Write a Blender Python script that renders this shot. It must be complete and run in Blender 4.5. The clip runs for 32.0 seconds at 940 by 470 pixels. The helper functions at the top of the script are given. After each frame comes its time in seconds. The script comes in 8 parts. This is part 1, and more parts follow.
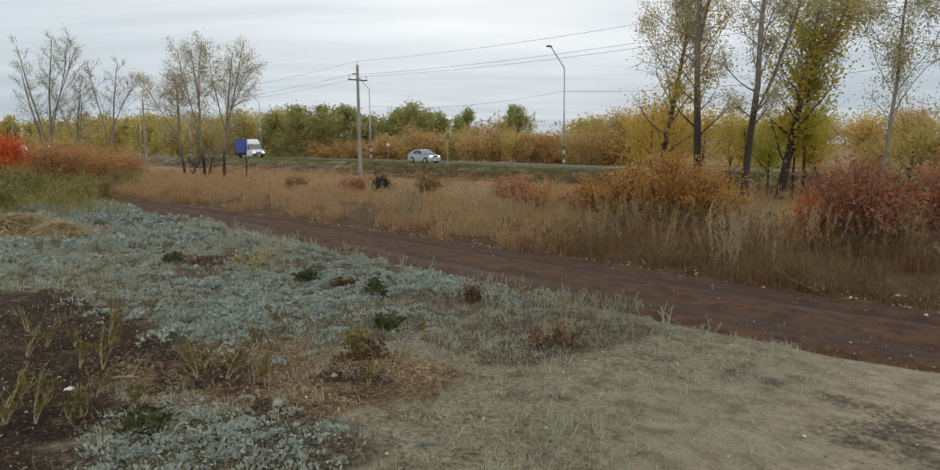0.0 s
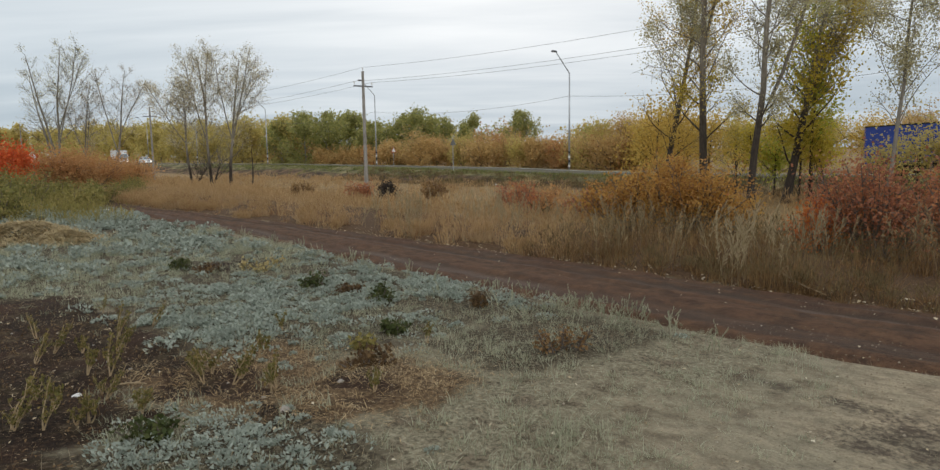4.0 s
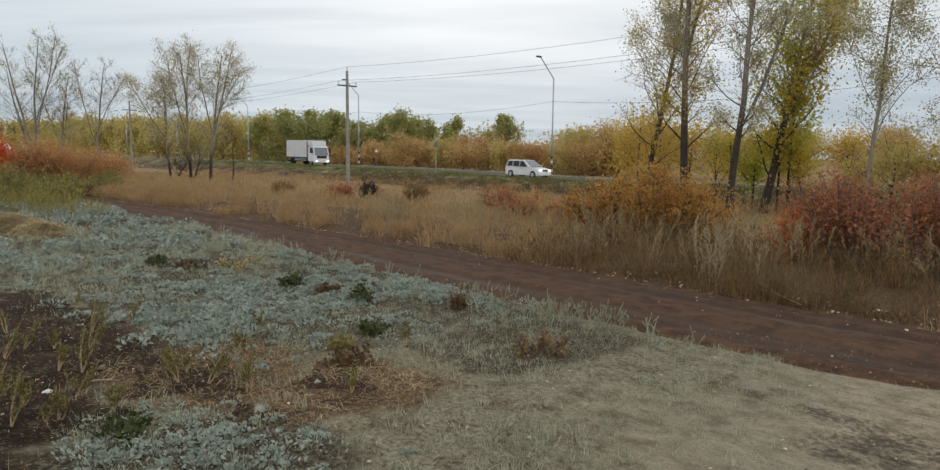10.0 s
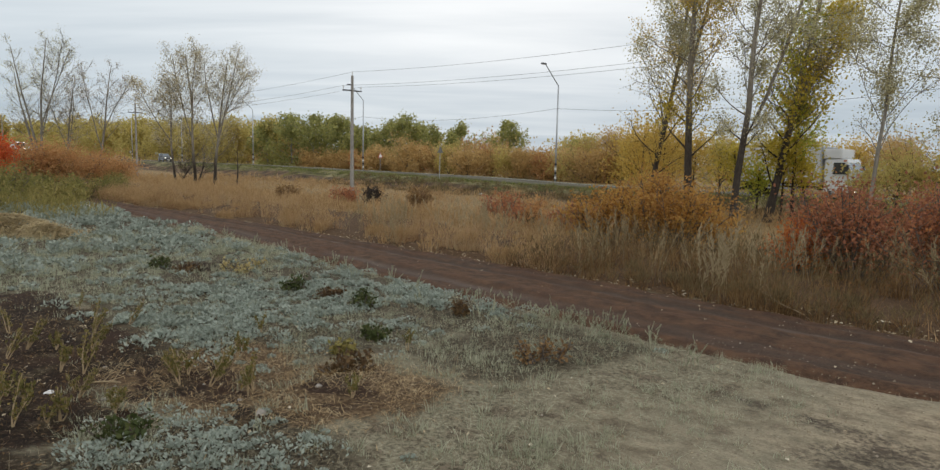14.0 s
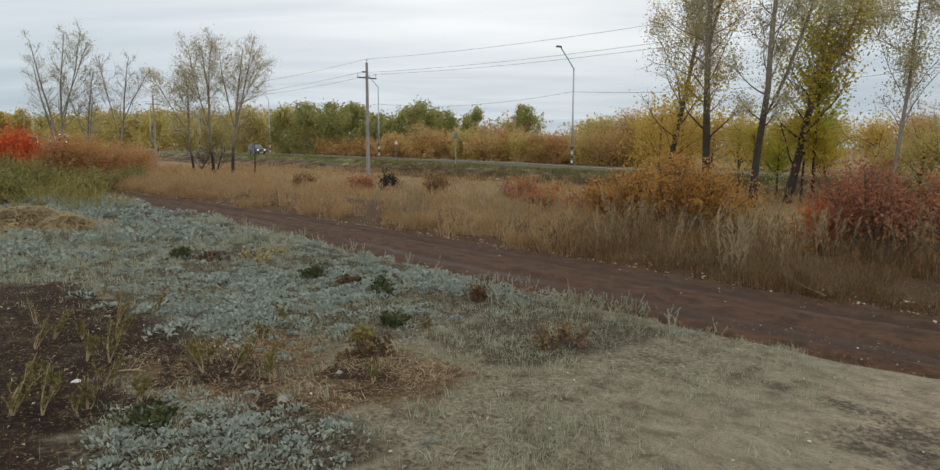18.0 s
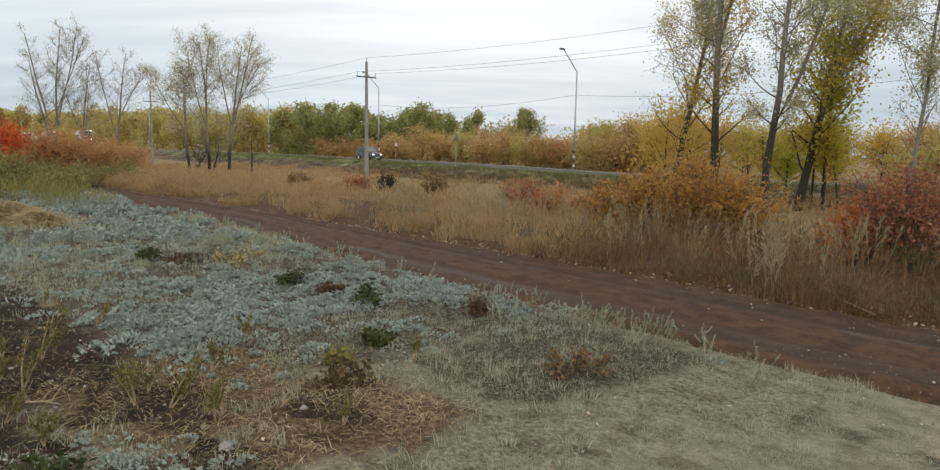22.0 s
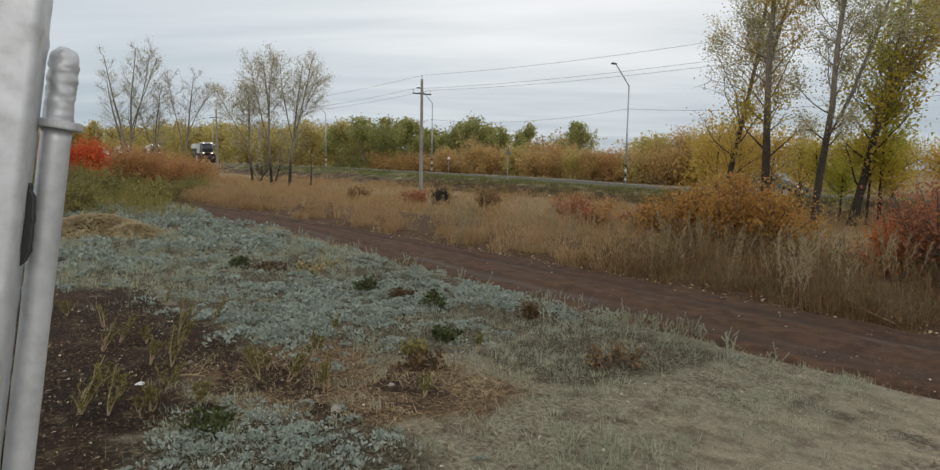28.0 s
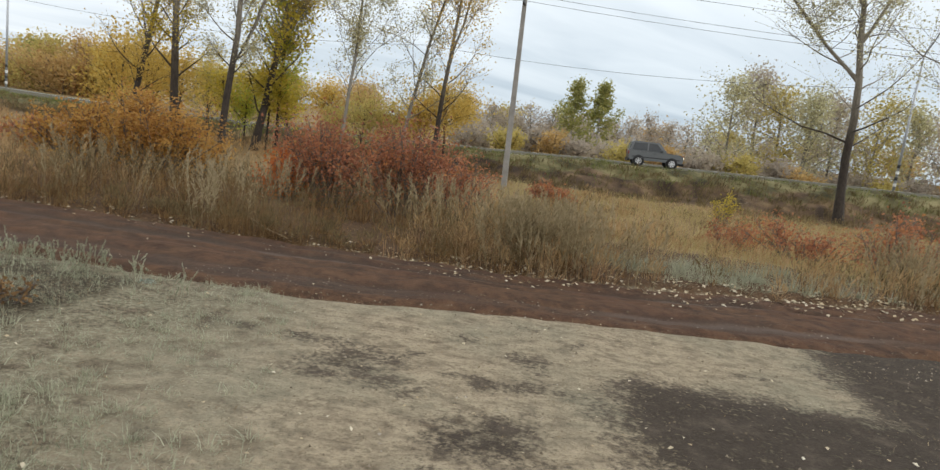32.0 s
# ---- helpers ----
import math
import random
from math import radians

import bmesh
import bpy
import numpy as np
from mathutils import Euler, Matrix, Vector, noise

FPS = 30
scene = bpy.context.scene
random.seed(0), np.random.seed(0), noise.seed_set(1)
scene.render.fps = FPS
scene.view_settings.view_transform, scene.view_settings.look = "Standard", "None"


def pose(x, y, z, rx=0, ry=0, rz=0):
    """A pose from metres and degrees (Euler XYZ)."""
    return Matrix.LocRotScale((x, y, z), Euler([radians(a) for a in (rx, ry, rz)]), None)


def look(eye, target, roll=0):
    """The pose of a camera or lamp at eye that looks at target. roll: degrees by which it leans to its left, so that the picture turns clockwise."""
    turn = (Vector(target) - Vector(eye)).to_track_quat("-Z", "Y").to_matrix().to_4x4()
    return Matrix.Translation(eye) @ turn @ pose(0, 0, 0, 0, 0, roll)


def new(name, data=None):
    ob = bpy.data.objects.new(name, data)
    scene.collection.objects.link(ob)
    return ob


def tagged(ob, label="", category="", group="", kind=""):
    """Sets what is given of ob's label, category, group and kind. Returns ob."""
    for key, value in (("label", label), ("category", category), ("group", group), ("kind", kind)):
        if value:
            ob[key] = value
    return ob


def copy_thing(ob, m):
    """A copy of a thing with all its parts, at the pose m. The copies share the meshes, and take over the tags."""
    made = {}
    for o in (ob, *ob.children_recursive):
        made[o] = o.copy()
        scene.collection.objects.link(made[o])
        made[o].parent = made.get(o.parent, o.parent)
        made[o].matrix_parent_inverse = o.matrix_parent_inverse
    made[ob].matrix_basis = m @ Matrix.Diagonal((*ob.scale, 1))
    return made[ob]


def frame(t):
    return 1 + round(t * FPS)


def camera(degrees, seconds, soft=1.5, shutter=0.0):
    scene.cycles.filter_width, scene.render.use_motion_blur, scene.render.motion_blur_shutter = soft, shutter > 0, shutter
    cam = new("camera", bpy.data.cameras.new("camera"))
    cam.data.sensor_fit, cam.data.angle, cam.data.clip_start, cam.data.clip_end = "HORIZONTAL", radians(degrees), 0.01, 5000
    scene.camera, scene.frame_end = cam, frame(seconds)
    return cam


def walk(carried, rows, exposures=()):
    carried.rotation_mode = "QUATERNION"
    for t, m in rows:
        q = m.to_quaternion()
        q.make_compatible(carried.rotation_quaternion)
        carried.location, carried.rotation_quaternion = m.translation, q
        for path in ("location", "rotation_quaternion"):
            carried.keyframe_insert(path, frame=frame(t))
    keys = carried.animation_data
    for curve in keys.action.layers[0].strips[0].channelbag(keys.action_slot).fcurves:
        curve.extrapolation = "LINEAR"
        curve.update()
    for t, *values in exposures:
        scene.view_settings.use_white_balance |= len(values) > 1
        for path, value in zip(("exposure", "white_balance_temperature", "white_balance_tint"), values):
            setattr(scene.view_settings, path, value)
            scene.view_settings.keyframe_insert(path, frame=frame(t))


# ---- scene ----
cam = camera(69.2, 32.0, 1.3, 0.2)
PATH = [
    (0.0, look((0.000, 0.000, 1.600), (0.000, 9.918, 0.320), -0.55)),
    (0.5, look((0.000, 0.000, 1.600), (-0.014, 9.909, 0.253), -0.24)),
    (1.0, look((0.000, 0.000, 1.600), (-0.073, 9.919, 0.331), -0.30)),
    (1.5, look((0.000, 0.000, 1.600), (-0.109, 9.929, 0.419), -0.69)),
    (2.0, look((0.000, 0.000, 1.600), (-0.103, 9.933, 0.448), -0.61)),
    (2.5, look((0.000, 0.000, 1.600), (-0.113, 9.931, 0.431), -0.74)),
    (3.0, look((0.000, 0.000, 1.600), (-0.079, 9.931, 0.428), -0.83)),
    (3.5, look((0.000, 0.000, 1.600), (-0.087, 9.928, 0.403), -0.88)),
    (5.5, look((0.000, 0.000, 1.600), (-0.016, 9.927, 0.392), -1.15)),
    (6.0, look((0.000, 0.000, 1.600), (-0.014, 9.926, 0.388), -1.55)),
    (6.5, look((0.000, 0.000, 1.600), (-0.031, 9.932, 0.433), -1.10)),
    (7.0, look((0.000, 0.000, 1.600), (0.020, 9.947, 0.570), -0.36)),
    (7.5, look((0.000, 0.000, 1.600), (0.002, 9.947, 0.573), -0.12)),
    (8.0, look((0.000, 0.000, 1.600), (0.039, 9.941, 0.515), 0.14)),
    (8.5, look((0.000, 0.000, 1.600), (0.092, 9.939, 0.498), 0.52)),
    (9.0, look((0.000, 0.000, 1.600), (0.102, 9.939, 0.505), 0.58)),
    (9.5, look((0.000, 0.000, 1.600), (0.147, 9.942, 0.531), 0.71)),
    (10.0, look((0.000, 0.000, 1.600), (0.194, 9.930, 0.437), 0.63)),
    (10.5, look((0.000, 0.000, 1.600), (0.207, 9.922, 0.370), 0.92)),
    (11.0, look((0.000, 0.000, 1.600), (0.098, 9.928, 0.407), 0.74)),
    (11.5, look((0.000, 0.000, 1.600), (0.106, 9.926, 0.390), 0.89)),
    (12.0, look((0.000, 0.000, 1.600), (0.307, 9.943, 0.581), 2.42)),
    (12.5, look((0.000, 0.000, 1.600), (0.179, 9.941, 0.526), 1.50)),
    (13.0, look((0.000, 0.000, 1.600), (0.226, 9.940, 0.533), 1.53)),
    (13.5, look((0.000, 0.000, 1.600), (0.178, 9.944, 0.557), 1.50)),
    (14.0, look((0.000, 0.000, 1.600), (0.148, 9.941, 0.522), 1.26)),
    (14.5, look((0.000, 0.000, 1.600), (0.230, 9.920, 0.355), 1.05)),
    (16.5, look((0.000, 0.000, 1.600), (0.135, 9.928, 0.413), 0.74)),
    (17.0, look((0.000, 0.000, 1.600), (0.068, 9.922, 0.357), 0.60)),
    (17.5, look((0.000, 0.000, 1.600), (-0.012, 9.921, 0.346), 0.52)),
    (18.0, look((0.000, 0.000, 1.600), (-0.099, 9.916, 0.310), 0.23)),
    (18.5, look((0.000, 0.000, 1.600), (-0.083, 9.907, 0.240), 0.65)),
    (19.0, look((0.000, 0.000, 1.600), (-0.071, 9.905, 0.227), 1.05)),
    (19.5, look((0.000, 0.000, 1.600), (0.001, 9.912, 0.276), 1.38)),
    (20.0, look((0.000, 0.000, 1.600), (-0.168, 9.885, 0.094), 1.53)),
    (20.5, look((0.000, 0.000, 1.600), (-0.212, 9.900, 0.207), 1.10)),
    (20.7, look((0.000, 0.000, 1.600), (-0.225, 9.898, 0.191), 1.10)),
    (21.0, look((-0.002, 0.725, 1.505), (-0.026, 10.640, 0.206), 1.41)),
    (21.5, look((-0.003, 0.854, 1.496), (-0.034, 10.780, 0.282), 1.44)),
    (22.0, look((-0.008, 0.936, 1.483), (-0.097, 10.859, 0.246), 1.09)),
    (22.5, look((-0.009, 0.878, 1.485), (-0.115, 10.793, 0.189), 1.42)),
    (22.9, look((0.000, 0.000, 1.600), (-0.024, 9.889, 0.113), 1.40)),
    (23.0, look((0.000, 0.000, 1.600), (-0.025, 9.887, 0.104), 1.44)),
    (23.5, look((0.000, 0.000, 1.600), (-0.004, 9.895, 0.157), 1.21)),
    (24.0, look((0.000, 0.000, 1.600), (-0.040, 9.912, 0.279), 0.99)),
    (24.5, look((0.000, 0.000, 1.600), (-0.348, 9.907, 0.287), -0.50)),
    (25.0, look((0.000, 0.000, 1.600), (-0.603, 9.897, 0.304), -0.04)),
    (25.5, look((-0.003, -0.000, 1.600), (-0.646, 9.898, 0.329), 0.32)),
    (27.5, look((-0.016, -0.001, 1.600), (-0.518, 9.911, 0.373), 1.04)),
    (28.0, look((-0.032, -0.003, 1.600), (-0.869, 9.905, 0.530), 1.01)),
    (28.5, look((-0.029, -0.002, 1.600), (-0.839, 9.910, 0.560), 1.07)),
    (29.0, look((-0.028, -0.002, 1.600), (-0.567, 9.930, 0.568), 0.89)),
    (29.1, look((-0.030, -0.001, 1.600), (-0.429, 9.937, 0.563), 0.95)),
    (29.3, look((-0.030, 0.004, 1.600), (1.354, 9.849, 0.520), 2.00)),
    (29.5, look((-0.029, 0.009, 1.600), (3.004, 9.468, 0.449), 3.72)),
    (29.7, look((-0.027, 0.013, 1.600), (4.404, 8.900, 0.416), 4.20)),
    (30.0, look((-0.024, 0.018, 1.600), (5.904, 7.973, 0.342), 5.36)),
    (30.5, look((-0.022, 0.020, 1.600), (6.620, 7.395, 0.380), 6.67)),
    (31.0, look((-0.023, 0.019, 1.600), (6.300, 7.609, 0.044), 6.25)),
    (31.5, look((-0.023, 0.019, 1.600), (6.284, 7.600, -0.062), 6.23)),
    (32.0, look((-0.022, 0.020, 1.600), (6.687, 7.266, 0.020), 7.48)),
]
EXPOSURES = [(0.0, 0.0), (19.3, 0.0), (20.0, 0.14), (21.0, 0.18), (22.5, 0.18), (22.9, 0.22), (23.3, 0.2), (23.9, 0.02), (25.5, 0.0), (27.5, -0.1), (29.2, -0.12), (29.6, -0.05), (30.0, -0.14), (30.4, 0.0), (30.8, 0.26), (31.0, 0.3), (32.0, 0.42)]
walk(cam, PATH, EXPOSURES)

# ---- light: overcast autumn afternoon ----
world = bpy.data.worlds.new("overcast_sky")
scene.world = world
world.use_nodes = True
wn, wl = world.node_tree.nodes, world.node_tree.links
wn.clear()
SUN_EL, SUN_AZ = radians(34), radians(150)


def sky_nodes():
    out = wn.new("ShaderNodeOutputWorld")
    bg = wn.new("ShaderNodeBackground")
    bg.inputs["Strength"].default_value = 0.1
    wl.new(bg.outputs[0], out.inputs[0])
    sky = wn.new("ShaderNodeTexSky")
    sky.sky_type = "NISHITA"
    sky.sun_disc = False
    sky.sun_elevation, sky.sun_rotation = SUN_EL, SUN_AZ
    tc = wn.new("ShaderNodeTexCoord")
    sep = wn.new("ShaderNodeSeparateXYZ")
    wl.new(tc.outputs["Generated"], sep.inputs[0])
    # cloud sheet: streaks that flatten towards the horizon
    zc = wn.new("ShaderNodeMath"); zc.operation = "ADD"; zc.inputs[1].default_value = 0.10
    wl.new(sep.outputs["Z"], zc.inputs[0])
    zm = wn.new("ShaderNodeMath"); zm.operation = "MAXIMUM"; zm.inputs[1].default_value = 0.03
    wl.new(zc.outputs[0], zm.inputs[0])
    dv = wn.new("ShaderNodeVectorMath"); dv.operation = "DIVIDE"
    cmb = wn.new("ShaderNodeCombineXYZ")
    for i in range(3):
        wl.new(zm.outputs[0], cmb.inputs[i])
    wl.new(tc.outputs["Generated"], dv.inputs[0]); wl.new(cmb.outputs[0], dv.inputs[1])
    mp = wn.new("ShaderNodeMapping")
    mp.inputs["Scale"].default_value = (0.55, 1.6, 0.0)
    mp.inputs["Rotation"].default_value = (0, 0, 0.5)
    wl.new(dv.outputs[0], mp.inputs[0])
    nz = wn.new("ShaderNodeTexNoise")
    nz.inputs["Scale"].default_value = 0.62
    nz.inputs["Detail"].default_value = 6
    nz.inputs["Roughness"].default_value = 0.52
    nz.inputs["Distortion"].default_value = 0.35
    wl.new(mp.outputs[0], nz.inputs["Vector"])
    cov = wn.new("ShaderNodeMapRange")
    cov.inputs["From Min"].default_value, cov.inputs["From Max"].default_value = 0.18, 0.80
    cov.interpolation_type = "SMOOTHSTEP"
    wl.new(nz.outputs[0], cov.inputs["Value"])
    # grey base of the sheet, bluer low down
    low = wn.new("ShaderNodeMapRange")
    low.inputs["From Min"].default_value, low.inputs["From Max"].default_value = 0.0, 0.22
    wl.new(sep.outputs["Z"], low.inputs["Value"])
    base = wn.new("ShaderNodeMix"); base.data_type = "RGBA"
    base.inputs["A"].default_value = (4.5, 5.3, 6.1, 1)
    base.inputs["B"].default_value = (7.8, 8.1, 8.35, 1)
    wl.new(low.outputs[0], base.inputs["Factor"])
    thin = wn.new("ShaderNodeMapRange")
    thin.inputs["From Min"].default_value, thin.inputs["From Max"].default_value = 0.03, 0.2
    thin.inputs["To Min"].default_value = 0.5
    wl.new(sep.outputs["Z"], thin.inputs["Value"])
    cover = wn.new("ShaderNodeMath"); cover.operation = "MULTIPLY"
    wl.new(cov.outputs[0], cover.inputs[0]); wl.new(thin.outputs[0], cover.inputs[1])
    cl = wn.new("ShaderNodeMix"); cl.data_type = "RGBA"
    cl.inputs["B"].default_value = (11.6, 11.5, 11.35, 1)
    wl.new(cover.outputs[0], cl.inputs["Factor"]); wl.new(base.outputs["Result"], cl.inputs["A"])
    # the sheet is thicker, and bluer, towards the open end of the road
    dp = wn.new("ShaderNodeVectorMath"); dp.operation = "DOT_PRODUCT"
    dp.inputs[1].default_value = (math.sin(radians(62)), math.cos(radians(62)), -0.25)
    wl.new(tc.outputs["Generated"], dp.inputs[0])
    thick = wn.new("ShaderNodeMapRange")
    thick.inputs["From Min"].default_value, thick.inputs["From Max"].default_value = 0.35, 1.0
    wl.new(dp.outputs["Value"], thick.inputs["Value"])
    dim = wn.new("ShaderNodeMix"); dim.data_type, dim.blend_type = "RGBA", "MULTIPLY"
    dim.inputs["B"].default_value = (0.67, 0.73, 0.775, 1)
    wl.new(thick.outputs[0], dim.inputs["Factor"]); wl.new(cl.outputs["Result"], dim.inputs["A"])
    # and again, more thinly, towards the far end of the track
    dq = wn.new("ShaderNodeVectorMath"); dq.operation = "DOT_PRODUCT"
    dq.inputs[1].default_value = (math.sin(radians(-55)), math.cos(radians(-55)), 0.0)
    wl.new(tc.outputs["Generated"], dq.inputs[0])
    veil = wn.new("ShaderNodeMapRange")
    veil.inputs["From Min"].default_value, veil.inputs["From Max"].default_value = 0.45, 0.95
    wl.new(dq.outputs["Value"], veil.inputs["Value"])
    dim2 = wn.new("ShaderNodeMix"); dim2.data_type, dim2.blend_type = "RGBA", "MULTIPLY"
    dim2.inputs["B"].default_value = (0.79, 0.84, 0.87, 1)
    wl.new(veil.outputs[0], dim2.inputs["Factor"]); wl.new(dim.outputs["Result"], dim2.inputs["A"])
    cl = dim2
    # a little of the blue sky comes through
    mx = wn.new("ShaderNodeMix"); mx.data_type = "RGBA"
    mx.inputs["Factor"].default_value = 0.06
    wl.new(cl.outputs["Result"], mx.inputs["A"]); wl.new(sky.outputs[0], mx.inputs["B"])
    wl.new(mx.outputs["Result"], bg.inputs["Color"])


sky_nodes()
sun_data = bpy.data.lights.new("sun", "SUN")
sun_data.energy, sun_data.angle, sun_data.color = 0.5, radians(25), (1.0, 0.96, 0.9)
sun = new("sun", sun_data)
sun.matrix_world = look((0, 0, 50), (0 - math.sin(SUN_AZ) * math.cos(SUN_EL) * 10, 0 - math.cos(SUN_AZ) * math.cos(SUN_EL) * 10, 50 - math.sin(SUN_EL) * 10))

# ---- the plan: a runs along the road, n away from the camera ----
AX, NX = np.array([0.66, -0.7513]), np.array([0.7513, 0.66])
TURN = math.degrees(math.atan2(-0.7513, 0.66))


def at(a, n, z=0.0):
    p = AX * a + NX * n
    return Vector((p[0], p[1], z))


def bearing(az, r, z=0.0):
    return Vector((r * math.sin(radians(az)), r * math.cos(radians(az)), z))


def an_of(x, y):
    return AX[0] * x + AX[1] * y, NX[0] * x + NX[1] * y


def lattice(ix, iy, seed):
    h = (ix.astype(np.int64) * 374761393 + iy.astype(np.int64) * 668265263 + seed * 974711) & 0x7FFFFFFF
    h = ((h ^ (h >> 13)) * 1274126177) & 0x7FFFFFFF
    return ((h ^ (h >> 16)) & 0xFFFF) / 65535.0


def vnoise(x, y, seed=0):
    x, y = np.asarray(x, float), np.asarray(y, float)
    ix, iy = np.floor(x), np.floor(y)
    fx, fy = x - ix, y - iy
    fx, fy = fx * fx * (3 - 2 * fx), fy * fy * (3 - 2 * fy)
    a, b = lattice(ix, iy, seed), lattice(ix + 1, iy, seed)
    c, d = lattice(ix, iy + 1, seed), lattice(ix + 1, iy + 1, seed)
    return (a * (1 - fx) + b * fx) * (1 - fy) + (c * (1 - fx) + d * fx) * fy


def fbm(x, y, seed=0, octaves=4):
    v, amp, tot = 0, 1.0, 0
    for k in range(octaves):
        v = v + amp * vnoise(np.asarray(x) * 2 ** k + 17.3 * k, np.asarray(y) * 2 ** k - 9.1 * k, seed + k)
        tot += amp
        amp *= 0.5
    return v / tot


def smooth(lo, hi, v):
    t = np.clip((np.asarray(v, float) - lo) / (hi - lo), 0, 1)
    return t * t * (3 - 2 * t)


def track_mid(a):
    return np.interp(a, [-60, -24, -15, -5, -1.8, 0.3, 2.4, 5, 9, 20, 40], [5.6, 6.0, 6.55, 6.55, 6.64, 6.98, 7.48, 8.2, 9.3, 13.2, 20.2])


def track_half(a):
    return np.interp(a, [-60, -24, -8, -2, 0.3, 2.4, 5, 9, 40], [0.55, 0.6, 1.0, 0.95, 0.83, 0.9, 1.02, 1.15, 1.45])


def road_z(a):
    """The road dips before the belt and climbs to the right."""
    return np.interp(a, [-900, -140, -100, -61, -50, -40, -33, -25, -14, -3, 2, 8, 14, 25, 60, 600], [0.3, 0.28, 0.3, 0.1, 0.0, -0.21, -0.3, -0.28, -0.17, 0.22, 0.43, 0.58, 0.74, 1.0, 1.4, 1.4])


def base_z(a, n):
    a, n = np.asarray(a, float), np.asarray(n, float)
    top = road_z(a) - 0.06
    z = -0.9 * smooth(9.0, 21, n) + (top + 0.9) * smooth(33, 39.6, n) - (top + 0.55) * smooth(50.5, 57, n)
    z = z + 0.10 * (fbm(a * 0.35, n * 0.35, 3, 4) - 0.5) * smooth(-1, 1, n) + 0.035 * (fbm(a * 2.1, n * 2.1, 9, 3) - 0.5)
    z = z + 0.75 * (fbm(a * 0.5, n * 0.9, 15, 4) - 0.5) * smooth(32.0, 34.5, n) * smooth(39.4, 37.5, n)
    return z + 0.13 * np.exp(-((n - 39.7) / 0.55) ** 2) * (0.6 + 0.8 * fbm(a * 0.5, n * 0, 13, 3))


def ground_z(a, n):
    """The sheet's own height: it sinks under the track's bed."""
    d = np.abs(n - track_mid(a)) / track_half(a)
    return base_z(a, n) - 0.16 * smooth(1.32, 0.95, d)


def sheet(name, A, N, zf, material, masks=()):
    """A grid of ground with its masks, in the plan's own axes."""
    aa, nn = np.meshgrid(A, N, indexing="ij")
    V = np.stack([aa, nn, zf(aa, nn)], -1).reshape(-1, 3)
    i, j = np.meshgrid(np.arange(len(A) - 1), np.arange(len(N) - 1), indexing="ij")
    k = (i * len(N) + j).reshape(-1)
    ob = raw(name, V, np.stack([k, k + len(N), k + len(N) + 1, k + 1], 1), material, smooth_=True)
    for key, fn in masks:
        at_ = ob.data.attributes.new(key, "FLOAT", "POINT")
        at_.data.foreach_set("value", fn(V[:, 0], V[:, 1]).astype(np.float32))
    ob.rotation_euler = (0, 0, radians(TURN))
    return ob


def raw(name, V, F, material, parent=None, label="", smooth_=False):
    """One mesh object from arrays of corners and of equal-sided faces."""
    me = bpy.data.meshes.new(name)
    V, F = np.asarray(V, np.float32), np.asarray(F, np.int32)
    k = F.shape[1]
    me.vertices.add(len(V)); me.vertices.foreach_set("co", V.reshape(-1))
    me.loops.add(F.size); me.loops.foreach_set("vertex_index", F.reshape(-1))
    me.polygons.add(len(F)); me.polygons.foreach_set("loop_start", np.arange(len(F), dtype=np.int32) * k)
    if smooth_:
        me.polygons.foreach_set("use_smooth", np.ones(len(F), bool))
    me.update(calc_edges=True)
    me.materials.append(material)
    ob = new(name, me)
    if parent is not None:
        ob.parent = parent
    if label:
        ob["label"] = label
    return ob


def part(name, bm, material, parent=None, label="", smooth_=False):
    """Links a bmesh as one mesh object under its thing."""
    me = bpy.data.meshes.new(name)
    bmesh.ops.recalc_face_normals(bm, faces=bm.faces)
    bm.to_mesh(me)
    bm.free()
    if smooth_:
        me.polygons.foreach_set("use_smooth", np.ones(len(me.polygons), bool))
    me.materials.append(material)
    ob = new(name, me)
    if parent is not None:
        ob.parent = parent
    if label:
        ob["label"] = label
    return ob


def thing(name, m, label, category, group="", kind=""):
    ob = new(name)
    ob.empty_display_size = 0.2
    ob.matrix_world = m
    return tagged(ob, label, category, group, kind)

# ---- materials ----
def material(name, rough=0.8, metal=0.0):
    m = bpy.data.materials.new(name)
    m.use_nodes = True
    b = m.node_tree.nodes["Principled BSDF"]
    b.inputs["Roughness"].default_value, b.inputs["Metallic"].default_value = rough, metal
    return m, m.node_tree.nodes, m.node_tree.links, b


def noise_node(n, l, scale, detail=4, rough=0.55, coord="Object", stretch=(1, 1, 1)):
    tc = n.new("ShaderNodeTexCoord")
    mp = n.new("ShaderNodeMapping")
    mp.inputs["Scale"].default_value = stretch
    l.new(tc.outputs[coord], mp.inputs[0])
    t = n.new("ShaderNodeTexNoise")
    t.inputs["Scale"].default_value, t.inputs["Detail"].default_value, t.inputs["Roughness"].default_value = scale, detail, rough
    l.new(mp.outputs[0], t.inputs["Vector"])
    return t.outputs["Fac"]


def ramp(n, l, src, stops):
    r = n.new("ShaderNodeValToRGB")
    els = r.color_ramp.elements
    while len(els) > 1:
        els.remove(els[-1])
    els[0].position, els[0].color = stops[0][0], (*stops[0][1], 1)
    for p, c in stops[1:]:
        els.new(p).color = (*c, 1)
    if src is not None:
        l.new(src, r.inputs[0])
    return r.outputs[0]


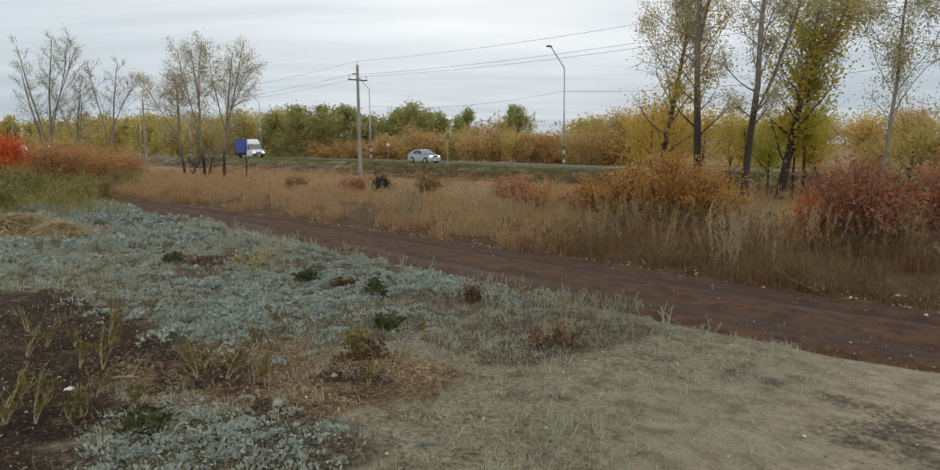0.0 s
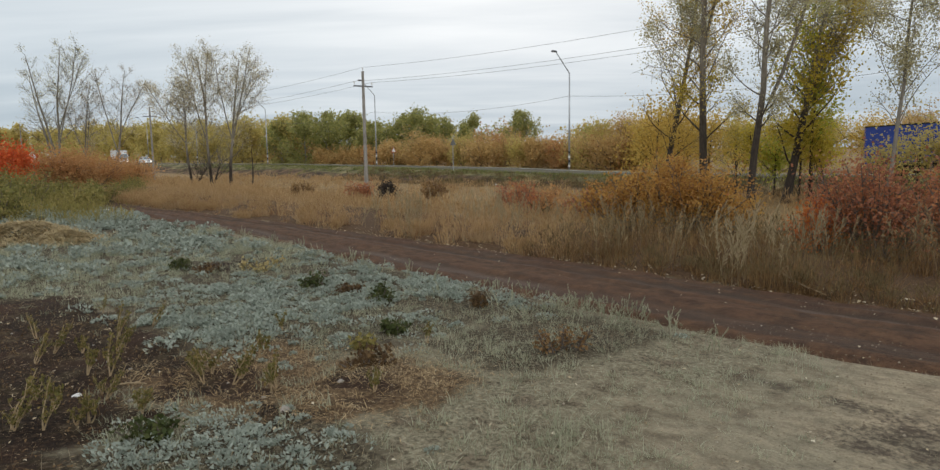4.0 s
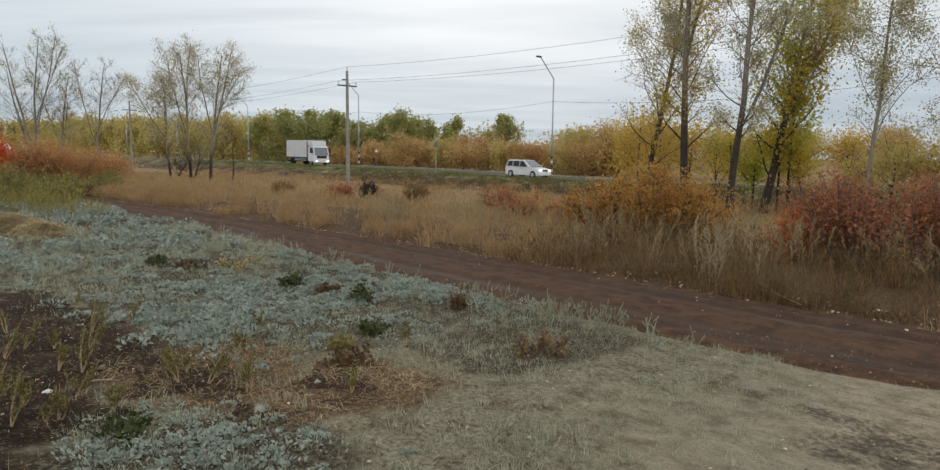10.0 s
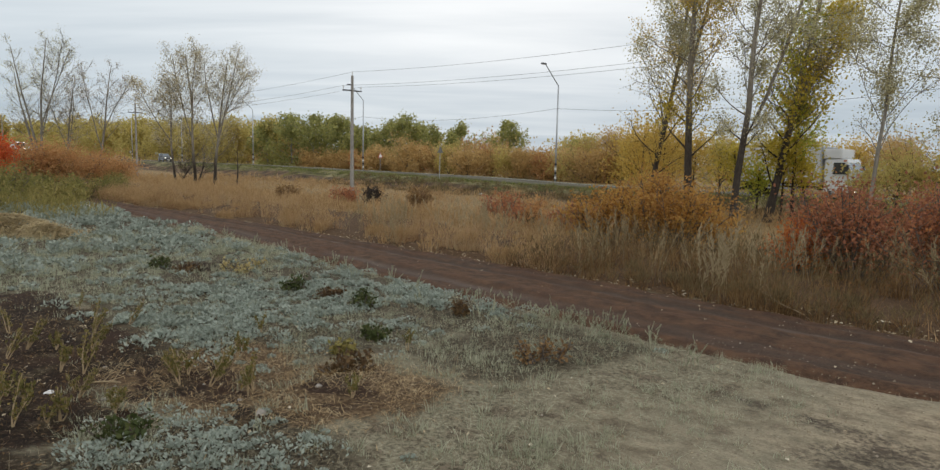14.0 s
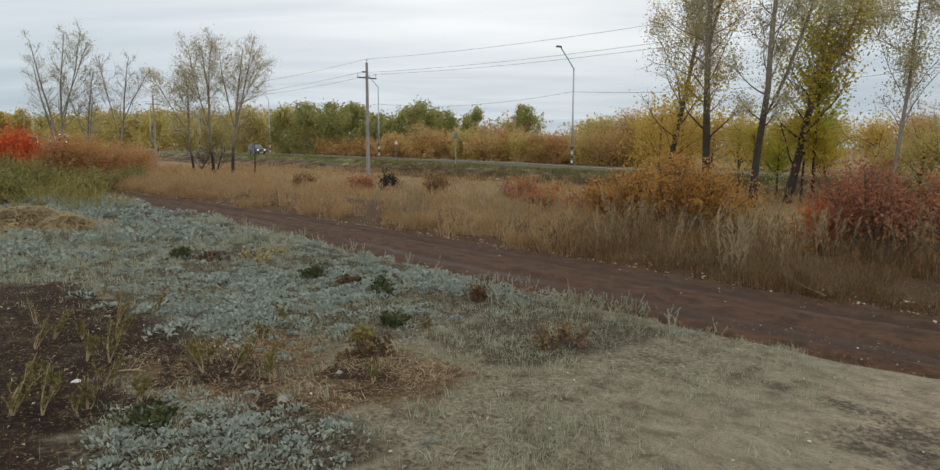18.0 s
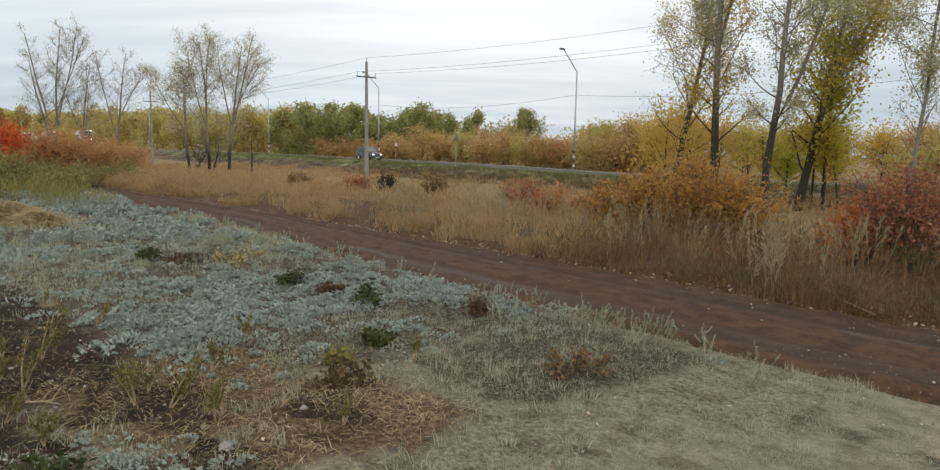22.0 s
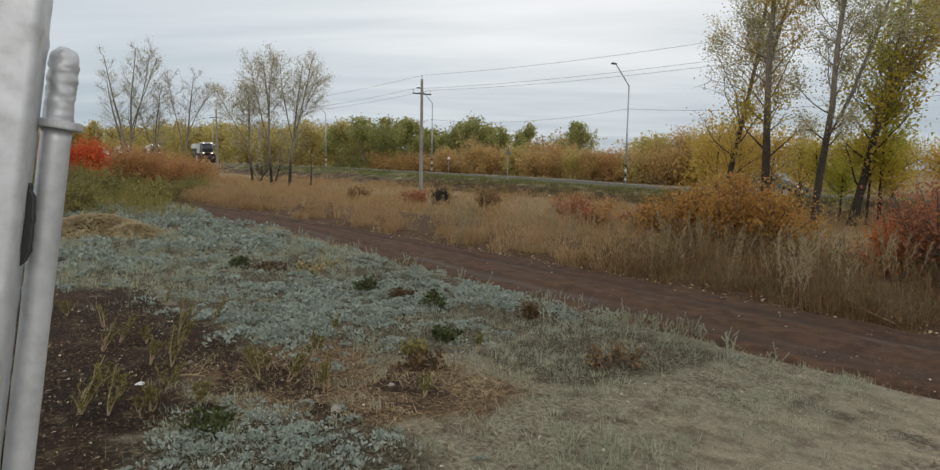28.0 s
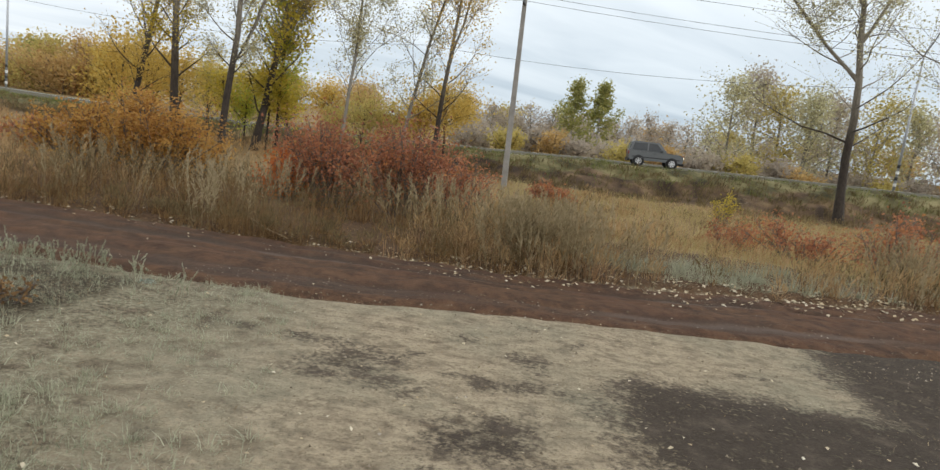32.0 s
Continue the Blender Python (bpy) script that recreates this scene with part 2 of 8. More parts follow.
def mixc(n, l, fac, a, b, mode="MIX"):
    m = n.new("ShaderNodeMix")
    m.data_type, m.blend_type = "RGBA", mode
    for key, v in (("Factor", fac), ("A", a), ("B", b)):
        if isinstance(v, (int, float)):
            m.inputs[key].default_value = v
        elif isinstance(v, tuple):
            m.inputs[key].default_value = (*v, 1)
        else:
            l.new(v, m.inputs[key])
    return m.outputs["Result"]


def bump(n, l, b, src, strength, dist=0.02):
    k = n.new("ShaderNodeBump")
    k.inputs["Strength"].default_value, k.inputs["Distance"].default_value = strength, dist
    l.new(src, k.inputs["Height"])
    l.new(k.outputs[0], b.inputs["Normal"])


def surface(name, c0, c1, scale=3.0, rough=0.8, metal=0.0, fine=40.0, bumpy=0.2, stretch=(1, 1, 1), dist=0.01):
    """Two tones mixed at two scales, with fine relief."""
    m, n, l, b = material(name, rough, metal)
    big, small = noise_node(n, l, scale, 4, 0.6, stretch=stretch), noise_node(n, l, fine, 3, 0.6, stretch=stretch)
    col = ramp(n, l, big, ((0.3, c0), (0.7, c1)))
    dark = tuple(v * 0.72 for v in c0)
    col = mixc(n, l, ramp(n, l, small, ((0.42, (0, 0, 0)), (0.75, (0.6, 0.6, 0.6)))), col, dark)
    l.new(col, b.inputs["Base Color"])
    rr = n.new("ShaderNodeMapRange")
    rr.inputs["To Min"].default_value, rr.inputs["To Max"].default_value = max(0.05, rough - 0.12), min(1, rough + 0.1)
    l.new(big, rr.inputs["Value"])
    l.new(rr.outputs[0], b.inputs["Roughness"])
    if bumpy:
        bump(n, l, b, small, bumpy, dist)
    return m


def leafy(name, stops, rough=0.6, translucent=0.35, scale=0.25):
    """Foliage: each leaf takes its own tone, and patches of the crown differ."""
    m, n, l, b = material(name, rough)
    geo = n.new("ShaderNodeNewGeometry")
    patch = noise_node(n, l, scale, 2)
    add = n.new("ShaderNodeMath"); add.operation = "MULTIPLY_ADD"
    add.inputs[1].default_value = 0.55
    l.new(geo.outputs["Random Per Island"], add.inputs[0])
    sc = n.new("ShaderNodeMapRange")
    sc.inputs["From Min"].default_value, sc.inputs["From Max"].default_value = 0.3, 0.7
    sc.inputs["To Max"].default_value = 0.45
    l.new(patch, sc.inputs["Value"]); l.new(sc.outputs[0], add.inputs[2])
    col = ramp(n, l, add.outputs[0], stops)
    l.new(col, b.inputs["Base Color"])
    b.inputs["Specular IOR Level"].default_value = 0.25
    if translucent:
        tr = n.new("ShaderNodeBsdfTranslucent")
        l.new(col, tr.inputs[0])
        mx = n.new("ShaderNodeMixShader")
        mx.inputs[0].default_value = translucent
        l.new(b.outputs[0], mx.inputs[1]); l.new(tr.outputs[0], mx.inputs[2])
        l.new(mx.outputs[0], n["Material Output"].inputs[0])
    return m


def ground_material():
    m, n, l, b = material("ground_cover", 0.95)
    b.inputs["Specular IOR Level"].default_value = 0.15
    fine = noise_node(n, l, 26, 6, 0.7)
    mid = noise_node(n, l, 4.5, 5, 0.62)
    big = noise_node(n, l, 0.7, 4, 0.55)
    streak = noise_node(n, l, 7, 8, 0.66, stretch=(0.8, 1.2, 1))

    rag = n.new("ShaderNodeMath"); rag.operation = "MULTIPLY_ADD"; rag.inputs[1].default_value = 0.55
    half = n.new("ShaderNodeMath"); half.operation = "MULTIPLY"; half.inputs[1].default_value = 0.45
    l.new(mid, half.inputs[0]); l.new(fine, rag.inputs[0]); l.new(half.outputs[0], rag.inputs[2])
    spread = n.new("ShaderNodeMapRange")
    spread.inputs["From Min"].default_value, spread.inputs["From Max"].default_value = 0.36, 0.64
    l.new(rag.outputs[0], spread.inputs["Value"])
    rag = spread.outputs[0]

    def masked(key, edge=0.5, soft=0.2, amount=0.6):
        a = n.new("ShaderNodeAttribute"); a.attribute_name = key
        w = n.new("ShaderNodeMath"); w.operation = "MULTIPLY_ADD"
        l.new(rag, w.inputs[0]); w.inputs[1].default_value = amount
        l.new(a.outputs["Fac"], w.inputs[2])
        r = n.new("ShaderNodeMapRange")
        r.interpolation_type = "SMOOTHSTEP"
        r.inputs["From Min"].default_value = edge + amount * 0.5 - soft
        r.inputs["From Max"].default_value = edge + amount * 0.5 + soft
        l.new(w.outputs[0], r.inputs["Value"])
        return r.outputs[0]

    pale = ramp(n, l, streak, ((0.34, (0.15, 0.118, 0.08)), (0.43, (0.235, 0.193, 0.135)), (0.53, (0.31, 0.258, 0.178)), (0.64, (0.36, 0.30, 0.21)), (0.72, (0.25, 0.215, 0.142))))
    pale = mixc(n, l, ramp(n, l, fine, ((0.5, (0, 0, 0)), (0.75, (0.7, 0.7, 0.7)))), pale, (0.11, 0.09, 0.062))
    pale = mixc(n, l, ramp(n, l, big, ((0.45, (0, 0, 0)), (0.65, (0.55, 0.55, 0.55)))), pale, (0.20, 0.195, 0.14))
    soil = ramp(n, l, fine, ((0.36, (0.007, 0.0045, 0.003)), (0.52, (0.021, 0.0125, 0.0075)), (0.70, (0.066, 0.040, 0.023))))
    soil = mixc(n, l, ramp(n, l, mid, ((0.5, (0, 0, 0)), (0.68, (0.7, 0.7, 0.7)))), soil, (0.06, 0.045, 0.02))
    soil = mixc(n, l, ramp(n, l, big, ((0.5, (0, 0, 0)), (0.7, (0.6, 0.6, 0.6)))), soil, (0.075, 0.038, 0.024))
    wet = ramp(n, l, mid, ((0.32, (0.032, 0.025, 0.019)), (0.55, (0.058, 0.046, 0.035)), (0.7, (0.095, 0.076, 0.058))))
    wet = mixc(n, l, ramp(n, l, fine, ((0.5, (0, 0, 0)), (0.8, (0.6, 0.6, 0.6)))), wet, (0.105, 0.086, 0.067))
    silver = ramp(n, l, fine, ((0.38, (0.022, 0.017, 0.011)), (0.49, (0.065, 0.053, 0.034)), (0.59, (0.14, 0.125, 0.085)), (0.70, (0.25, 0.235, 0.165))))
    litter = ramp(n, l, fine, ((0.36, (0.028, 0.017, 0.009)), (0.48, (0.095, 0.06, 0.031)), (0.6, (0.18, 0.125, 0.07)), (0.72, (0.26, 0.19, 0.11))))
    # earth brown with the shadow at the grass's foot mixed into it
    brown = ramp(n, l, fine, ((0.3, (0.028, 0.017, 0.01)), (0.52, (0.095, 0.057, 0.031)), (0.72, (0.18, 0.115, 0.065))))
    turf_ = ramp(n, l, fine, ((0.35, (0.055, 0.046, 0.03)), (0.46, (0.155, 0.138, 0.093)), (0.57, (0.255, 0.235, 0.163)), (0.70, (0.34, 0.31, 0.22))))
    turf_ = mixc(n, l, ramp(n, l, mid, ((0.48, (0, 0, 0)), (0.60, (0.6, 0.6, 0.6)))), turf_, ramp(n, l, fine, ((0.38, (0.045, 0.034, 0.022)), (0.55, (0.15, 0.115, 0.077)), (0.7, (0.26, 0.21, 0.15)))))
    rim = ramp(n, l, fine, ((0.34, (0.06, 0.043, 0.029)), (0.5, (0.15, 0.107, 0.071)), (0.66, (0.26, 0.20, 0.138))))
    field = ramp(n, l, streak, ((0.34, (0.11, 0.07, 0.032)), (0.52, (0.27, 0.185, 0.088)), (0.7, (0.36, 0.27, 0.135))))
    bank = ramp(n, l, big, ((0.38, (0.045, 0.031, 0.02)), (0.5, (0.11, 0.072, 0.044)), (0.64, (0.20, 0.138, 0.076))))
    green = ramp(n, l, big, ((0.38, (0.05, 0.046, 0.022)), (0.5, (0.13, 0.118, 0.054)), (0.64, (0.23, 0.20, 0.10))))
    col = pale
    grit = noise_node(n, l, 62, 4, 0.75)
    speck = ramp(n, l, grit, ((0.32, (0.42, 0.40, 0.38)), (0.43, (0.92, 0.92, 0.92)), (0.55, (1, 1, 1)), (0.68, (1.28, 1.26, 1.22))))
    for key, c in (("turf", turf_), ("silver", silver), ("litter", litter), ("brown", brown), ("field", field), ("soil", soil), ("rim", rim), ("damp", wet), ("bank", bank), ("green", green)):
        col = mixc(n, l, masked(key, 0.5, 0.42, 1.0) if key in ("damp", "turf", "rim") else masked(key), col, c)
    col = mixc(n, l, 0.85, col, speck, "MULTIPLY")
    l.new(col, b.inputs["Base Color"])
    bump(n, l, b, fine, 0.7, 0.022)
    return m


def track_material():
    m, n, l, b = material("track_earth", 0.9)
    b.inputs["Specular IOR Level"].default_value = 0.2
    fine = noise_node(n, l, 30, 6, 0.7)
    lane = noise_node(n, l, 5.0, 7, 0.72, stretch=(0.9, 1.1, 1))
    big = noise_node(n, l, 0.8, 3)
    col = ramp(n, l, lane, ((0.32, (0.040, 0.024, 0.015)), (0.45, (0.075, 0.043, 0.026)), (0.57, (0.125, 0.068, 0.038)), (0.7, (0.145, 0.09, 0.055))))
    rut = n.new("ShaderNodeAttribute"); rut.attribute_name = "rut"
    col = mixc(n, l, rut.outputs["Fac"], col, (0.066, 0.048, 0.037))
    worn = n.new("ShaderNodeAttribute"); worn.attribute_name = "worn"
    col = mixc(n, l, worn.outputs["Fac"], col, (0.135, 0.108, 0.09))
    col = mixc(n, l, ramp(n, l, fine, ((0.45, (0, 0, 0)), (0.75, (0.55, 0.55, 0.55)))), col, (0.045, 0.029, 0.019))
    col = mixc(n, l, ramp(n, l, big, ((0.4, (0, 0, 0)), (0.7, (0.4, 0.4, 0.4)))), col, (0.092, 0.045, 0.028))
    l.new(col, b.inputs["Base Color"])
    grit = noise_node(n, l, 60, 4, 0.75)
    col = mixc(n, l, 0.85, col, ramp(n, l, grit, ((0.32, (0.5, 0.48, 0.46)), (0.45, (0.95, 0.95, 0.95)), (0.56, (1, 1, 1)), (0.7, (1.3, 1.28, 1.25)))), "MULTIPLY")
    l.new(col, b.inputs["Base Color"])
    bump(n, l, b, fine, 0.9, 0.025)
    return m


def asphalt_material():
    m, n, l, b = material("road_asphalt", 1.0)
    b.inputs["Specular IOR Level"].default_value = 0.05
    fine, big = noise_node(n, l, 45, 3), noise_node(n, l, 0.5, 4, stretch=(0.15, 1, 1))
    col = ramp(n, l, big, ((0.3, (0.105, 0.098, 0.074)), (0.7, (0.16, 0.148, 0.11))))
    col = mixc(n, l, ramp(n, l, fine, ((0.4, (0, 0, 0)), (0.8, (0.5, 0.5, 0.5)))), col, (0.05, 0.05, 0.05))
    l.new(col, b.inputs["Base Color"])
    bump(n, l, b, fine, 0.4, 0.01)
    return m


GROUND, TRACK, ASPHALT = ground_material(), track_material(), asphalt_material()
CONCRETE = surface("weathered_concrete", (0.22, 0.21, 0.19), (0.36, 0.345, 0.32), 2.0, 0.9, 0, 50, 0.3)
GALVANISED = surface("galvanised_steel", (0.36, 0.38, 0.40), (0.48, 0.50, 0.52), 3.0, 0.5, 0.6, 30, 0.05)
WIRE = surface("dull_cable", (0.06, 0.06, 0.065), (0.11, 0.11, 0.115), 5, 0.6, 0.2, 30, 0)
def two_bark(name="poplar_bark", low=4.4, high=7.4):
    """Rough dark bark low down, smooth pale bark above."""
    m, n, l, b = material(name, 0.93)
    tc = n.new("ShaderNodeTexCoord"); sp = n.new("ShaderNodeSeparateXYZ")
    l.new(tc.outputs["Object"], sp.inputs[0])
    up = n.new("ShaderNodeMapRange")
    up.inputs["From Min"].default_value, up.inputs["From Max"].default_value = low, high
    wob = noise_node(n, l, 1.2, 4, 0.6)
    add = n.new("ShaderNodeMath"); add.operation = "MULTIPLY_ADD"; add.inputs[1].default_value = 2.5
    l.new(wob, add.inputs[0]); l.new(sp.outputs["Z"], add.inputs[2])
    l.new(add.outputs[0], up.inputs["Value"])
    fine = noise_node(n, l, 18, 4, 0.6, stretch=(1, 1, 0.25))
    dark = ramp(n, l, fine, ((0.3, (0.018, 0.014, 0.011)), (0.7, (0.066, 0.051, 0.039))))
    pale = ramp(n, l, fine, ((0.3, (0.15, 0.13, 0.10)), (0.7, (0.29, 0.265, 0.215))))
    l.new(mixc(n, l, up.outputs[0], dark, pale), b.inputs["Base Color"])
    bump(n, l, b, fine, 0.8, 0.03)
    return m


BARK_DARK = two_bark()
BARK_PALE = surface("pale_poplar_bark", (0.14, 0.125, 0.10), (0.30, 0.28, 0.235), 2.0, 0.9, 0, 16, 0.6, (1, 1, 0.35), 0.03)
BARK_FIELD = two_bark("field_tree_bark", 2.6, 4.6)
BARK_BIG = two_bark("grey_poplar_bark", 5.0, 8.2)
BARK_BIRCH = surface("birch_bark", (0.22, 0.20, 0.17), (0.46, 0.44, 0.40), 2.0, 0.85, 0, 10, 0.3, (1, 1, 0.4))
TWIG = surface("grey_twig", (0.10, 0.08, 0.065), (0.19, 0.16, 0.13), 6, 0.9, 0, 30, 0)
LEAF_PALE = leafy("thin_yellow_green_leaves", ((0.0, (0.30, 0.28, 0.17)), (0.35, (0.46, 0.43, 0.26)), (0.6, (0.62, 0.575, 0.35)), (0.85, (0.48, 0.47, 0.26)), (1.0, (0.66, 0.52, 0.21))), 0.6, 0.55)
LEAF_FIELD = leafy("pale_straw_leaves", ((0.0, (0.38, 0.345, 0.23)), (0.4, (0.53, 0.48, 0.33)), (0.7, (0.64, 0.58, 0.41)), (1.0, (0.60, 0.48, 0.25))), 0.6, 0.55)
LEAF_GOLD = leafy("golden_leaves", ((0.0, (0.44, 0.29, 0.065)), (0.35, (0.60, 0.42, 0.10)), (0.65, (0.70, 0.52, 0.15)), (1.0, (0.55, 0.46, 0.14))), 0.6, 0.55)
LEAF_GREEN = leafy("green_turning_leaves", ((0.0, (0.24, 0.31, 0.05)), (0.35, (0.40, 0.45, 0.07)), (0.65, (0.56, 0.53, 0.08)), (1.0, (0.72, 0.55, 0.09))), 0.6, 0.55, 0.5)
LEAF_ORANGE = leafy("orange_bush_leaves", ((0.0, (0.20, 0.09, 0.03)), (0.3, (0.42, 0.215, 0.06)), (0.6, (0.55, 0.32, 0.085)), (0.85, (0.50, 0.32, 0.09)), (1.0, (0.56, 0.21, 0.08))), 0.6, 0.5, 1.1)
LEAF_RED = leafy("crimson_bush_leaves", ((0.0, (0.17, 0.07, 0.04)), (0.3, (0.32, 0.13, 0.075)), (0.6, (0.45, 0.20, 0.10)), (0.85, (0.53, 0.24, 0.08)), (1.0, (0.50, 0.35, 0.14))), 0.6, 0.45, 0.9)
LEAF_EMBER = leafy("red_and_orange_bush_leaves", ((0.0, (0.30, 0.08, 0.03)), (0.4, (0.52, 0.15, 0.045)), (0.8, (0.58, 0.26, 0.07)), (1.0, (0.50, 0.36, 0.10))), 0.6, 0.45, 0.9)
LEAF_LEMON = leafy("olive_gold_leaves", ((0.0, (0.34, 0.29, 0.05)), (0.4, (0.56, 0.45, 0.07)), (0.75, (0.70, 0.54, 0.09)), (1.0, (0.50, 0.46, 0.10))), 0.6, 0.6, 0.5)
LEAF_SCARLET = leafy("scarlet_leaves", ((0.0, (0.42, 0.07, 0.025)), (0.5, (0.66, 0.13, 0.04)), (1.0, (0.56, 0.22, 0.05))), 0.6, 0.4)
LEAF_RUST = leafy("rusty_bush_leaves", ((0.0, (0.32, 0.16, 0.07)), (0.5, (0.53, 0.29, 0.12)), (1.0, (0.58, 0.41, 0.19))), 0.6, 0.5)
LEAF_WOOD = leafy("far_dark_green_leaves", ((0.0, (0.19, 0.205, 0.075)), (0.4, (0.34, 0.345, 0.125)), (0.75, (0.47, 0.44, 0.16)), (1.0, (0.58, 0.48, 0.18))), 0.7, 0.6, 0.12)
LEAF_OLIVE = leafy("far_olive_leaves", ((0.0, (0.35, 0.30, 0.10)), (0.4, (0.52, 0.44, 0.15)), (0.75, (0.64, 0.52, 0.19)), (1.0, (0.48, 0.44, 0.17))), 0.7, 0.6, 0.12)
LEAF_AMBER = leafy("far_amber_shrub_leaves", ((0.0, (0.36, 0.24, 0.10)), (0.4, (0.52, 0.36, 0.15)), (0.75, (0.63, 0.45, 0.20)), (1.0, (0.46, 0.38, 0.17))), 0.7, 0.6, 0.15)
LEAF_HAZE = leafy("far_bare_crown_twigs", ((0.0, (0.40, 0.35, 0.285)), (0.5, (0.51, 0.45, 0.365)), (1.0, (0.60, 0.50, 0.35))), 0.7, 0.65, 0.15)
GRASS_TALL = leafy("tall_dry_grass", ((0.0, (0.10, 0.055, 0.028)), (0.25, (0.26, 0.15, 0.075)), (0.5, (0.43, 0.28, 0.15)), (0.75, (0.55, 0.41, 0.235)), (0.9, (0.40, 0.34, 0.20)), (1.0, (0.34, 0.16, 0.085))), 0.8, 0.3, 1.3)
GRASS_GREY = leafy("tan_plume_grass", ((0.0, (0.22, 0.165, 0.09)), (0.5, (0.36, 0.29, 0.17)), (1.0, (0.48, 0.39, 0.25))), 0.85, 0.35, 0.8)
GRASS_OLIVE = leafy("dull_olive_seed_heads", ((0.0, (0.07, 0.05, 0.024)), (0.4, (0.14, 0.105, 0.05)), (0.75, (0.23, 0.18, 0.092)), (1.0, (0.21, 0.12, 0.06))), 0.9, 0.35, 0.9)
GRASS_FOX = leafy("tawny_seed_heads", ((0.0, (0.22, 0.135, 0.065)), (0.4, (0.38, 0.25, 0.12)), (0.75, (0.50, 0.35, 0.18)), (1.0, (0.38, 0.235, 0.15))), 0.9, 0.4, 0.5)
GRASS_PALE = leafy("yellow_green_grass", ((0.0, (0.26, 0.205, 0.085)), (0.5, (0.43, 0.345, 0.155)), (1.0, (0.40, 0.365, 0.175))), 0.8, 0.3, 0.3)
GRASS_WEED = leafy("olive_weed_blades", ((0.0, (0.15, 0.14, 0.04)), (0.5, (0.27, 0.235, 0.075)), (1.0, (0.44, 0.33, 0.13))), 0.8, 0.35, 0.25)
GRASS_GREEN = leafy("green_verge_grass", ((0.0, (0.075, 0.09, 0.025)), (0.5, (0.165, 0.18, 0.055)), (1.0, (0.30, 0.275, 0.11))), 0.8, 0.3, 0.5)
# darker than the other grasses: shade within the thicket is in these tones
GRASS_BELT = leafy("shaded_belt_grass", ((0.0, (0.033, 0.018, 0.008)), (0.25, (0.115, 0.063, 0.025)), (0.5, (0.215, 0.128, 0.053)), (0.75, (0.36, 0.235, 0.105)), (0.9, (0.18, 0.135, 0.058)), (1.0, (0.165, 0.075, 0.033))), 0.85, 0.25, 1.3)
GRASS_SHORT = leafy("short_dry_grass", ((0.0, (0.16, 0.12, 0.075)), (0.5, (0.32, 0.265, 0.175)), (1.0, (0.38, 0.34, 0.24))), 0.9, 0.2, 1.0)
WORMWOOD = leafy("silver_wormwood_leaves", ((0.0, (0.20, 0.225, 0.185)), (0.4, (0.285, 0.325, 0.275)), (0.75, (0.36, 0.405, 0.35)), (1.0, (0.29, 0.315, 0.235))), 0.9, 0.2, 1.6)
GREYGRASS = leafy("grey_green_grass", ((0.0, (0.20, 0.21, 0.14)), (0.5, (0.36, 0.37, 0.26)), (1.0, (0.48, 0.475, 0.35))), 0.85, 0.2, 1.2)
SEARED = leafy("seared_brown_leaves", ((0.0, (0.04, 0.024, 0.012)), (0.5, (0.11, 0.066, 0.03)), (1.0, (0.22, 0.145, 0.065))), 0.8, 0.2, 2)
WEED_DARK = leafy("dark_green_weed_leaves", ((0.0, (0.028, 0.04, 0.012)), (0.5, (0.062, 0.08, 0.024)), (1.0, (0.13, 0.13, 0.045))), 0.7, 0.25, 2)
WEED = leafy("green_weed_leaves", ((0.0, (0.075, 0.075, 0.022)), (0.45, (0.155, 0.14, 0.042)), (0.75, (0.25, 0.185, 0.062)), (1.0, (0.29, 0.155, 0.06))), 0.7, 0.3, 2)
STALK = surface("straw_stalk", (0.30, 0.21, 0.11), (0.44, 0.35, 0.22), 8, 0.8, 0, 40, 0)
FALLEN = leafy("fallen_leaves", ((0.0, (0.28, 0.19, 0.10)), (0.4, (0.44, 0.36, 0.23)), (0.75, (0.58, 0.52, 0.39)), (1.0, (0.68, 0.64, 0.54))), 0.7, 0.1, 3)
DRYBROWN = leafy("dried_brown_leaves", ((0.0, (0.12, 0.065, 0.03)), (0.5, (0.24, 0.145, 0.065)), (1.0, (0.34, 0.22, 0.09))), 0.8, 0.2, 2)
STRAW = leafy("flattened_straw", ((0.0, (0.20, 0.14, 0.06)), (0.5, (0.42, 0.33, 0.175)), (1.0, (0.56, 0.47, 0.29))), 0.85, 0.25, 2)
CRUMB = leafy("earth_crumbs", ((0.0, (0.05, 0.038, 0.026)), (0.35, (0.15, 0.12, 0.083)), (0.7, (0.24, 0.20, 0.15)), (1.0, (0.42, 0.38, 0.31))), 0.95, 0.0, 2)
BITS = leafy("mixed_plant_bits", ((0.0, (0.06, 0.044, 0.026)), (0.25, (0.13, 0.095, 0.052)), (0.5, (0.24, 0.175, 0.10)), (1.0, (0.46, 0.38, 0.25))), 0.9, 0.1, 2)

STRAW_BROWN = leafy("tan_dead_stems", ((0.0, (0.20, 0.125, 0.06)), (0.35, (0.34, 0.235, 0.12)), (0.7, (0.46, 0.35, 0.20)), (1.0, (0.54, 0.45, 0.29))), 0.85, 0.15, 2)
LEAF_SMOKE = leafy("far_grey_brown_bare_twigs", ((0.0, (0.36, 0.32, 0.27)), (0.5, (0.46, 0.405, 0.335)), (1.0, (0.56, 0.46, 0.33))), 0.7, 0.65, 0.15)
WEED_MASS = leafy("olive_weed_leaves", ((0.0, (0.11, 0.115, 0.035)), (0.5, (0.22, 0.21, 0.065)), (1.0, (0.38, 0.29, 0.11))), 0.8, 0.35, 0.8)

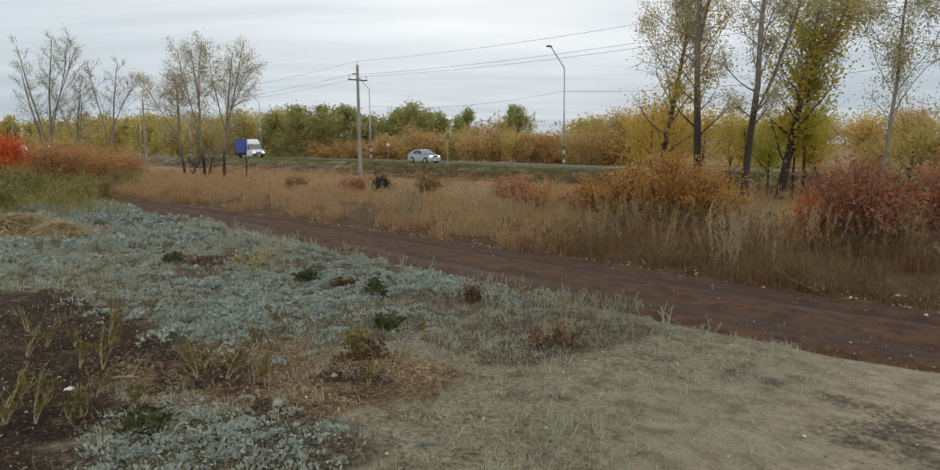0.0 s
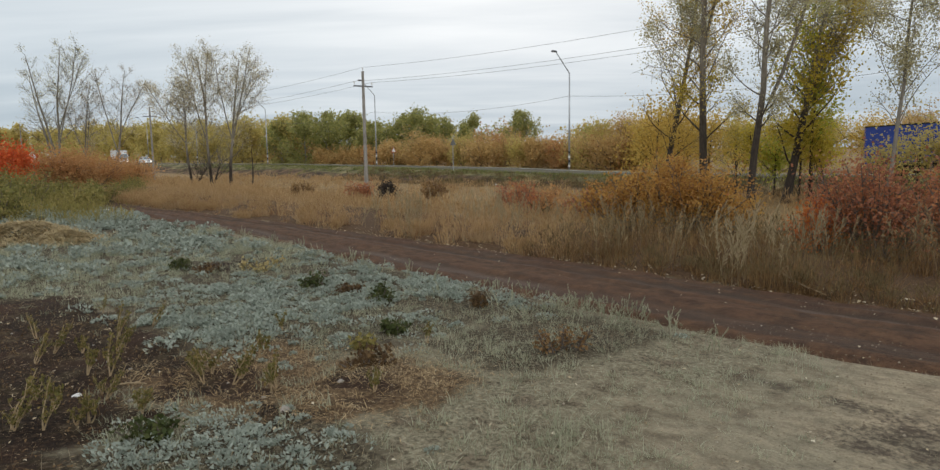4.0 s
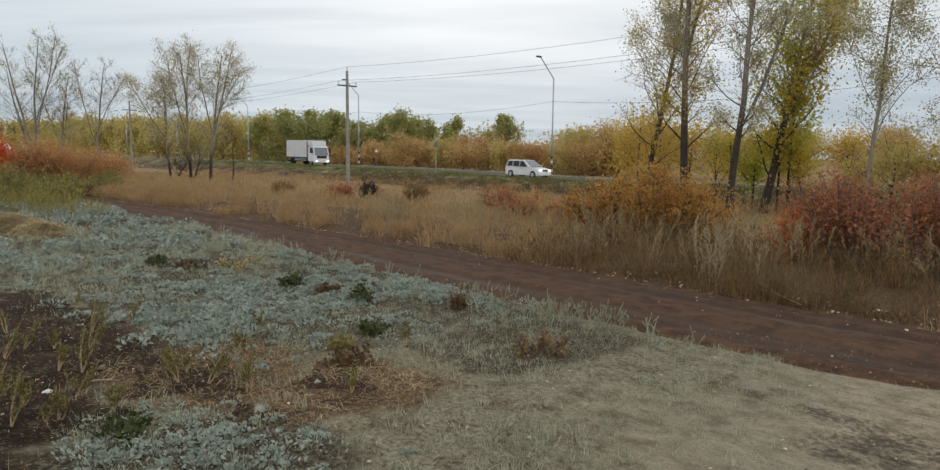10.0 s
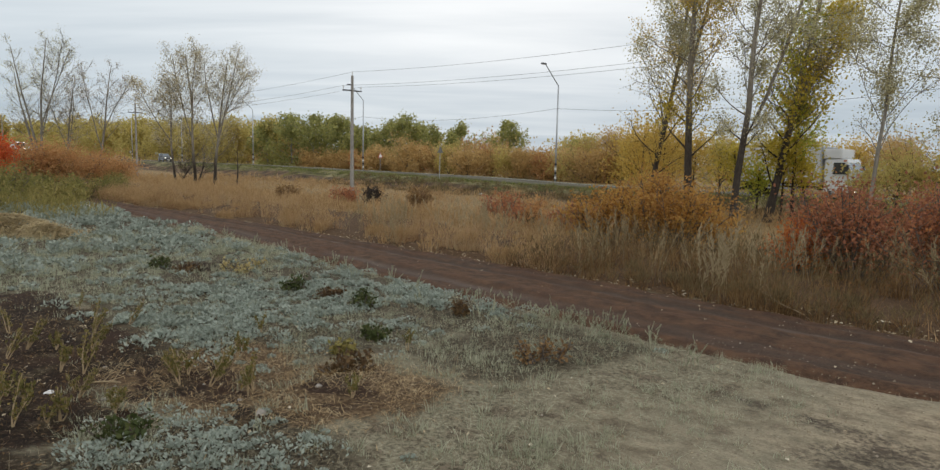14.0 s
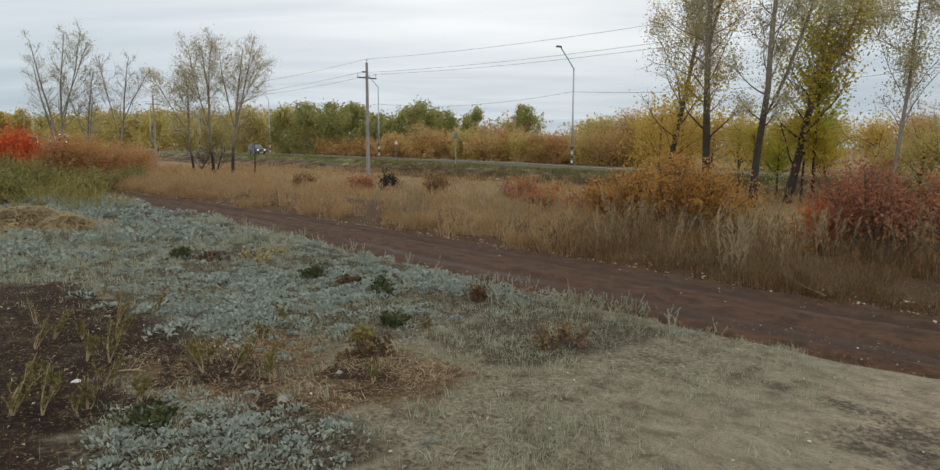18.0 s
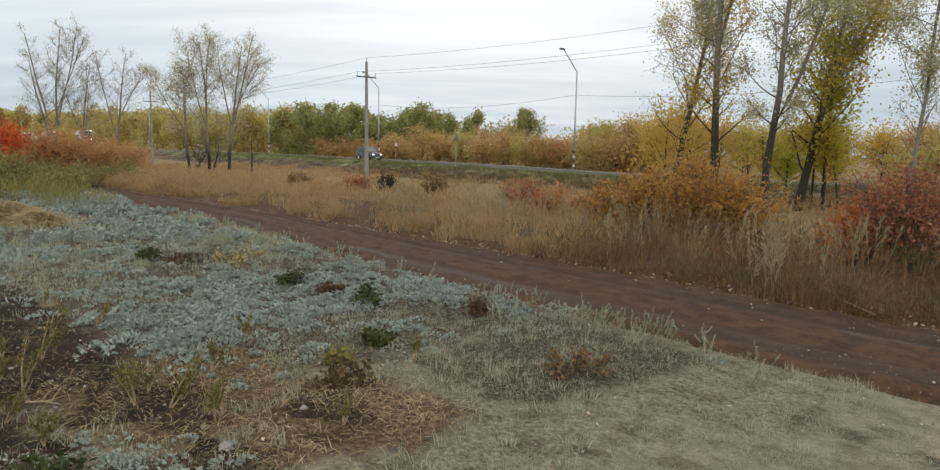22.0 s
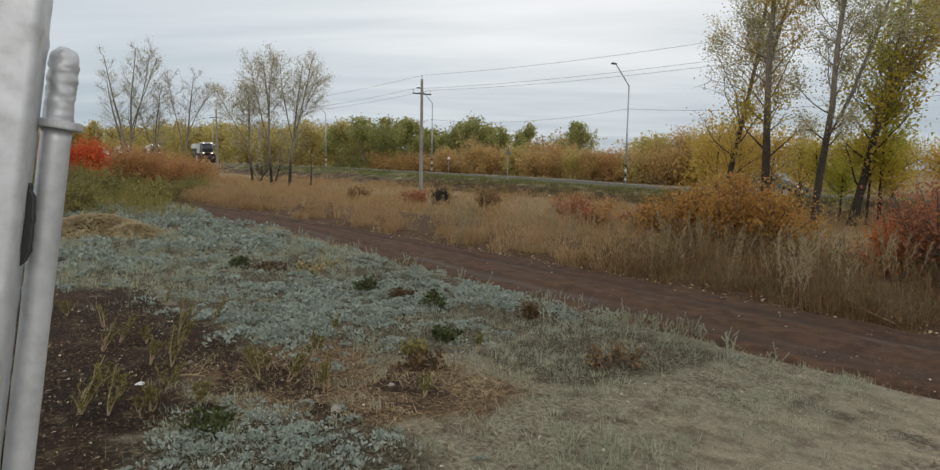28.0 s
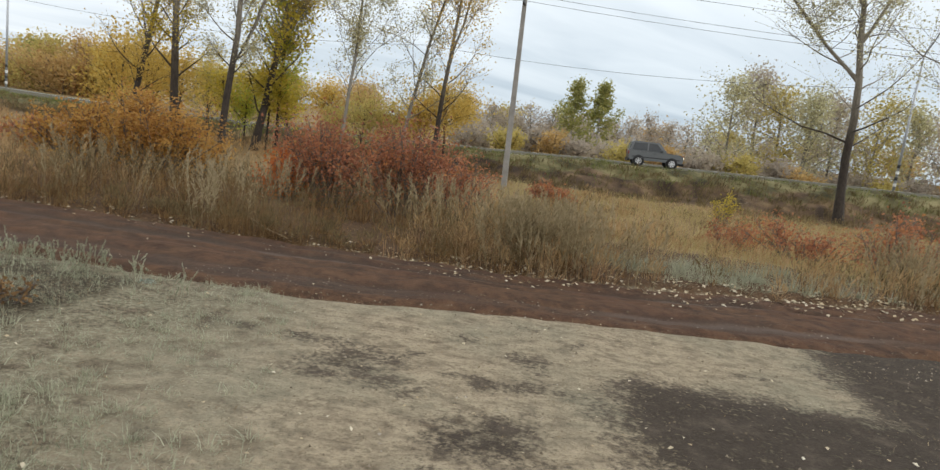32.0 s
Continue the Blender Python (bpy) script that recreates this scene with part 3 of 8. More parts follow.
# ---- ground, track, road ----
def spaced(*runs):
    """Coordinates along one axis: (start, stop, step) runs, joined."""
    return np.unique(np.round(np.concatenate([np.arange(a, b, s) for a, b, s in runs]), 3))


def wobble(a, n, seed):
    return 0.6 * (fbm(a * 0.8, n * 0.8, seed, 3) - 0.5)


def box_mask(a, n, a0, a1, n0, n1, soft, seed):
    a, n = a + wobble(a, n, seed), n + wobble(a, n, seed + 5)
    return smooth(a0 - soft, a0 + soft, a) * smooth(a1 + soft, a1 - soft, a) * smooth(n0 - soft, n0 + soft, n) * smooth(n1 + soft, n1 - soft, n)


def soil_mask(a, n):
    m = box_mask(a, n, -9.4, -5.2, -4.0, 1.7, 0.3, 21)
    m = np.maximum(m, box_mask(a, n, -5.6, -4.35, -3.0, 1.15, 0.3, 23))
    m = np.maximum(m, box_mask(a, n, -4.6, -2.4, -3.0, 0.55, 0.25, 27))
    m = m * smooth(0.3, 0.5, fbm(a * 0.6, n * 0.6, 29, 3) + 0.25 * (n + 1.5))
    m = np.maximum(m, 0.9 * box_mask(a, n, -10.2, -9.4, 3.2, 4.2, 0.25, 25))
    m = np.maximum(m, box_mask(a, n, -5.4, -3.7, 1.0, 2.6, 0.3, 28) * smooth(0.5, 0.6, fbm(a * 1.7, n * 2.3, 24, 3)))
    return m


def damp_mask(a, n):
    m = box_mask(a, n, 0.6, 14, 2.0, 4.7, 0.3, 31)
    m = np.maximum(m, box_mask(a, n, 2.35, 14, 2.0, 8.0, 0.35, 33))
    m = m * smooth(0.3, 0.5, fbm(a * 0.7, n * 0.7, 45, 3) + 0.3 * (n - 2.2)) * smooth(14, 9, a + 6 * (fbm(a * 0.3, n * 0.3, 46, 3) - 0.5))
    crumbs = smooth(0.38, 0.6, fbm(a * 3.2, n * 3.2, 41, 3))
    m = np.maximum(m, (0.4 + 0.5 * crumbs) * box_mask(a, n, -1.25, -0.6, 3.75, 4.2, 0.2, 35))
    m = np.maximum(m, (0.45 + 0.5 * crumbs) * box_mask(a, n, -0.6, 0.0, 3.05, 3.7, 0.2, 37))
    m = np.maximum(m, 0.55 * smooth(0.62, 0.74, fbm(a * 2.3, n * 3.6, 43, 3)) * box_mask(a, n, -2.3, 2.0, 2.5, 5.6, 0.4, 39))
    return m


def silver_mask(a, n):
    m = box_mask(a, n, -60, -4.6, 1.7, 5.3, 0.45, 51)
    m = np.maximum(m, box_mask(a, n, -60, -9.0, -8, 5.3, 0.5, 57))
    m = np.maximum(m, box_mask(a, n, -4.6, -3.2, 3.3, 5.3, 0.4, 53))
    m = np.maximum(m, box_mask(a, n, -4.1, -2.75, 0.2, 2.1, 0.3, 55))
    return m


def litter_mask(a, n):
    m = np.maximum(box_mask(a, n, -5.6, -3.9, 1.35, 2.5, 0.35, 61), box_mask(a, n, -4.6, -3.4, 1.8, 3.1, 0.35, 63))
    return 0.9 * m


def brown_mask(a, n):
    """Brown earth beyond the track, darkened for the shade under the tall grass."""
    return smooth(-0.1, 0.35, n - track_mid(a) - track_half(a)) * smooth(14, 11, n - np.maximum(track_mid(a) - 6.6, 0) - 9 * smooth(-13, -9, a) * smooth(1, -2, a))


def rim_mask(a, n):
    """Trodden earth that spreads from the track over the near ground."""
    d = track_mid(a) - track_half(a) - n
    return smooth(0.5, 0.0, d + 0.3 * smooth(-5, -2.5, a) + 0.6 * (fbm(a * 2.2, n * 2.2, 195, 3) - 0.5)) * smooth(0.9, -0.2, n - track_mid(a))


def turf_mask(a, n):
    """Thin grey-green growth, fading out to the worn ground."""
    return smooth(-0.2, -3.2, a + 0.35 * (n - 3) + 2.6 * (fbm(a * 0.9, n * 0.9, 163, 4) - 0.5)) * smooth(-14, -11, a)


def field_mask(a, n):
    return np.maximum(smooth(11.0, 13.5, n - np.maximum(track_mid(a) - 6.6, 0) - 9 * smooth(-13, -9, a) * smooth(1, -2, a)) * smooth(35, 33, n), smooth(56, 60, n))


def bank_mask(a, n):
    return smooth(32.5, 34.5, n) * smooth(39, 37.4, n) * (0.55 + 0.6 * fbm(a * 0.3, n * 0.6, 71, 3))


def green_mask(a, n):
    m = smooth(36.2, 37.8, n + 3.2 * (fbm(a * 0.4, n * 0.8, 73, 3) - 0.5)) * smooth(41.5, 40.5, n)
    m = np.maximum(m, smooth(48, 49.5, n) * smooth(58, 54, n))
    return m


A_LINE = spaced((-3000, -400, 200), (-400, -120, 20), (-120, -40, 4), (-40, -20, 0.6), (-20, 8, 0.11), (8, 40, 0.8), (40, 160, 8), (160, 3001, 200))
N_LINE = spaced((-3000, -200, 200), (-200, -10, 15), (-10, -1, 0.6), (-1, 9.6, 0.11), (9.6, 24, 0.5), (24, 60, 0.7), (60, 120, 6), (120, 400, 40), (400, 3001, 200))
ground = sheet("ground", A_LINE, N_LINE, ground_z, GROUND, (("soil", soil_mask), ("damp", damp_mask), ("silver", silver_mask), ("turf", turf_mask), ("litter", litter_mask), ("brown", brown_mask), ("rim", rim_mask), ("field", field_mask), ("bank", bank_mask), ("green", green_mask)))
tagged(ground, "uneven ground with pale dry turf, bare soil and brown field", "ground", kind="structure")


def build_track():
    A = spaced((-60, -20, 0.4), (-20, 9, 0.10), (9, 40, 0.5))
    W = np.linspace(-1.3, 1.3, 66)
    aa, ww = np.meshgrid(A, W, indexing="ij")
    edge = 0.2 * (fbm(aa * 1.3, ww * 0 + np.sign(ww) * 7, 81, 3) - 0.5) + 0.16 * (fbm(aa * 4.5, ww * 0 + np.sign(ww) * 9, 82, 3) - 0.5)
    nn = track_mid(aa) + ww * (track_half(aa) + edge)
    rut = np.exp(-((np.abs(ww) - 0.55) / 0.17) ** 2)
    drift = 0.12 * (fbm(aa * 0.25, aa * 0, 89, 2) - 0.5)
    lines = sum(g * np.exp(-((ww - c - drift * k) / s) ** 2) for c, s, g, k in ((-0.78, 0.05, 0.7, 1), (-0.62, 0.06, 1, 0.6), (-0.4, 0.04, 0.6, 1.2), (0.12, 0.035, 0.5, 2), (0.42, 0.05, 1, 0.8), (0.6, 0.05, 0.9, 1), (0.82, 0.06, 0.7, 0.5)))
    z = base_z(aa, nn) - 0.015 - 0.10 * smooth(0.92, 1.25, np.abs(ww)) - 0.04 * rut - 0.025 * lines + 0.03 * (fbm(aa * 0.5, nn * 6, 83, 4) - 0.5) + 0.03 * (fbm(aa * 5, nn * 7, 85, 3) - 0.5)
    V = np.stack([aa, nn, z], -1).reshape(-1, 3)
    i, j = np.meshgrid(np.arange(len(A) - 1), np.arange(len(W) - 1), indexing="ij")
    k = (i * len(W) + j).reshape(-1)
    ob = raw("dirt_track", V, np.stack([k, k + len(W), k + len(W) + 1, k + 1], 1), TRACK, smooth_=True)
    at_ = ob.data.attributes.new("rut", "FLOAT", "POINT")
    at_.data.foreach_set("value", ((0.35 * rut + 0.85 * lines) * (0.2 + 1.1 * smooth(0.3, 0.65, fbm(aa * 0.6, ww * 2, 87, 3)))).clip(0, 1).reshape(-1).astype(np.float32))
    worn = np.exp(-((ww - 0.42 - drift) / 0.075) ** 2) + 0.7 * np.exp(-((ww + 0.52 - drift) / 0.06) ** 2)
    at_ = ob.data.attributes.new("worn", "FLOAT", "POINT")
    at_.data.foreach_set("value", (worn * (0.25 + 0.9 * smooth(0.35, 0.6, fbm(aa * 0.5, ww * 1.5, 88, 3)))).clip(0, 1).reshape(-1).astype(np.float32))
    ob.rotation_euler = (0, 0, radians(TURN))
    tagged(ob, "reddish brown dirt track with two wheel ruts", "track", kind="structure")


build_track()


def strip(name, n0, n1, z, material_, label, a0=-900, a1=600, kind="structure", step=3, wob=0.0):
    A = np.arange(a0, a1 + 0.1, step)
    lo = n0 + wob * (fbm(A * 0.4, A * 0, 91, 3) - 0.5)
    hi = n1 + wob * (fbm(A * 0.4, A * 0 + 5, 93, 3) - 0.5)
    V = np.concatenate([np.stack([A, lo, road_z(A) + z - 0.25], 1), np.stack([A, lo, road_z(A) + z], 1), np.stack([A, hi, road_z(A) + z], 1), np.stack([A, hi, road_z(A) + z - 0.25], 1)])
    q, k = len(A), np.arange(len(A) - 1)
    F = np.concatenate([np.stack([k + b, k + b + 1, k + b + q + 1, k + b + q], 1) for b in (0, q, 2 * q)])
    ob = raw(name, V, F, material_)
    ob.rotation_euler = (0, 0, radians(TURN))
    return tagged(ob, label, name.replace("_", " "), kind=kind)


GRAVEL = surface("shoulder_gravel", (0.20, 0.185, 0.16), (0.33, 0.31, 0.27), 1.5, 0.95, 0, 35, 0.6)
ROADPAINT = surface("worn_road_paint", (0.42, 0.42, 0.41), (0.66, 0.66, 0.64), 3, 0.8, 0, 20, 0.1)
strip("gravel_shoulder", 39.9, 49.4, -0.03, GRAVEL, "pale gravel shoulder beside the asphalt road", wob=0.3, step=3)
strip("road", 40.9, 48.4, 0.0, ASPHALT, "grey two-lane asphalt road on a low embankment")
strip("road_edge_line", 41.05, 41.17, 0.004, ROADPAINT, "thin white edge line painted on the asphalt")
strip("road_edge_line", 48.1, 48.22, 0.004, ROADPAINT, "thin white edge line painted on the asphalt")


# ---- plants ----
def tube(P, R, sides=6):
    P, R = np.asarray(P, float), np.asarray(R, float)
    T = np.gradient(P, axis=0)
    T /= np.linalg.norm(T, axis=1, keepdims=True) + 1e-9
    ref = np.where(np.abs(T[:, 2:3]) > 0.9, np.array([[1.0, 0, 0]]), np.array([[0, 0, 1.0]]))
    B = np.cross(T, ref); B /= np.linalg.norm(B, axis=1, keepdims=True) + 1e-9
    C = np.cross(T, B)
    ang = np.arange(sides) * 2 * np.pi / sides
    V = P[:, None, :] + R[:, None, None] * (np.cos(ang)[None, :, None] * B[:, None, :] + np.sin(ang)[None, :, None] * C[:, None, :])
    i, j = np.meshgrid(np.arange(len(P) - 1), np.arange(sides), indexing="ij")
    a, b = i * sides + j, i * sides + (j + 1) % sides
    return V.reshape(-1, 3), np.stack([a, b, b + sides, a + sides], -1).reshape(-1, 4)


def joined(pieces):
    V, F, o = [], [], 0
    for v, f in pieces:
        V.append(v); F.append(f + o); o += len(v)
    return np.concatenate(V), np.concatenate(F)


def limb(rng, start, way, length, r0, r1, bend=0.12, up=0.15, k=7):
    P, d = [np.array(start, float)], np.array(way, float)
    d /= np.linalg.norm(d)
    for _ in range(k - 1):
        d = d + rng.normal(0, bend, 3) + np.array([0, 0, up * 0.3])
        d /= np.linalg.norm(d)
        P.append(P[-1] + d * length / (k - 1))
    return np.array(P), np.linspace(r0, r1, k)


def leaves(rng, centres, size, spread, jitter=0.5, droop=0.0, simple=False):
    """Leaf blades, each a folded pair of triangles, scattered about their twigs."""
    m = len(centres)
    c = centres + rng.normal(0, spread, (m, 3))
    u = rng.normal(0, 1, (m, 3)); u[:, 2] -= droop; u /= np.linalg.norm(u, axis=1, keepdims=True)
    w = np.cross(u, rng.normal(0, 1, (m, 3))); w /= np.linalg.norm(w, axis=1, keepdims=True)
    h = np.cross(u, w)
    s = (size * (1 + jitter * rng.uniform(-1, 1, m)))[:, None]
    if simple:
        s = s * 1.3
        V = np.stack([c - u * s * 0.5 - w * s * 0.3, c + w * s * 0.5, c + u * s * 0.5 - w * s * 0.2], 1).reshape(-1, 3)
        return V, np.arange(m * 3).reshape(-1, 3)
    V = np.stack([c - u * s * 0.5, c + w * s * 0.36 + h * s * 0.08, c + u * s * 0.55, c - w * s * 0.36 + h * s * 0.08], 1).reshape(-1, 3)
    k = np.arange(m)[:, None] * 4
    return V, np.concatenate([k + np.array([[0, 1, 2]]), k + np.array([[0, 2, 3]])])


def along(P, m, rng, lo=0.15):
    t = rng.uniform(lo, 1, m) * (len(P) - 1)
    i = np.minimum(t.astype(int), len(P) - 2)
    f = (t - i)[:, None]
    return P[i] * (1 - f) + P[i + 1] * f


def tree(name, m, label, category, seed, height, r0, bark, leaf, lean=(0, 0), stems=((0, 0, 1.0),), base=0.3, limbs=16, reach=0.32, rise=0.9, twigs=5, per_twig=22, size=0.09, spread=0.16, bare=0.0, bend=0.04, tropism=0.08, group="", crown_only=None, low_leaf=None, sides=7, taper=0.18, patchy=0.0, low_to=0.24):
    """stems: lean x, lean y, share of the height, and the joint of the first stem from which it forks, if any."""
    rng = np.random.default_rng(seed)
    ob = thing(name, m, label, category, group)
    wood, spots, low = [], [], []
    main = None
    for sx, sy, share, *fork in stems:
        h = height * share
        if fork and main is not None:
            st, rs = main[0][fork[0]], main[1][fork[0]] * 0.62
        else:
            st, rs = (0.12 * sx * r0 * 10, 0.12 * sy * r0 * 10, -0.3), r0 * (0.6 + 0.4 * share)
        P, R = limb(rng, st, (lean[0] + sx, lean[1] + sy, 1), h, rs, r0 * taper, bend, tropism, 12)
        if main is None:
            main = (P, R.copy())
        R[0] *= 1.35 if not fork else 1
        wood.append(tube(P, R, sides))
        for q in range(limbs):
            f = base + (0.99 - base) * (q + rng.uniform(0, 1)) / limbs
            i = min(int(f * 11), 10)
            s = P[i] + (P[i + 1] - P[i]) * (f * 11 - i)
            az = q * 2.4 + rng.uniform(-0.6, 0.6)
            ln = height * reach * (1 - 0.72 * (f - base) / (1 - base)) * rng.uniform(0.65, 1.15)
            much = per_twig
            if patchy:
                ln *= rng.uniform(1 - patchy, 1 + 0.6 * patchy)
                much = max(2, int(per_twig * rng.choice([0.15, 0.7, 1.2, 1.6])))
            B, BR = limb(rng, s, (math.cos(az), math.sin(az), rise * rng.uniform(0.6, 1.4)), ln, max(0.012, R[i] * 0.28), 0.006, 0.13, 0.25, 6)
            wood.append(tube(B, BR, 4))
            for w in range(twigs):
                g = rng.uniform(0.25, 1)
                j = min(int(g * 5), 4)
                st = B[j] + (B[j + 1] - B[j]) * (g * 5 - j)
                dv = (B[j + 1] - B[j]) / (np.linalg.norm(B[j + 1] - B[j]) + 1e-9) + rng.normal(0, 0.55, 3)
                T, TR = limb(rng, st, dv, ln * rng.uniform(0.25, 0.5), 0.010, 0.004, 0.2, 0.2, 3)
                wood.append(tube(T, TR, 3))
                if rng.uniform() > bare and share > 0.3:
                    (low if low_leaf is not None and f * share < base + low_to * (1 - base) else spots).append(along(T, much, rng))
    V, F = joined(wood)
    raw("trunk", V, F, bark, ob, smooth_=True)
    for pts, lm in ((spots, leaf), (low, low_leaf)):
        if pts:
            LV, LF = leaves(rng, np.concatenate(pts), size, spread)
            raw("crown", LV, LF, lm, ob)
    return ob


def bush(name, m, label, seed, width, height, leaf, stems=26, per=150, size=0.055, spread=0.13, category="bush", group="", lobes=5):
    """Stems arch out to a handful of uneven lobes; leaves sit on their outer parts, so that the heart stays dark."""
    rng = np.random.default_rng(seed)
    ob = thing(name, m, label, category, group)
    wood, pts = [], []
    knots = []
    for q in range(lobes):
        az, out = q * 6.283 / lobes + rng.uniform(-0.5, 0.5), rng.uniform(0.35, 0.72)
        knots.append((math.cos(az) * out, math.sin(az) * out, rng.uniform(0.42, 0.72), rng.uniform(0.26, 0.42)))
    knots.append((rng.normal(0, 0.12), rng.normal(0, 0.12), 0.68, 0.36))
    half = np.array([width * 0.5, width * 0.5, height])
    for q in range(stems):
        kx, ky, kz, kr = knots[rng.integers(0, len(knots))]
        u = rng.normal(0, 1, 3); u[2] = abs(u[2]) * 0.9; u /= np.linalg.norm(u)
        tip = (np.array([kx, ky, kz]) + u * kr * rng.uniform(0.7, 1.12) * np.array([1, 1, 0.85])) * half
        foot = tip * np.array([0.2, 0.2, 0]) + np.array([0, 0, -0.1])
        P, R = limb(rng, foot, tip - foot, np.linalg.norm(tip - foot), 0.016, 0.004, 0.09, 0.1, 6)
        wood.append(tube(P, R, 4))
        pts.append(along(P, per // 3, rng, 0.55))
        for w in range(6):
            g = rng.integers(2, 5)
            T, TR = limb(rng, P[g], (P[g] - foot) / (np.linalg.norm(P[g] - foot) + 1e-6) + rng.normal(0, 0.6, 3), height * rng.uniform(0.12, 0.30), 0.007, 0.003, 0.2, 0.05, 4)
            wood.append(tube(T, TR, 3))
            if g > 2 or w % 2:
                pts.append(along(T, per // 8, rng, 0.3))
    V, F = joined(wood)
    raw("stem_mass", V, F, TWIG, ob)
    LV, LF = leaves(rng, np.concatenate(pts), size, spread)
    raw("foliage", LV, LF, leaf, ob)
    return ob


def blades(rng, a, n, height, width, lean=0.25, segs=2, base_z=None, out=None):
    """Grass blades at plan places, bent away from upright."""
    m = len(a)
    z = ground_z(a, n) if base_z is None else base_z
    xy = a[:, None] * AX + n[:, None] * NX
    az = rng.uniform(0, 6.283, m)
    d = np.stack([np.cos(az), np.sin(az)], 1)
    if out is not None:
        d = 0.45 * d + out[:, :1] * AX + out[:, 1:] * NX
        d /= np.linalg.norm(d, axis=1, keepdims=True) + 1e-6
    side = np.stack([-d[:, 1], d[:, 0]], 1)
    fa = rng.uniform(0, 6.283, m)
    side = np.stack([np.cos(fa), np.sin(fa)], 1)
    tilt = (np.abs(rng.normal(0, lean, m)))[:, None]
    rows_ = []
    for s in range(segs + 1):
        f = s / segs
        c = xy + d * tilt * height[:, None] * f ** 1.6
        zz = z - 0.02 + height * f * (1 - 0.25 * tilt[:, 0] * f)
        w = (width * (1 - f) + 0.0004)[:, None] * 0.5
        if s < segs:
            rows_ += [np.concatenate([c - side * w, zz[:, None]], 1), np.concatenate([c + side * w, zz[:, None]], 1)]
        else:
            rows_ += [np.concatenate([c, zz[:, None]], 1)]
    V = np.stack(rows_, 1).reshape(-1, 3)
    k, q = np.arange(m)[:, None] * (2 * segs + 1), []
    for s in range(segs - 1):
        q += [k + np.array([[2 * s, 2 * s + 1, 2 * s + 3]]), k + np.array([[2 * s, 2 * s + 3, 2 * s + 2]])]
    q.append(k + np.array([[2 * segs - 2, 2 * segs - 1, 2 * segs]]))
    return V, np.concatenate(q)


def scatter(rng, m, a0, a1, n0, n1):
    return rng.uniform(a0, a1, m), rng.uniform(n0, n1, m)


def stuff(name, V, F, mat, label, category):
    return tagged(raw(name, V, F, mat), label, category, kind="stuff")


def belt_share(a, n):
    """How thick the high grass stands: a break where the field opens, thick again past it."""
    d = n - track_mid(a) - track_half(a)
    op = smooth(-0.6, 1.2, a - 0.25 * d) * smooth(6.5, 4.5, a)
    return 1 - 0.9 * op


def tussocks(rng, ta, tn, th, m, flakes, wide, radius, clear=True):
    """Mounded tussocks: blades that fan out and arch over, and a haze of seed heads on their domes."""
    k = len(ta)
    off = rng.normal(0, 0.35, (k * m, 2)) * np.repeat(radius, m)[:, None]
    a, n = np.repeat(ta, m) + off[:, 0], np.repeat(tn, m) + off[:, 1]
    if clear:
        n = np.maximum(n, track_mid(a) + track_half(a) + 0.05)
    fan = off / (np.linalg.norm(off, axis=1, keepdims=True) + 1e-6)
    stems = blades(rng, a, n, np.repeat(th, m) * rng.uniform(0.5, 1.08, len(a)), rng.uniform(wide * 0.6, wide * 1.4, len(a)), 0.75, 2, out=fan)
    i = np.repeat(np.arange(k), flakes)
    az, q = rng.uniform(0, 6.283, len(i)), np.sqrt(rng.uniform(0, 1, len(i)))
    pa, pn = ta[i] + np.cos(az) * q * radius[i], tn[i] + np.sin(az) * q * radius[i]
    z = ground_z(ta, tn)[i] + th[i] * (0.30 + 0.75 * np.sqrt(np.maximum(0, 1 - 0.85 * q * q))) * rng.uniform(0.62, 1.06, len(i))
    c = np.concatenate([pa[:, None] * AX + pn[:, None] * NX, z[:, None]], 1)
    d = np.concatenate([c[:, :2] - (ta[i][:, None] * AX + tn[i][:, None] * NX), np.zeros((len(i), 1))], 1) / radius[i][:, None]
    d = d * 0.45 + rng.normal(0, 0.34, d.shape) + np.array([0, 0, 1.0])
    d /= np.linalg.norm(d, axis=1, keepdims=True)
    s = np.cross(d, rng.normal(0, 1, d.shape)); s /= np.linalg.norm(s, axis=1, keepdims=True) + 1e-6
    ln = (wide * rng.uniform(3.5, 9, len(i)))[:, None]
    V = np.stack([c - d * ln, c + s * ln * 0.10, c + d * ln, c - s * ln * 0.10], 1).reshape(-1, 3)
    j = np.arange(len(i))[:, None] * 4
    return stems, (V, np.concatenate([j + np.array([[0, 1, 2]]), j + np.array([[0, 2, 3]])]))


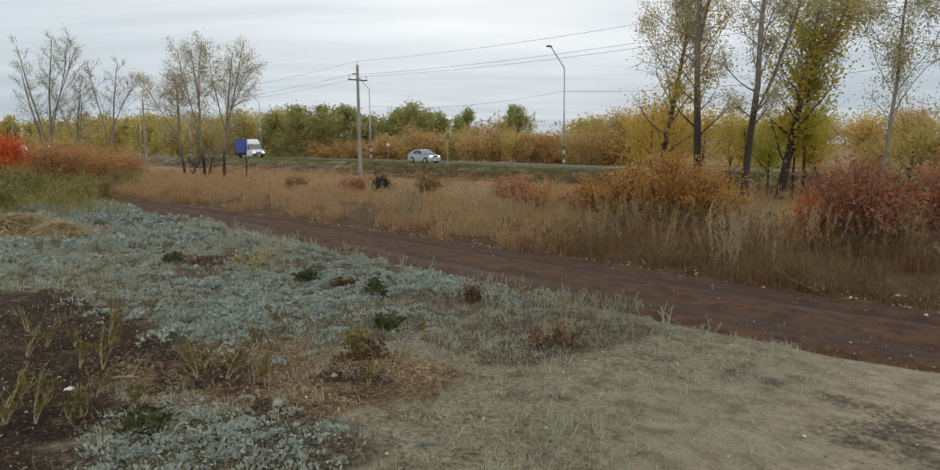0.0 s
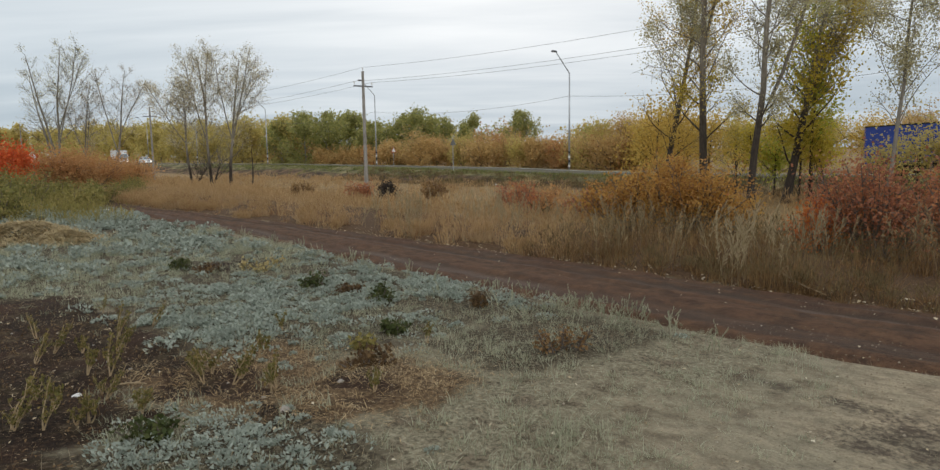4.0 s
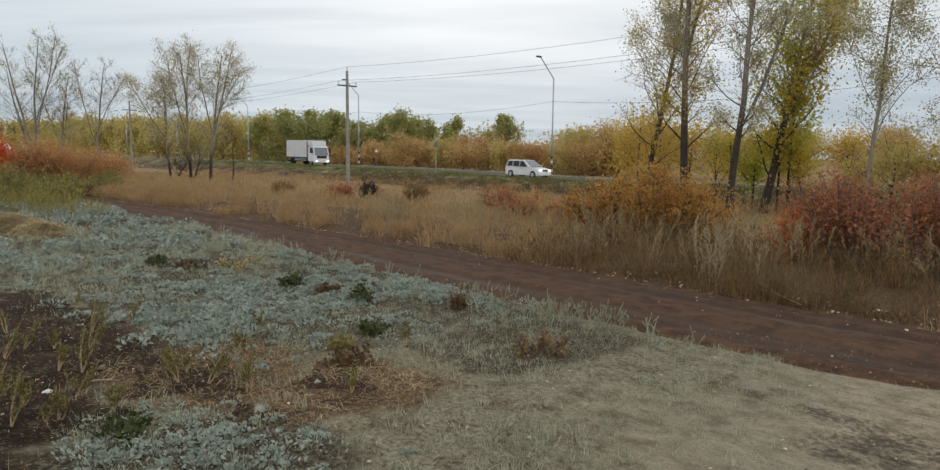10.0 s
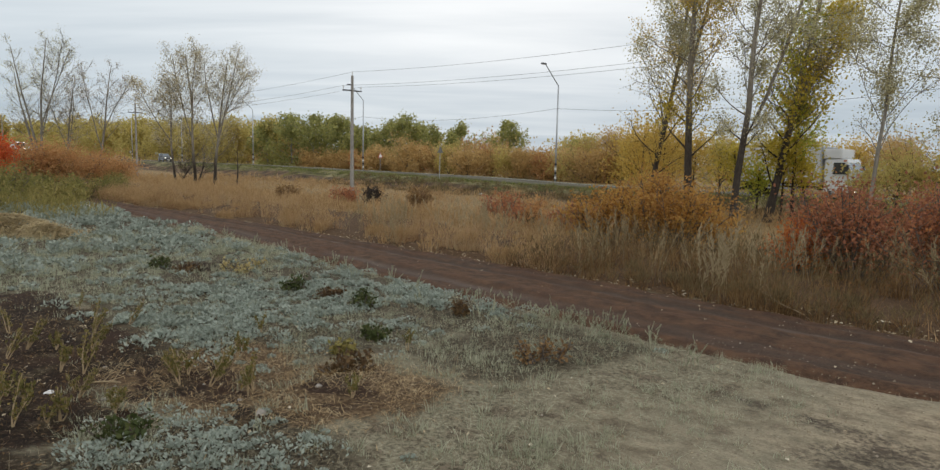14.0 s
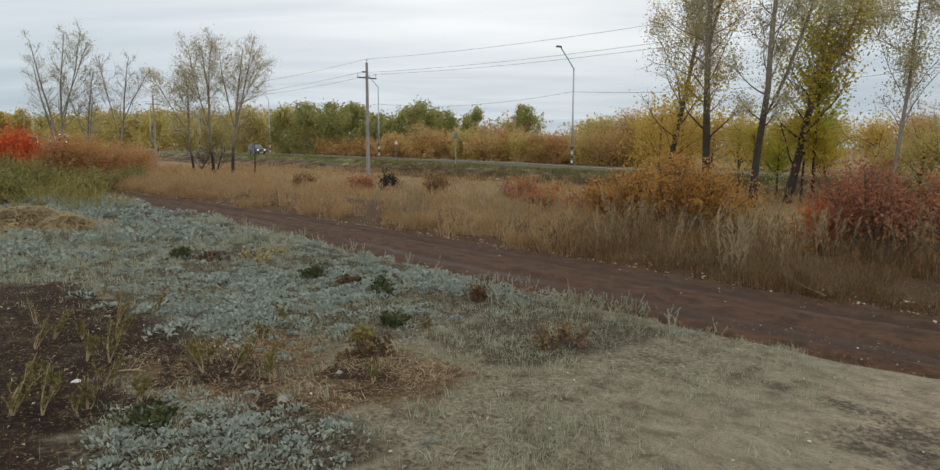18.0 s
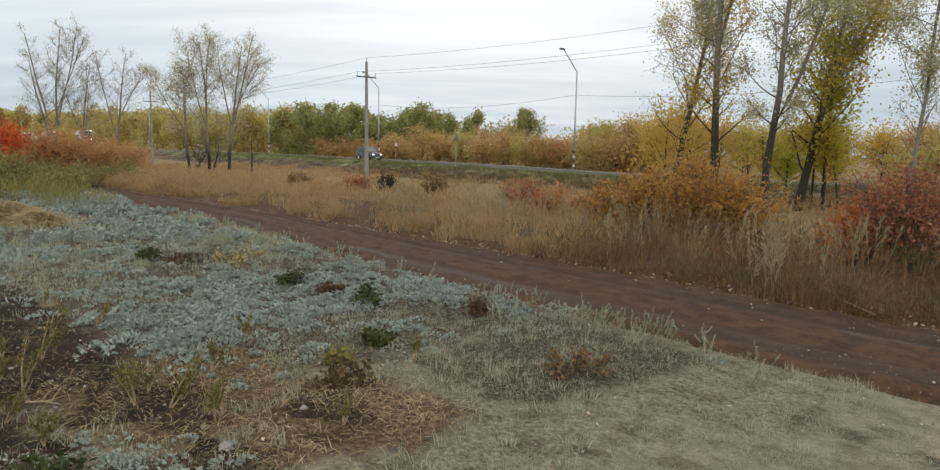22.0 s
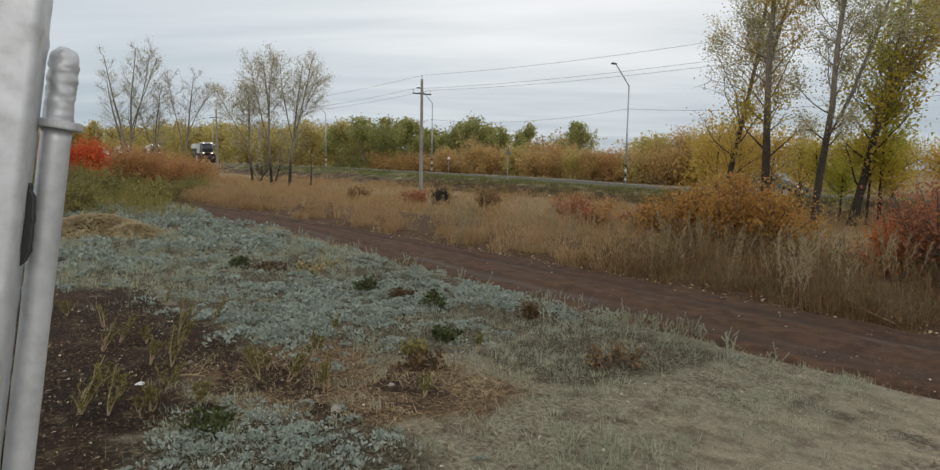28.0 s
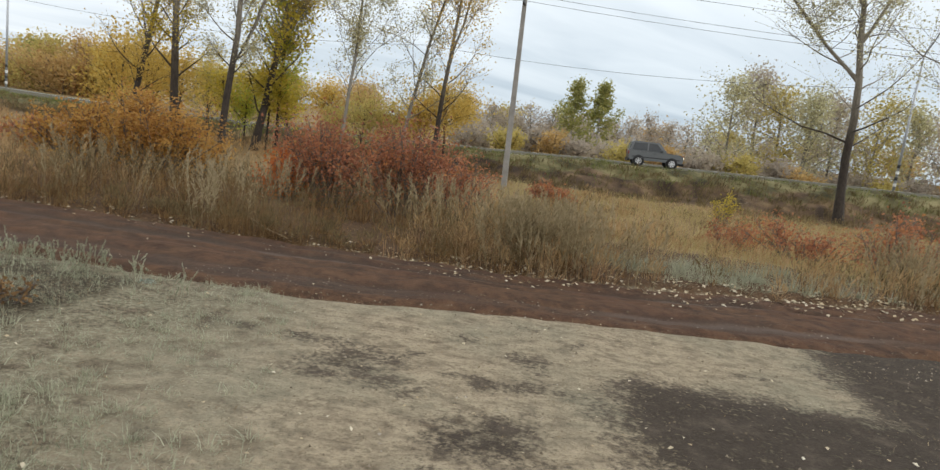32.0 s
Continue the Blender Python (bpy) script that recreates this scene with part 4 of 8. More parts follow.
def tall_grass():
    rng = np.random.default_rng(5)
    # the belt beyond the track: tawny mounds at its far end, nearer by a thicket browned for its shade
    ta, td = scatter(rng, 4200, -34, 11, 0.03, 8.5)
    td = np.where(np.arange(len(td)) < 900, 0.05 + td * 0.10, 8.5 * (td / 8.5) ** 1.6 + 0.08)
    tn = track_mid(ta) + track_half(ta) + td
    keep = rng.uniform(0, 1, len(ta)) < belt_share(ta, tn) * (0.06 + 0.94 * smooth(0.40, 0.56, fbm(ta * 0.8, tn * 0.8, 101, 3)))
    ta, tn, td = ta[keep], tn[keep], td[keep]
    near = smooth(-9, -5.5, ta) * (1 - 0.55 * smooth(-2.2, -0.4, ta))
    th = (0.20 + (0.36 + 0.26 * near) * smooth(0.3, 0.72, fbm(ta * 0.9, tn * 0.9, 103, 3)) * (0.45 + 0.55 * smooth(0.05, 0.9, td))) * rng.uniform(0.7, 1.25, len(ta))
    rad = np.maximum(0.10, 0.42 * th * rng.uniform(0.8, 1.3, len(ta)))
    fox = rng.uniform(0, 1, len(ta)) > near
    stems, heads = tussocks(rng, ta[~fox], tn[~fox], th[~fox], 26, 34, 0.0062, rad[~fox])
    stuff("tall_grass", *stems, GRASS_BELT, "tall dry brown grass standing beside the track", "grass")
    stuff("seed_heads", *heads, GRASS_OLIVE, "dull olive brown seed heads over the tall grass", "grass")
    stems, heads = tussocks(rng, ta[fox], tn[fox], th[fox], 24, 34, 0.0085, rad[fox])
    stuff("tan_grass", *stems, GRASS_TALL, "tan grass tussocks beside the far end of the track", "grass")
    stuff("seed_heads", *heads, GRASS_FOX, "tawny seed heads over the tan grass", "grass")
    # the field behind it
    ta, tn = scatter(rng, 3600, -80, 4, 12, 35)
    keep = rng.uniform(0, 1, len(ta)) < 0.15 + 0.85 * smooth(0.38, 0.6, fbm(ta * 0.4, tn * 0.4, 105, 3))
    ta, tn = ta[keep], tn[keep]
    th = (0.15 + 0.65 * fbm(ta * 0.35, tn * 0.35, 107, 3)) * (1 - 0.5 * smooth(-8, 0, ta)) * rng.uniform(0.7, 1.2, len(ta))
    dull = rng.uniform(0, 1, len(ta)) < smooth(-13, -9, ta) * smooth(1, -2, ta) * smooth(27, 20, tn)
    for pick, leaf, say in ((~dull, GRASS_FOX, "tawny dry grass on the field beyond the track"), (dull, GRASS_OLIVE, "dull brown undergrowth between the bushes and the poplars")):
        stems, heads = tussocks(rng, ta[pick], tn[pick], th[pick], 9, 14, 0.02, np.maximum(0.2, 0.6 * th[pick]))
        stuff("field_tussocks", *joined([stems, heads]), leaf, say, "grass")


def spikes(rng, P, m, lo, length, width, spread):
    """A feathery head: fine spikes that lean out from the top of a stem."""
    c = along(P, m, rng, lo)
    d = (P[-1] - P[-2]) / np.linalg.norm(P[-1] - P[-2]) + rng.normal(0, spread, (m, 3))
    d /= np.linalg.norm(d, axis=1, keepdims=True)
    s = np.cross(d, rng.normal(0, 1, (m, 3))); s /= np.linalg.norm(s, axis=1, keepdims=True)
    ln = (length * rng.uniform(0.6, 1.3, m))[:, None]
    V = np.stack([c, c + d * ln * 0.5 + s * width, c + d * ln, c + d * ln * 0.5 - s * width], 1).reshape(-1, 3)
    k = np.arange(m)[:, None] * 4
    return V, np.concatenate([k + np.array([[0, 1, 2]]), k + np.array([[0, 2, 3]])])


def plume_grass():
    """Feathery stalks that stand out of the thicket, wide below and pointed at the top."""
    rng = np.random.default_rng(6)
    pieces = []
    ta, td = scatter(rng, 420, -13, 9, 0.05, 3.6)
    ta[:210] = -2.6 + 4.2 * (ta[:210] + 13) / 22
    td[:150] *= 0.4
    tn = track_mid(ta) + track_half(ta) + td
    keep = rng.uniform(0, 1, len(ta)) < belt_share(ta, tn) * smooth(0.36, 0.58, fbm(ta * 0.7, tn * 0.7, 109, 3))
    for a0, n0 in zip(ta[keep], tn[keep]):
        for k in range(rng.integers(3, 9)):
            a, n = a0 + rng.normal(0, 0.16), n0 + rng.normal(0, 0.16)
            n = max(n, float(track_mid(a) + track_half(a)) + 0.06)
            base = np.array([*(AX * a + NX * n), float(ground_z(a, n))])
            P, R = limb(rng, base, (rng.normal(0, 0.16), rng.normal(0, 0.16), 1), rng.uniform(0.4, 0.86), 0.0035, 0.0015, 0.07, -0.05, 6)
            for lo, ln, m in ((0.3, 0.105, 12), (0.55, 0.085, 12), (0.78, 0.055, 12)):
                pieces.append(spikes(rng, P, m, lo, ln, 0.006, 0.33))
            tv, tf = tube(P, R, 3)
            pieces.append((tv, np.concatenate([tf[:, [0, 1, 2]], tf[:, [0, 2, 3]]])))
    V, F = joined(pieces)
    stuff("plume_grass", V, F, GRASS_GREY, "pale feathery reed grass standing along the track", "grass")


def field_grass():
    rng = np.random.default_rng(8)
    a, n = scatter(rng, 36000, -2, 30, 9.5, 33)
    n = np.maximum(n, track_mid(a) + track_half(a) + 0.3)
    hgt = rng.uniform(0.12, 0.5, len(a)) * (0.5 + fbm(a * 0.5, n * 0.5, 121, 3))
    V, F = blades(rng, a, n, hgt, rng.uniform(0.008, 0.022, len(a)) * (0.4 + 0.6 * smooth(10, 18, n)), 0.7, 2)
    stuff("field_grass", V, F, GRASS_PALE, "yellow green meadow grass between track and road", "grass")
    ta, tn = scatter(rng, 2600, -1, 30, 9.0, 33)
    tn = np.maximum(tn, track_mid(ta) + track_half(ta) + 0.4)
    keep = rng.uniform(0, 1, len(ta)) < 0.08 + 0.92 * smooth(0.42, 0.58, fbm(ta * 0.45, tn * 0.45, 221, 3))
    ta, tn = ta[keep], tn[keep]
    th = (0.14 + 0.5 * fbm(ta * 0.5, tn * 0.5, 223, 3)) * rng.uniform(0.6, 1.2, len(ta))
    rusty = rng.uniform(0, 1, len(ta)) < 0.2 + 0.6 * smooth(0.42, 0.6, fbm(ta * 0.3, tn * 0.3, 225, 2))
    for pick, leaf, say in ((rusty, GRASS_FOX, "rusty brown grass tussocks on the meadow"), (~rusty, GRASS_OLIVE, "dull olive tussocks on the meadow")):
        stems, heads = tussocks(rng, ta[pick], tn[pick], th[pick], 14, 18, 0.011, np.maximum(0.14, 0.6 * th[pick]))
        stuff("meadow_tussocks", *joined([stems, heads]), leaf, say, "grass")
    ta, tn = scatter(rng, 2600, -60, 60, 33.0, 38.6)
    th = (0.10 + 0.35 * fbm(ta * 0.6, tn * 0.9, 227, 3)) * rng.uniform(0.6, 1.2, len(ta))
    stems, heads = tussocks(rng, ta, tn, th, 8, 10, 0.024, np.maximum(0.2, 0.9 * th))
    stuff("bank_tussocks", *joined([stems, heads]), GRASS_OLIVE, "dull brown tussocks on the road bank", "grass")
    ta, tn = scatter(rng, 6500, -110, 60, 33.5, 40.8)
    keep = rng.uniform(0, 1, len(ta)) < 0.06 + 0.94 * smooth(35.2, 37.6, tn + 3.5 * (fbm(ta * 0.4, tn * 0.8, 123, 3) - 0.5)) * smooth(0.36, 0.54, fbm(ta * 0.6, tn * 1.2, 125, 3))
    ta, tn = ta[keep], tn[keep]
    a = np.repeat(ta, 9) + rng.normal(0, 0.22, len(ta) * 9)
    n = np.repeat(tn, 9) + rng.normal(0, 0.16, len(ta) * 9)
    n = np.minimum(n, 40.8)
    hgt = np.repeat(rng.uniform(0.08, 0.45, len(ta)) * (1 - 0.45 * smooth(38.5, 40.2, tn)), 9) * rng.uniform(0.5, 1.2, len(a))
    V, F = blades(rng, a, n, hgt, rng.uniform(0.02, 0.05, len(a)), 0.5, 2)
    ta, tn = rng.uniform(-95, 45, 2600), 40.75 - 1.9 * np.abs(rng.normal(0, 0.6, 2600))
    keep = rng.uniform(0, 1, len(ta)) < 0.4 + 0.6 * smooth(0.4, 0.6, fbm(ta * 0.35, tn * 0.6, 127, 3))
    ta, tn = ta[keep], tn[keep]
    a = np.repeat(ta, 9) + rng.normal(0, 0.2, len(ta) * 9)
    n = np.minimum(np.repeat(tn, 9) + rng.normal(0, 0.12, len(ta) * 9), 40.85)
    crest = blades(rng, a, n, np.repeat(rng.uniform(0.15, 0.36, len(ta)) * (1 - 0.55 * smooth(-22, -4, ta)), 9) * rng.uniform(0.5, 1.2, len(a)), rng.uniform(0.03, 0.07, len(a)), 0.7, 2)
    V, F = joined([(V, F), crest])
    stuff("verge_grass", V, F, GRASS_GREEN, "short green grass on the road verge", "grass")


def turf():
    rng = np.random.default_rng(9)
    a, n = scatter(rng, 46000, -16, 5, 0.3, 6.2)
    near = np.exp(-(np.hypot(a + 2.5, n - 3.2) / 5.5) ** 2)
    keep = (rng.uniform(0, 1, len(a)) < (0.25 + 0.75 * near) * (1 - 0.93 * damp_mask(a, n)) * (1 - 0.8 * soil_mask(a, n))) & (n < track_mid(a) - track_half(a) * 0.95)
    a, n = a[keep], n[keep]
    hgt = rng.uniform(0.015, 0.06, len(a)) * (0.6 + fbm(a * 1.2, n * 1.2, 131, 3)) * (1 + 1.6 * silver_mask(a, n) * rng.uniform(0, 1, len(a)))
    V, F = blades(rng, a, n, hgt, rng.uniform(0.002, 0.0045, len(a)), 0.9, 2)
    stuff("short_grass", V, F, GRASS_SHORT, "short trampled dry grass beside the track", "grass")


def wormwood():
    """Silver cushions of small leaves with dark gaps between them."""
    rng = np.random.default_rng(10)
    a = np.concatenate([rng.uniform(-30, -8, 4300), rng.uniform(-8.5, -2.2, 5200)])
    n = rng.uniform(-3.0, 5.6, len(a))
    brown = np.maximum(box_mask(a, n, -5.6, -3.9, 1.35, 2.5, 0.35, 61), box_mask(a, n, -4.6, -3.4, 1.8, 3.1, 0.35, 63))
    share = silver_mask(a, n) * (0.06 + 1.0 * smooth(0.40, 0.56, fbm(a * 1.6, n * 1.6, 141, 3))) * (1 - 0.85 * brown)
    share = np.where(a > -4.6, share * np.where((n < 1.6) & (a < -2.9), 1.0, 0.06), share)
    share = share * (1 - 0.6 * smooth(-6.6, -5.0, a) * smooth(2.2, 2.8, n))
    share = np.maximum(share, 0.95 * box_mask(a, n, -4.0, -2.9, 0.45, 1.75, 0.25, 59))
    share = np.maximum(share, 0.3 * smooth(3.4, 2.6, n + 0.8 * (a + 4)) * turf_mask(a, n) * smooth(0.46, 0.6, fbm(a * 1.9, n * 1.9, 143, 3)) * (1 - brown))
    share = share * (1 - 0.9 * smooth(0.72, 0.5, n + 0.5 * (a + 3.8)) * smooth(-4.6, -4.2, a))
    keep = (rng.uniform(0, 1, len(a)) < share) & (rng.uniform(0, 1, len(a)) > 0.96 * soil_mask(a, n) * (a < -4.0)) & (n < track_mid(a) - track_half(a) * 1.05)
    a, n = a[keep], n[keep]
    far = smooth(-8, -14, a)
    R = (0.03 + 0.10 * rng.uniform(0, 1, len(a)) ** 1.5) * (1 + 0.5 * far)
    m = 46
    i = np.repeat(np.arange(len(a)), m)
    az, q = rng.uniform(0, 6.283, len(i)), np.sqrt(rng.uniform(0, 1, len(i)))
    dx = np.stack([np.cos(az) * q, np.sin(az) * q], 1) * R[i][:, None] * 1.15
    hgt = R[i] * (0.50 + 0.3 * far[i]) * np.sqrt(np.maximum(0, 1.05 - q * q)) * rng.uniform(0.6, 1.3, len(i))
    xy = (a[:, None] * AX + n[:, None] * NX)[i] + dx
    c = np.concatenate([xy, (ground_z(a, n)[i] + hgt)[:, None]], 1)
    d = np.concatenate([dx / (R[i][:, None] + 1e-6) + rng.normal(0, 0.6, (len(i), 2)), rng.uniform(0.1, 1.3, len(i))[:, None]], 1)
    d /= np.linalg.norm(d, axis=1, keepdims=True)
    side = np.cross(d, rng.normal(0, 1, (len(i), 3))); side /= np.linalg.norm(side, axis=1, keepdims=True)
    ln = (rng.uniform(0.007, 0.019, len(i)) * (1 + 1.2 * far[i] + 0.5 * smooth(-4.5, -6.5, a[i])))[:, None]
    V = np.stack([c - d * ln, c + side * ln * 0.5, c + d * ln, c - side * ln * 0.5], 1).reshape(-1, 3)
    k = np.arange(len(i))[:, None] * 4
    stuff("wormwood", V, np.concatenate([k + np.array([[0, 1, 2]]), k + np.array([[0, 2, 3]])]), WORMWOOD, "low silvery grey-green wormwood cushions covering the ground", "ground cover")


def fallen_leaves():
    rng = np.random.default_rng(11)
    A, N = [], []
    a = rng.uniform(-14, 9, 2400)
    n = track_mid(a) + track_half(a) * 1.0 + rng.normal(0.12, 0.16 + 0.22 * smooth(-3, 1, a), len(a))
    A.append(a); N.append(n)
    a, n = scatter(rng, 750, -10, 6, 0.4, 6)
    A.append(a); N.append(n)
    a, n = scatter(rng, 60, -14, 8, -0.9, 0.9)
    A.append(a); N.append(track_mid(a) + n)
    a, n = np.concatenate(A), np.concatenate(N)
    keep = rng.uniform(0, 1, len(a)) < np.where(n > track_mid(a) + 0.5 * track_half(a), 0.25 + 0.75 * smooth(-4, 1, a), 0.75)
    a, n = a[keep], n[keep]
    dd = np.abs(n - track_mid(a)) / track_half(a)
    z = np.where(dd < 1.1, base_z(a, n) - 0.02, ground_z(a, n) + 0.012)
    c = np.concatenate([a[:, None] * AX + n[:, None] * NX, z[:, None]], 1)
    m = len(c)
    az = rng.uniform(0, 6.283, m)
    u = np.stack([np.cos(az), np.sin(az), rng.normal(0, 0.25, m)], 1)
    w = np.stack([-np.sin(az), np.cos(az), rng.normal(0, 0.3, m)], 1)
    s = (rng.uniform(0.010, 0.026, m) * (1 + 0.3 * smooth(-3, 2, a)) * np.where(n < track_mid(a), 0.6, 1.0))[:, None]
    up = np.array([[0, 0, 1.0]])
    V = np.stack([c - u * s, c + w * s * 0.75 + up * s * 0.35, c + u * s * 1.1 + up * s * 0.2, c - w * s * 0.75 + up * s * 0.35], 1).reshape(-1, 3)
    k = np.arange(m)[:, None] * 4
    stuff("fallen_leaves", V, np.concatenate([k + np.array([[0, 1, 2]]), k + np.array([[0, 2, 3]])]), FALLEN, "pale curled fallen leaves littered along the track", "leaves")


def grey_grass():
    """Small grey-green tussocks with earth showing between them."""
    rng = np.random.default_rng(12)
    ta, tn = scatter(rng, 8200, -15, -0.8, 0.4, 5.8)
    share = smooth(-0.6, -2.6, ta + 0.35 * (tn - 3) + 1.4 * (fbm(ta * 0.9, tn * 0.9, 163, 3) - 0.5)) * (0.35 + 0.65 * smooth(0.38, 0.58, fbm(ta * 1.3, tn * 1.3, 161, 3))) * (1 - 0.9 * soil_mask(ta, tn)) * (1 - 0.75 * smooth(0.25, 0.7, litter_mask(ta, tn))) * (1 - 0.5 * smooth(3.0, 2.2, tn) * smooth(-4.5, -3.5, ta))
    keep = (rng.uniform(0, 1, len(ta)) < share) & (tn < track_mid(ta) - track_half(ta)) & ((tn > 0.85) | (ta > -3.4))
    ta, tn = ta[keep], tn[keep]
    m = 17
    th = rng.uniform(0.03, 0.10, len(ta)) * (1 + 0.7 * smooth(-7, -12, ta)) * (1 + 0.55 * smooth(-5.2, -4.0, ta) * smooth(3.4, 2.4, tn))
    a = np.repeat(ta, m) + rng.normal(0, 0.028, len(ta) * m)
    n = np.repeat(tn, m) + rng.normal(0, 0.028, len(ta) * m)
    low = blades(rng, a, n, np.repeat(th, m) * rng.uniform(0.5, 1.2, len(a)), rng.uniform(0.003, 0.007, len(a)) * (1 + 0.8 * smooth(-7, -12, a)), 0.75, 2)
    # higher tufts between the worn ground and the wormwood
    ta, tn = scatter(rng, 620, -4.6, -1.5, 0.8, 3.8)
    keep = rng.uniform(0, 1, len(ta)) < (0.25 + 0.75 * smooth(0.4, 0.6, fbm(ta * 1.8, tn * 1.8, 165, 3))) * smooth(0.4, 0.75, turf_mask(ta, tn)) * (1 - smooth(0.25, 0.6, litter_mask(ta, tn))) * (1 - 0.9 * soil_mask(ta, tn))
    ta, tn = ta[keep], tn[keep]
    off = rng.normal(0, 0.03, (len(ta) * 22, 2))
    a, n = np.repeat(ta, 22) + off[:, 0], np.repeat(tn, 22) + off[:, 1]
    off /= np.linalg.norm(off, axis=1, keepdims=True) + 1e-6
    high = blades(rng, a, n, np.repeat(rng.uniform(0.035, 0.105, len(ta)), 22) * rng.uniform(0.5, 1.2, len(a)), rng.uniform(0.004, 0.009, len(a)), 0.6, 2, out=off)
    # grey brush at the meadow's near edge
    ta = rng.uniform(-0.5, 11, 620)
    tn = track_mid(ta) + track_half(ta) + rng.uniform(0.3, 2.2, 620)
    keep = rng.uniform(0, 1, 620) < smooth(0.42, 0.62, fbm(ta * 0.8, tn * 1.2, 167, 3))
    ta, tn = ta[keep], tn[keep]
    off = rng.normal(0, 0.06, (len(ta) * 26, 2))
    a, n = np.repeat(ta, 26) + off[:, 0], np.repeat(tn, 26) + off[:, 1]
    off /= np.linalg.norm(off, axis=1, keepdims=True) + 1e-6
    edge = blades(rng, a, n, np.repeat(rng.uniform(0.08, 0.3, len(ta)), 26) * rng.uniform(0.5, 1.2, len(a)), rng.uniform(0.004, 0.010, len(a)), 0.8, 2, out=off)
    V, F = joined([low, high, edge])
    stuff("grey_grass", V, F, GREYGRASS, "thin grey-green grass tussocks between wormwood and track", "grass")


def crumbs():
    """Clods and grit on the worn ground."""
    rng = np.random.default_rng(14)
    a, n = scatter(rng, 22000, -8, 9, 1.2, 9.0)
    keep = (rng.uniform(0, 1, len(a)) < 0.25 + 0.75 * smooth(0.45, 0.65, fbm(a * 1.2, n * 1.2, 181, 3))) & (a > -3.2 + 2 * soil_mask(a, n) * -3)
    a, n = a[keep], n[keep]
    m = len(a)
    dd = np.abs(n - track_mid(a)) / track_half(a)
    c = np.concatenate([a[:, None] * AX + n[:, None] * NX, np.where(dd < 1.1, base_z(a, n) - 0.03, ground_z(a, n) + 0.001)[:, None]], 1)
    r = (0.003 + 0.011 * rng.uniform(0, 1, m) ** 3)[:, None]
    az = rng.uniform(0, 6.283, m)
    P = [c + np.stack([np.cos(az + q * 2.094), np.sin(az + q * 2.094), np.full(m, -0.2)], 1) * r * rng.uniform(0.7, 1.4, (m, 1)) for q in range(3)]
    V = np.stack(P + [c + np.array([[0, 0, 1.0]]) * r * rng.uniform(0.5, 1.1, (m, 1))], 1).reshape(-1, 3)
    k = np.arange(m)[:, None] * 4
    stuff("earth_crumbs", V, np.concatenate([k + np.array([f]) for f in ([0, 1, 3], [1, 2, 3], [2, 0, 3])]), CRUMB, "small clods and grit on the worn ground", "clods")


def dry_litter():
    rng = np.random.default_rng(13)
    a, n = scatter(rng, 26000, -10, 3, 0.0, 6.0)
    share = 0.08 + 0.14 * turf_mask(a, n) + 0.75 * soil_mask(a, n) + 0.25 * box_mask(a, n, -5.6, -3.4, 1.2, 3.2, 0.4, 61)
    keep = (rng.uniform(0, 1, len(a)) < share) & (n < track_mid(a) - track_half(a))
    a, n = a[keep], n[keep]
    m = len(a)
    c = np.concatenate([a[:, None] * AX + n[:, None] * NX, (ground_z(a, n) + 0.006)[:, None]], 1)
    az = rng.uniform(0, 6.283, m)
    u = np.stack([np.cos(az), np.sin(az), rng.normal(0, 0.18, m)], 1) * rng.uniform(0.006, 0.026, m)[:, None]
    w = np.stack([-np.sin(az), np.cos(az), rng.normal(0, 0.3, m)], 1) * rng.uniform(0.001, 0.004, m)[:, None]
    lift = np.array([[0, 0, 1.0]]) * rng.uniform(0.0, 0.009, m)[:, None]
    V = np.stack([c - u, c + w + lift, c + u + lift * 0.6, c - w + lift], 1).reshape(-1, 3)
    k = np.arange(m)[:, None] * 4
    stuff("dry_litter", V, np.concatenate([k + np.array([[0, 1, 3]]), k + np.array([[1, 2, 3]])]), BITS, "scattered straw bits and dry stems on bare soil", "litter")


def straw_litter():
    """Tan stems lying over one another in the trampled patch."""
    rng = np.random.default_rng(15)
    a, n = scatter(rng, 11000, -6.2, -3.0, 0.9, 3.5)
    keep = rng.uniform(0, 1, len(a)) < np.maximum(litter_mask(a, n) * (0.35 + 0.95 * smooth(0.40, 0.58, fbm(a * 2.2, n * 2.2, 191, 3))), 0.03)
    a, n = a[keep], n[keep]
    m = len(a)
    c = np.concatenate([a[:, None] * AX + n[:, None] * NX, (ground_z(a, n) + rng.uniform(0.0, 0.018, m))[:, None]], 1)
    az = rng.normal(0.3, 1.2, m)
    u = np.stack([np.cos(az), np.sin(az), rng.normal(0, 0.22, m)], 1) * rng.uniform(0.02, 0.075, m)[:, None]
    w = np.stack([-np.sin(az), np.cos(az), np.zeros(m)], 1) * rng.uniform(0.001, 0.0028, m)[:, None]
    up = np.array([[0, 0, 1.0]]) * rng.uniform(0.0, 0.02, m)[:, None]
    V = np.stack([c - u, c + w + up, c + u, c - w + up], 1).reshape(-1, 3)
    k = np.arange(m)[:, None] * 4
    stuff("straw_litter", V, np.concatenate([k + np.array([[0, 1, 3]]), k + np.array([[1, 2, 3]])]), STRAW_BROWN, "tan dead stems matted on a trampled patch", "litter")


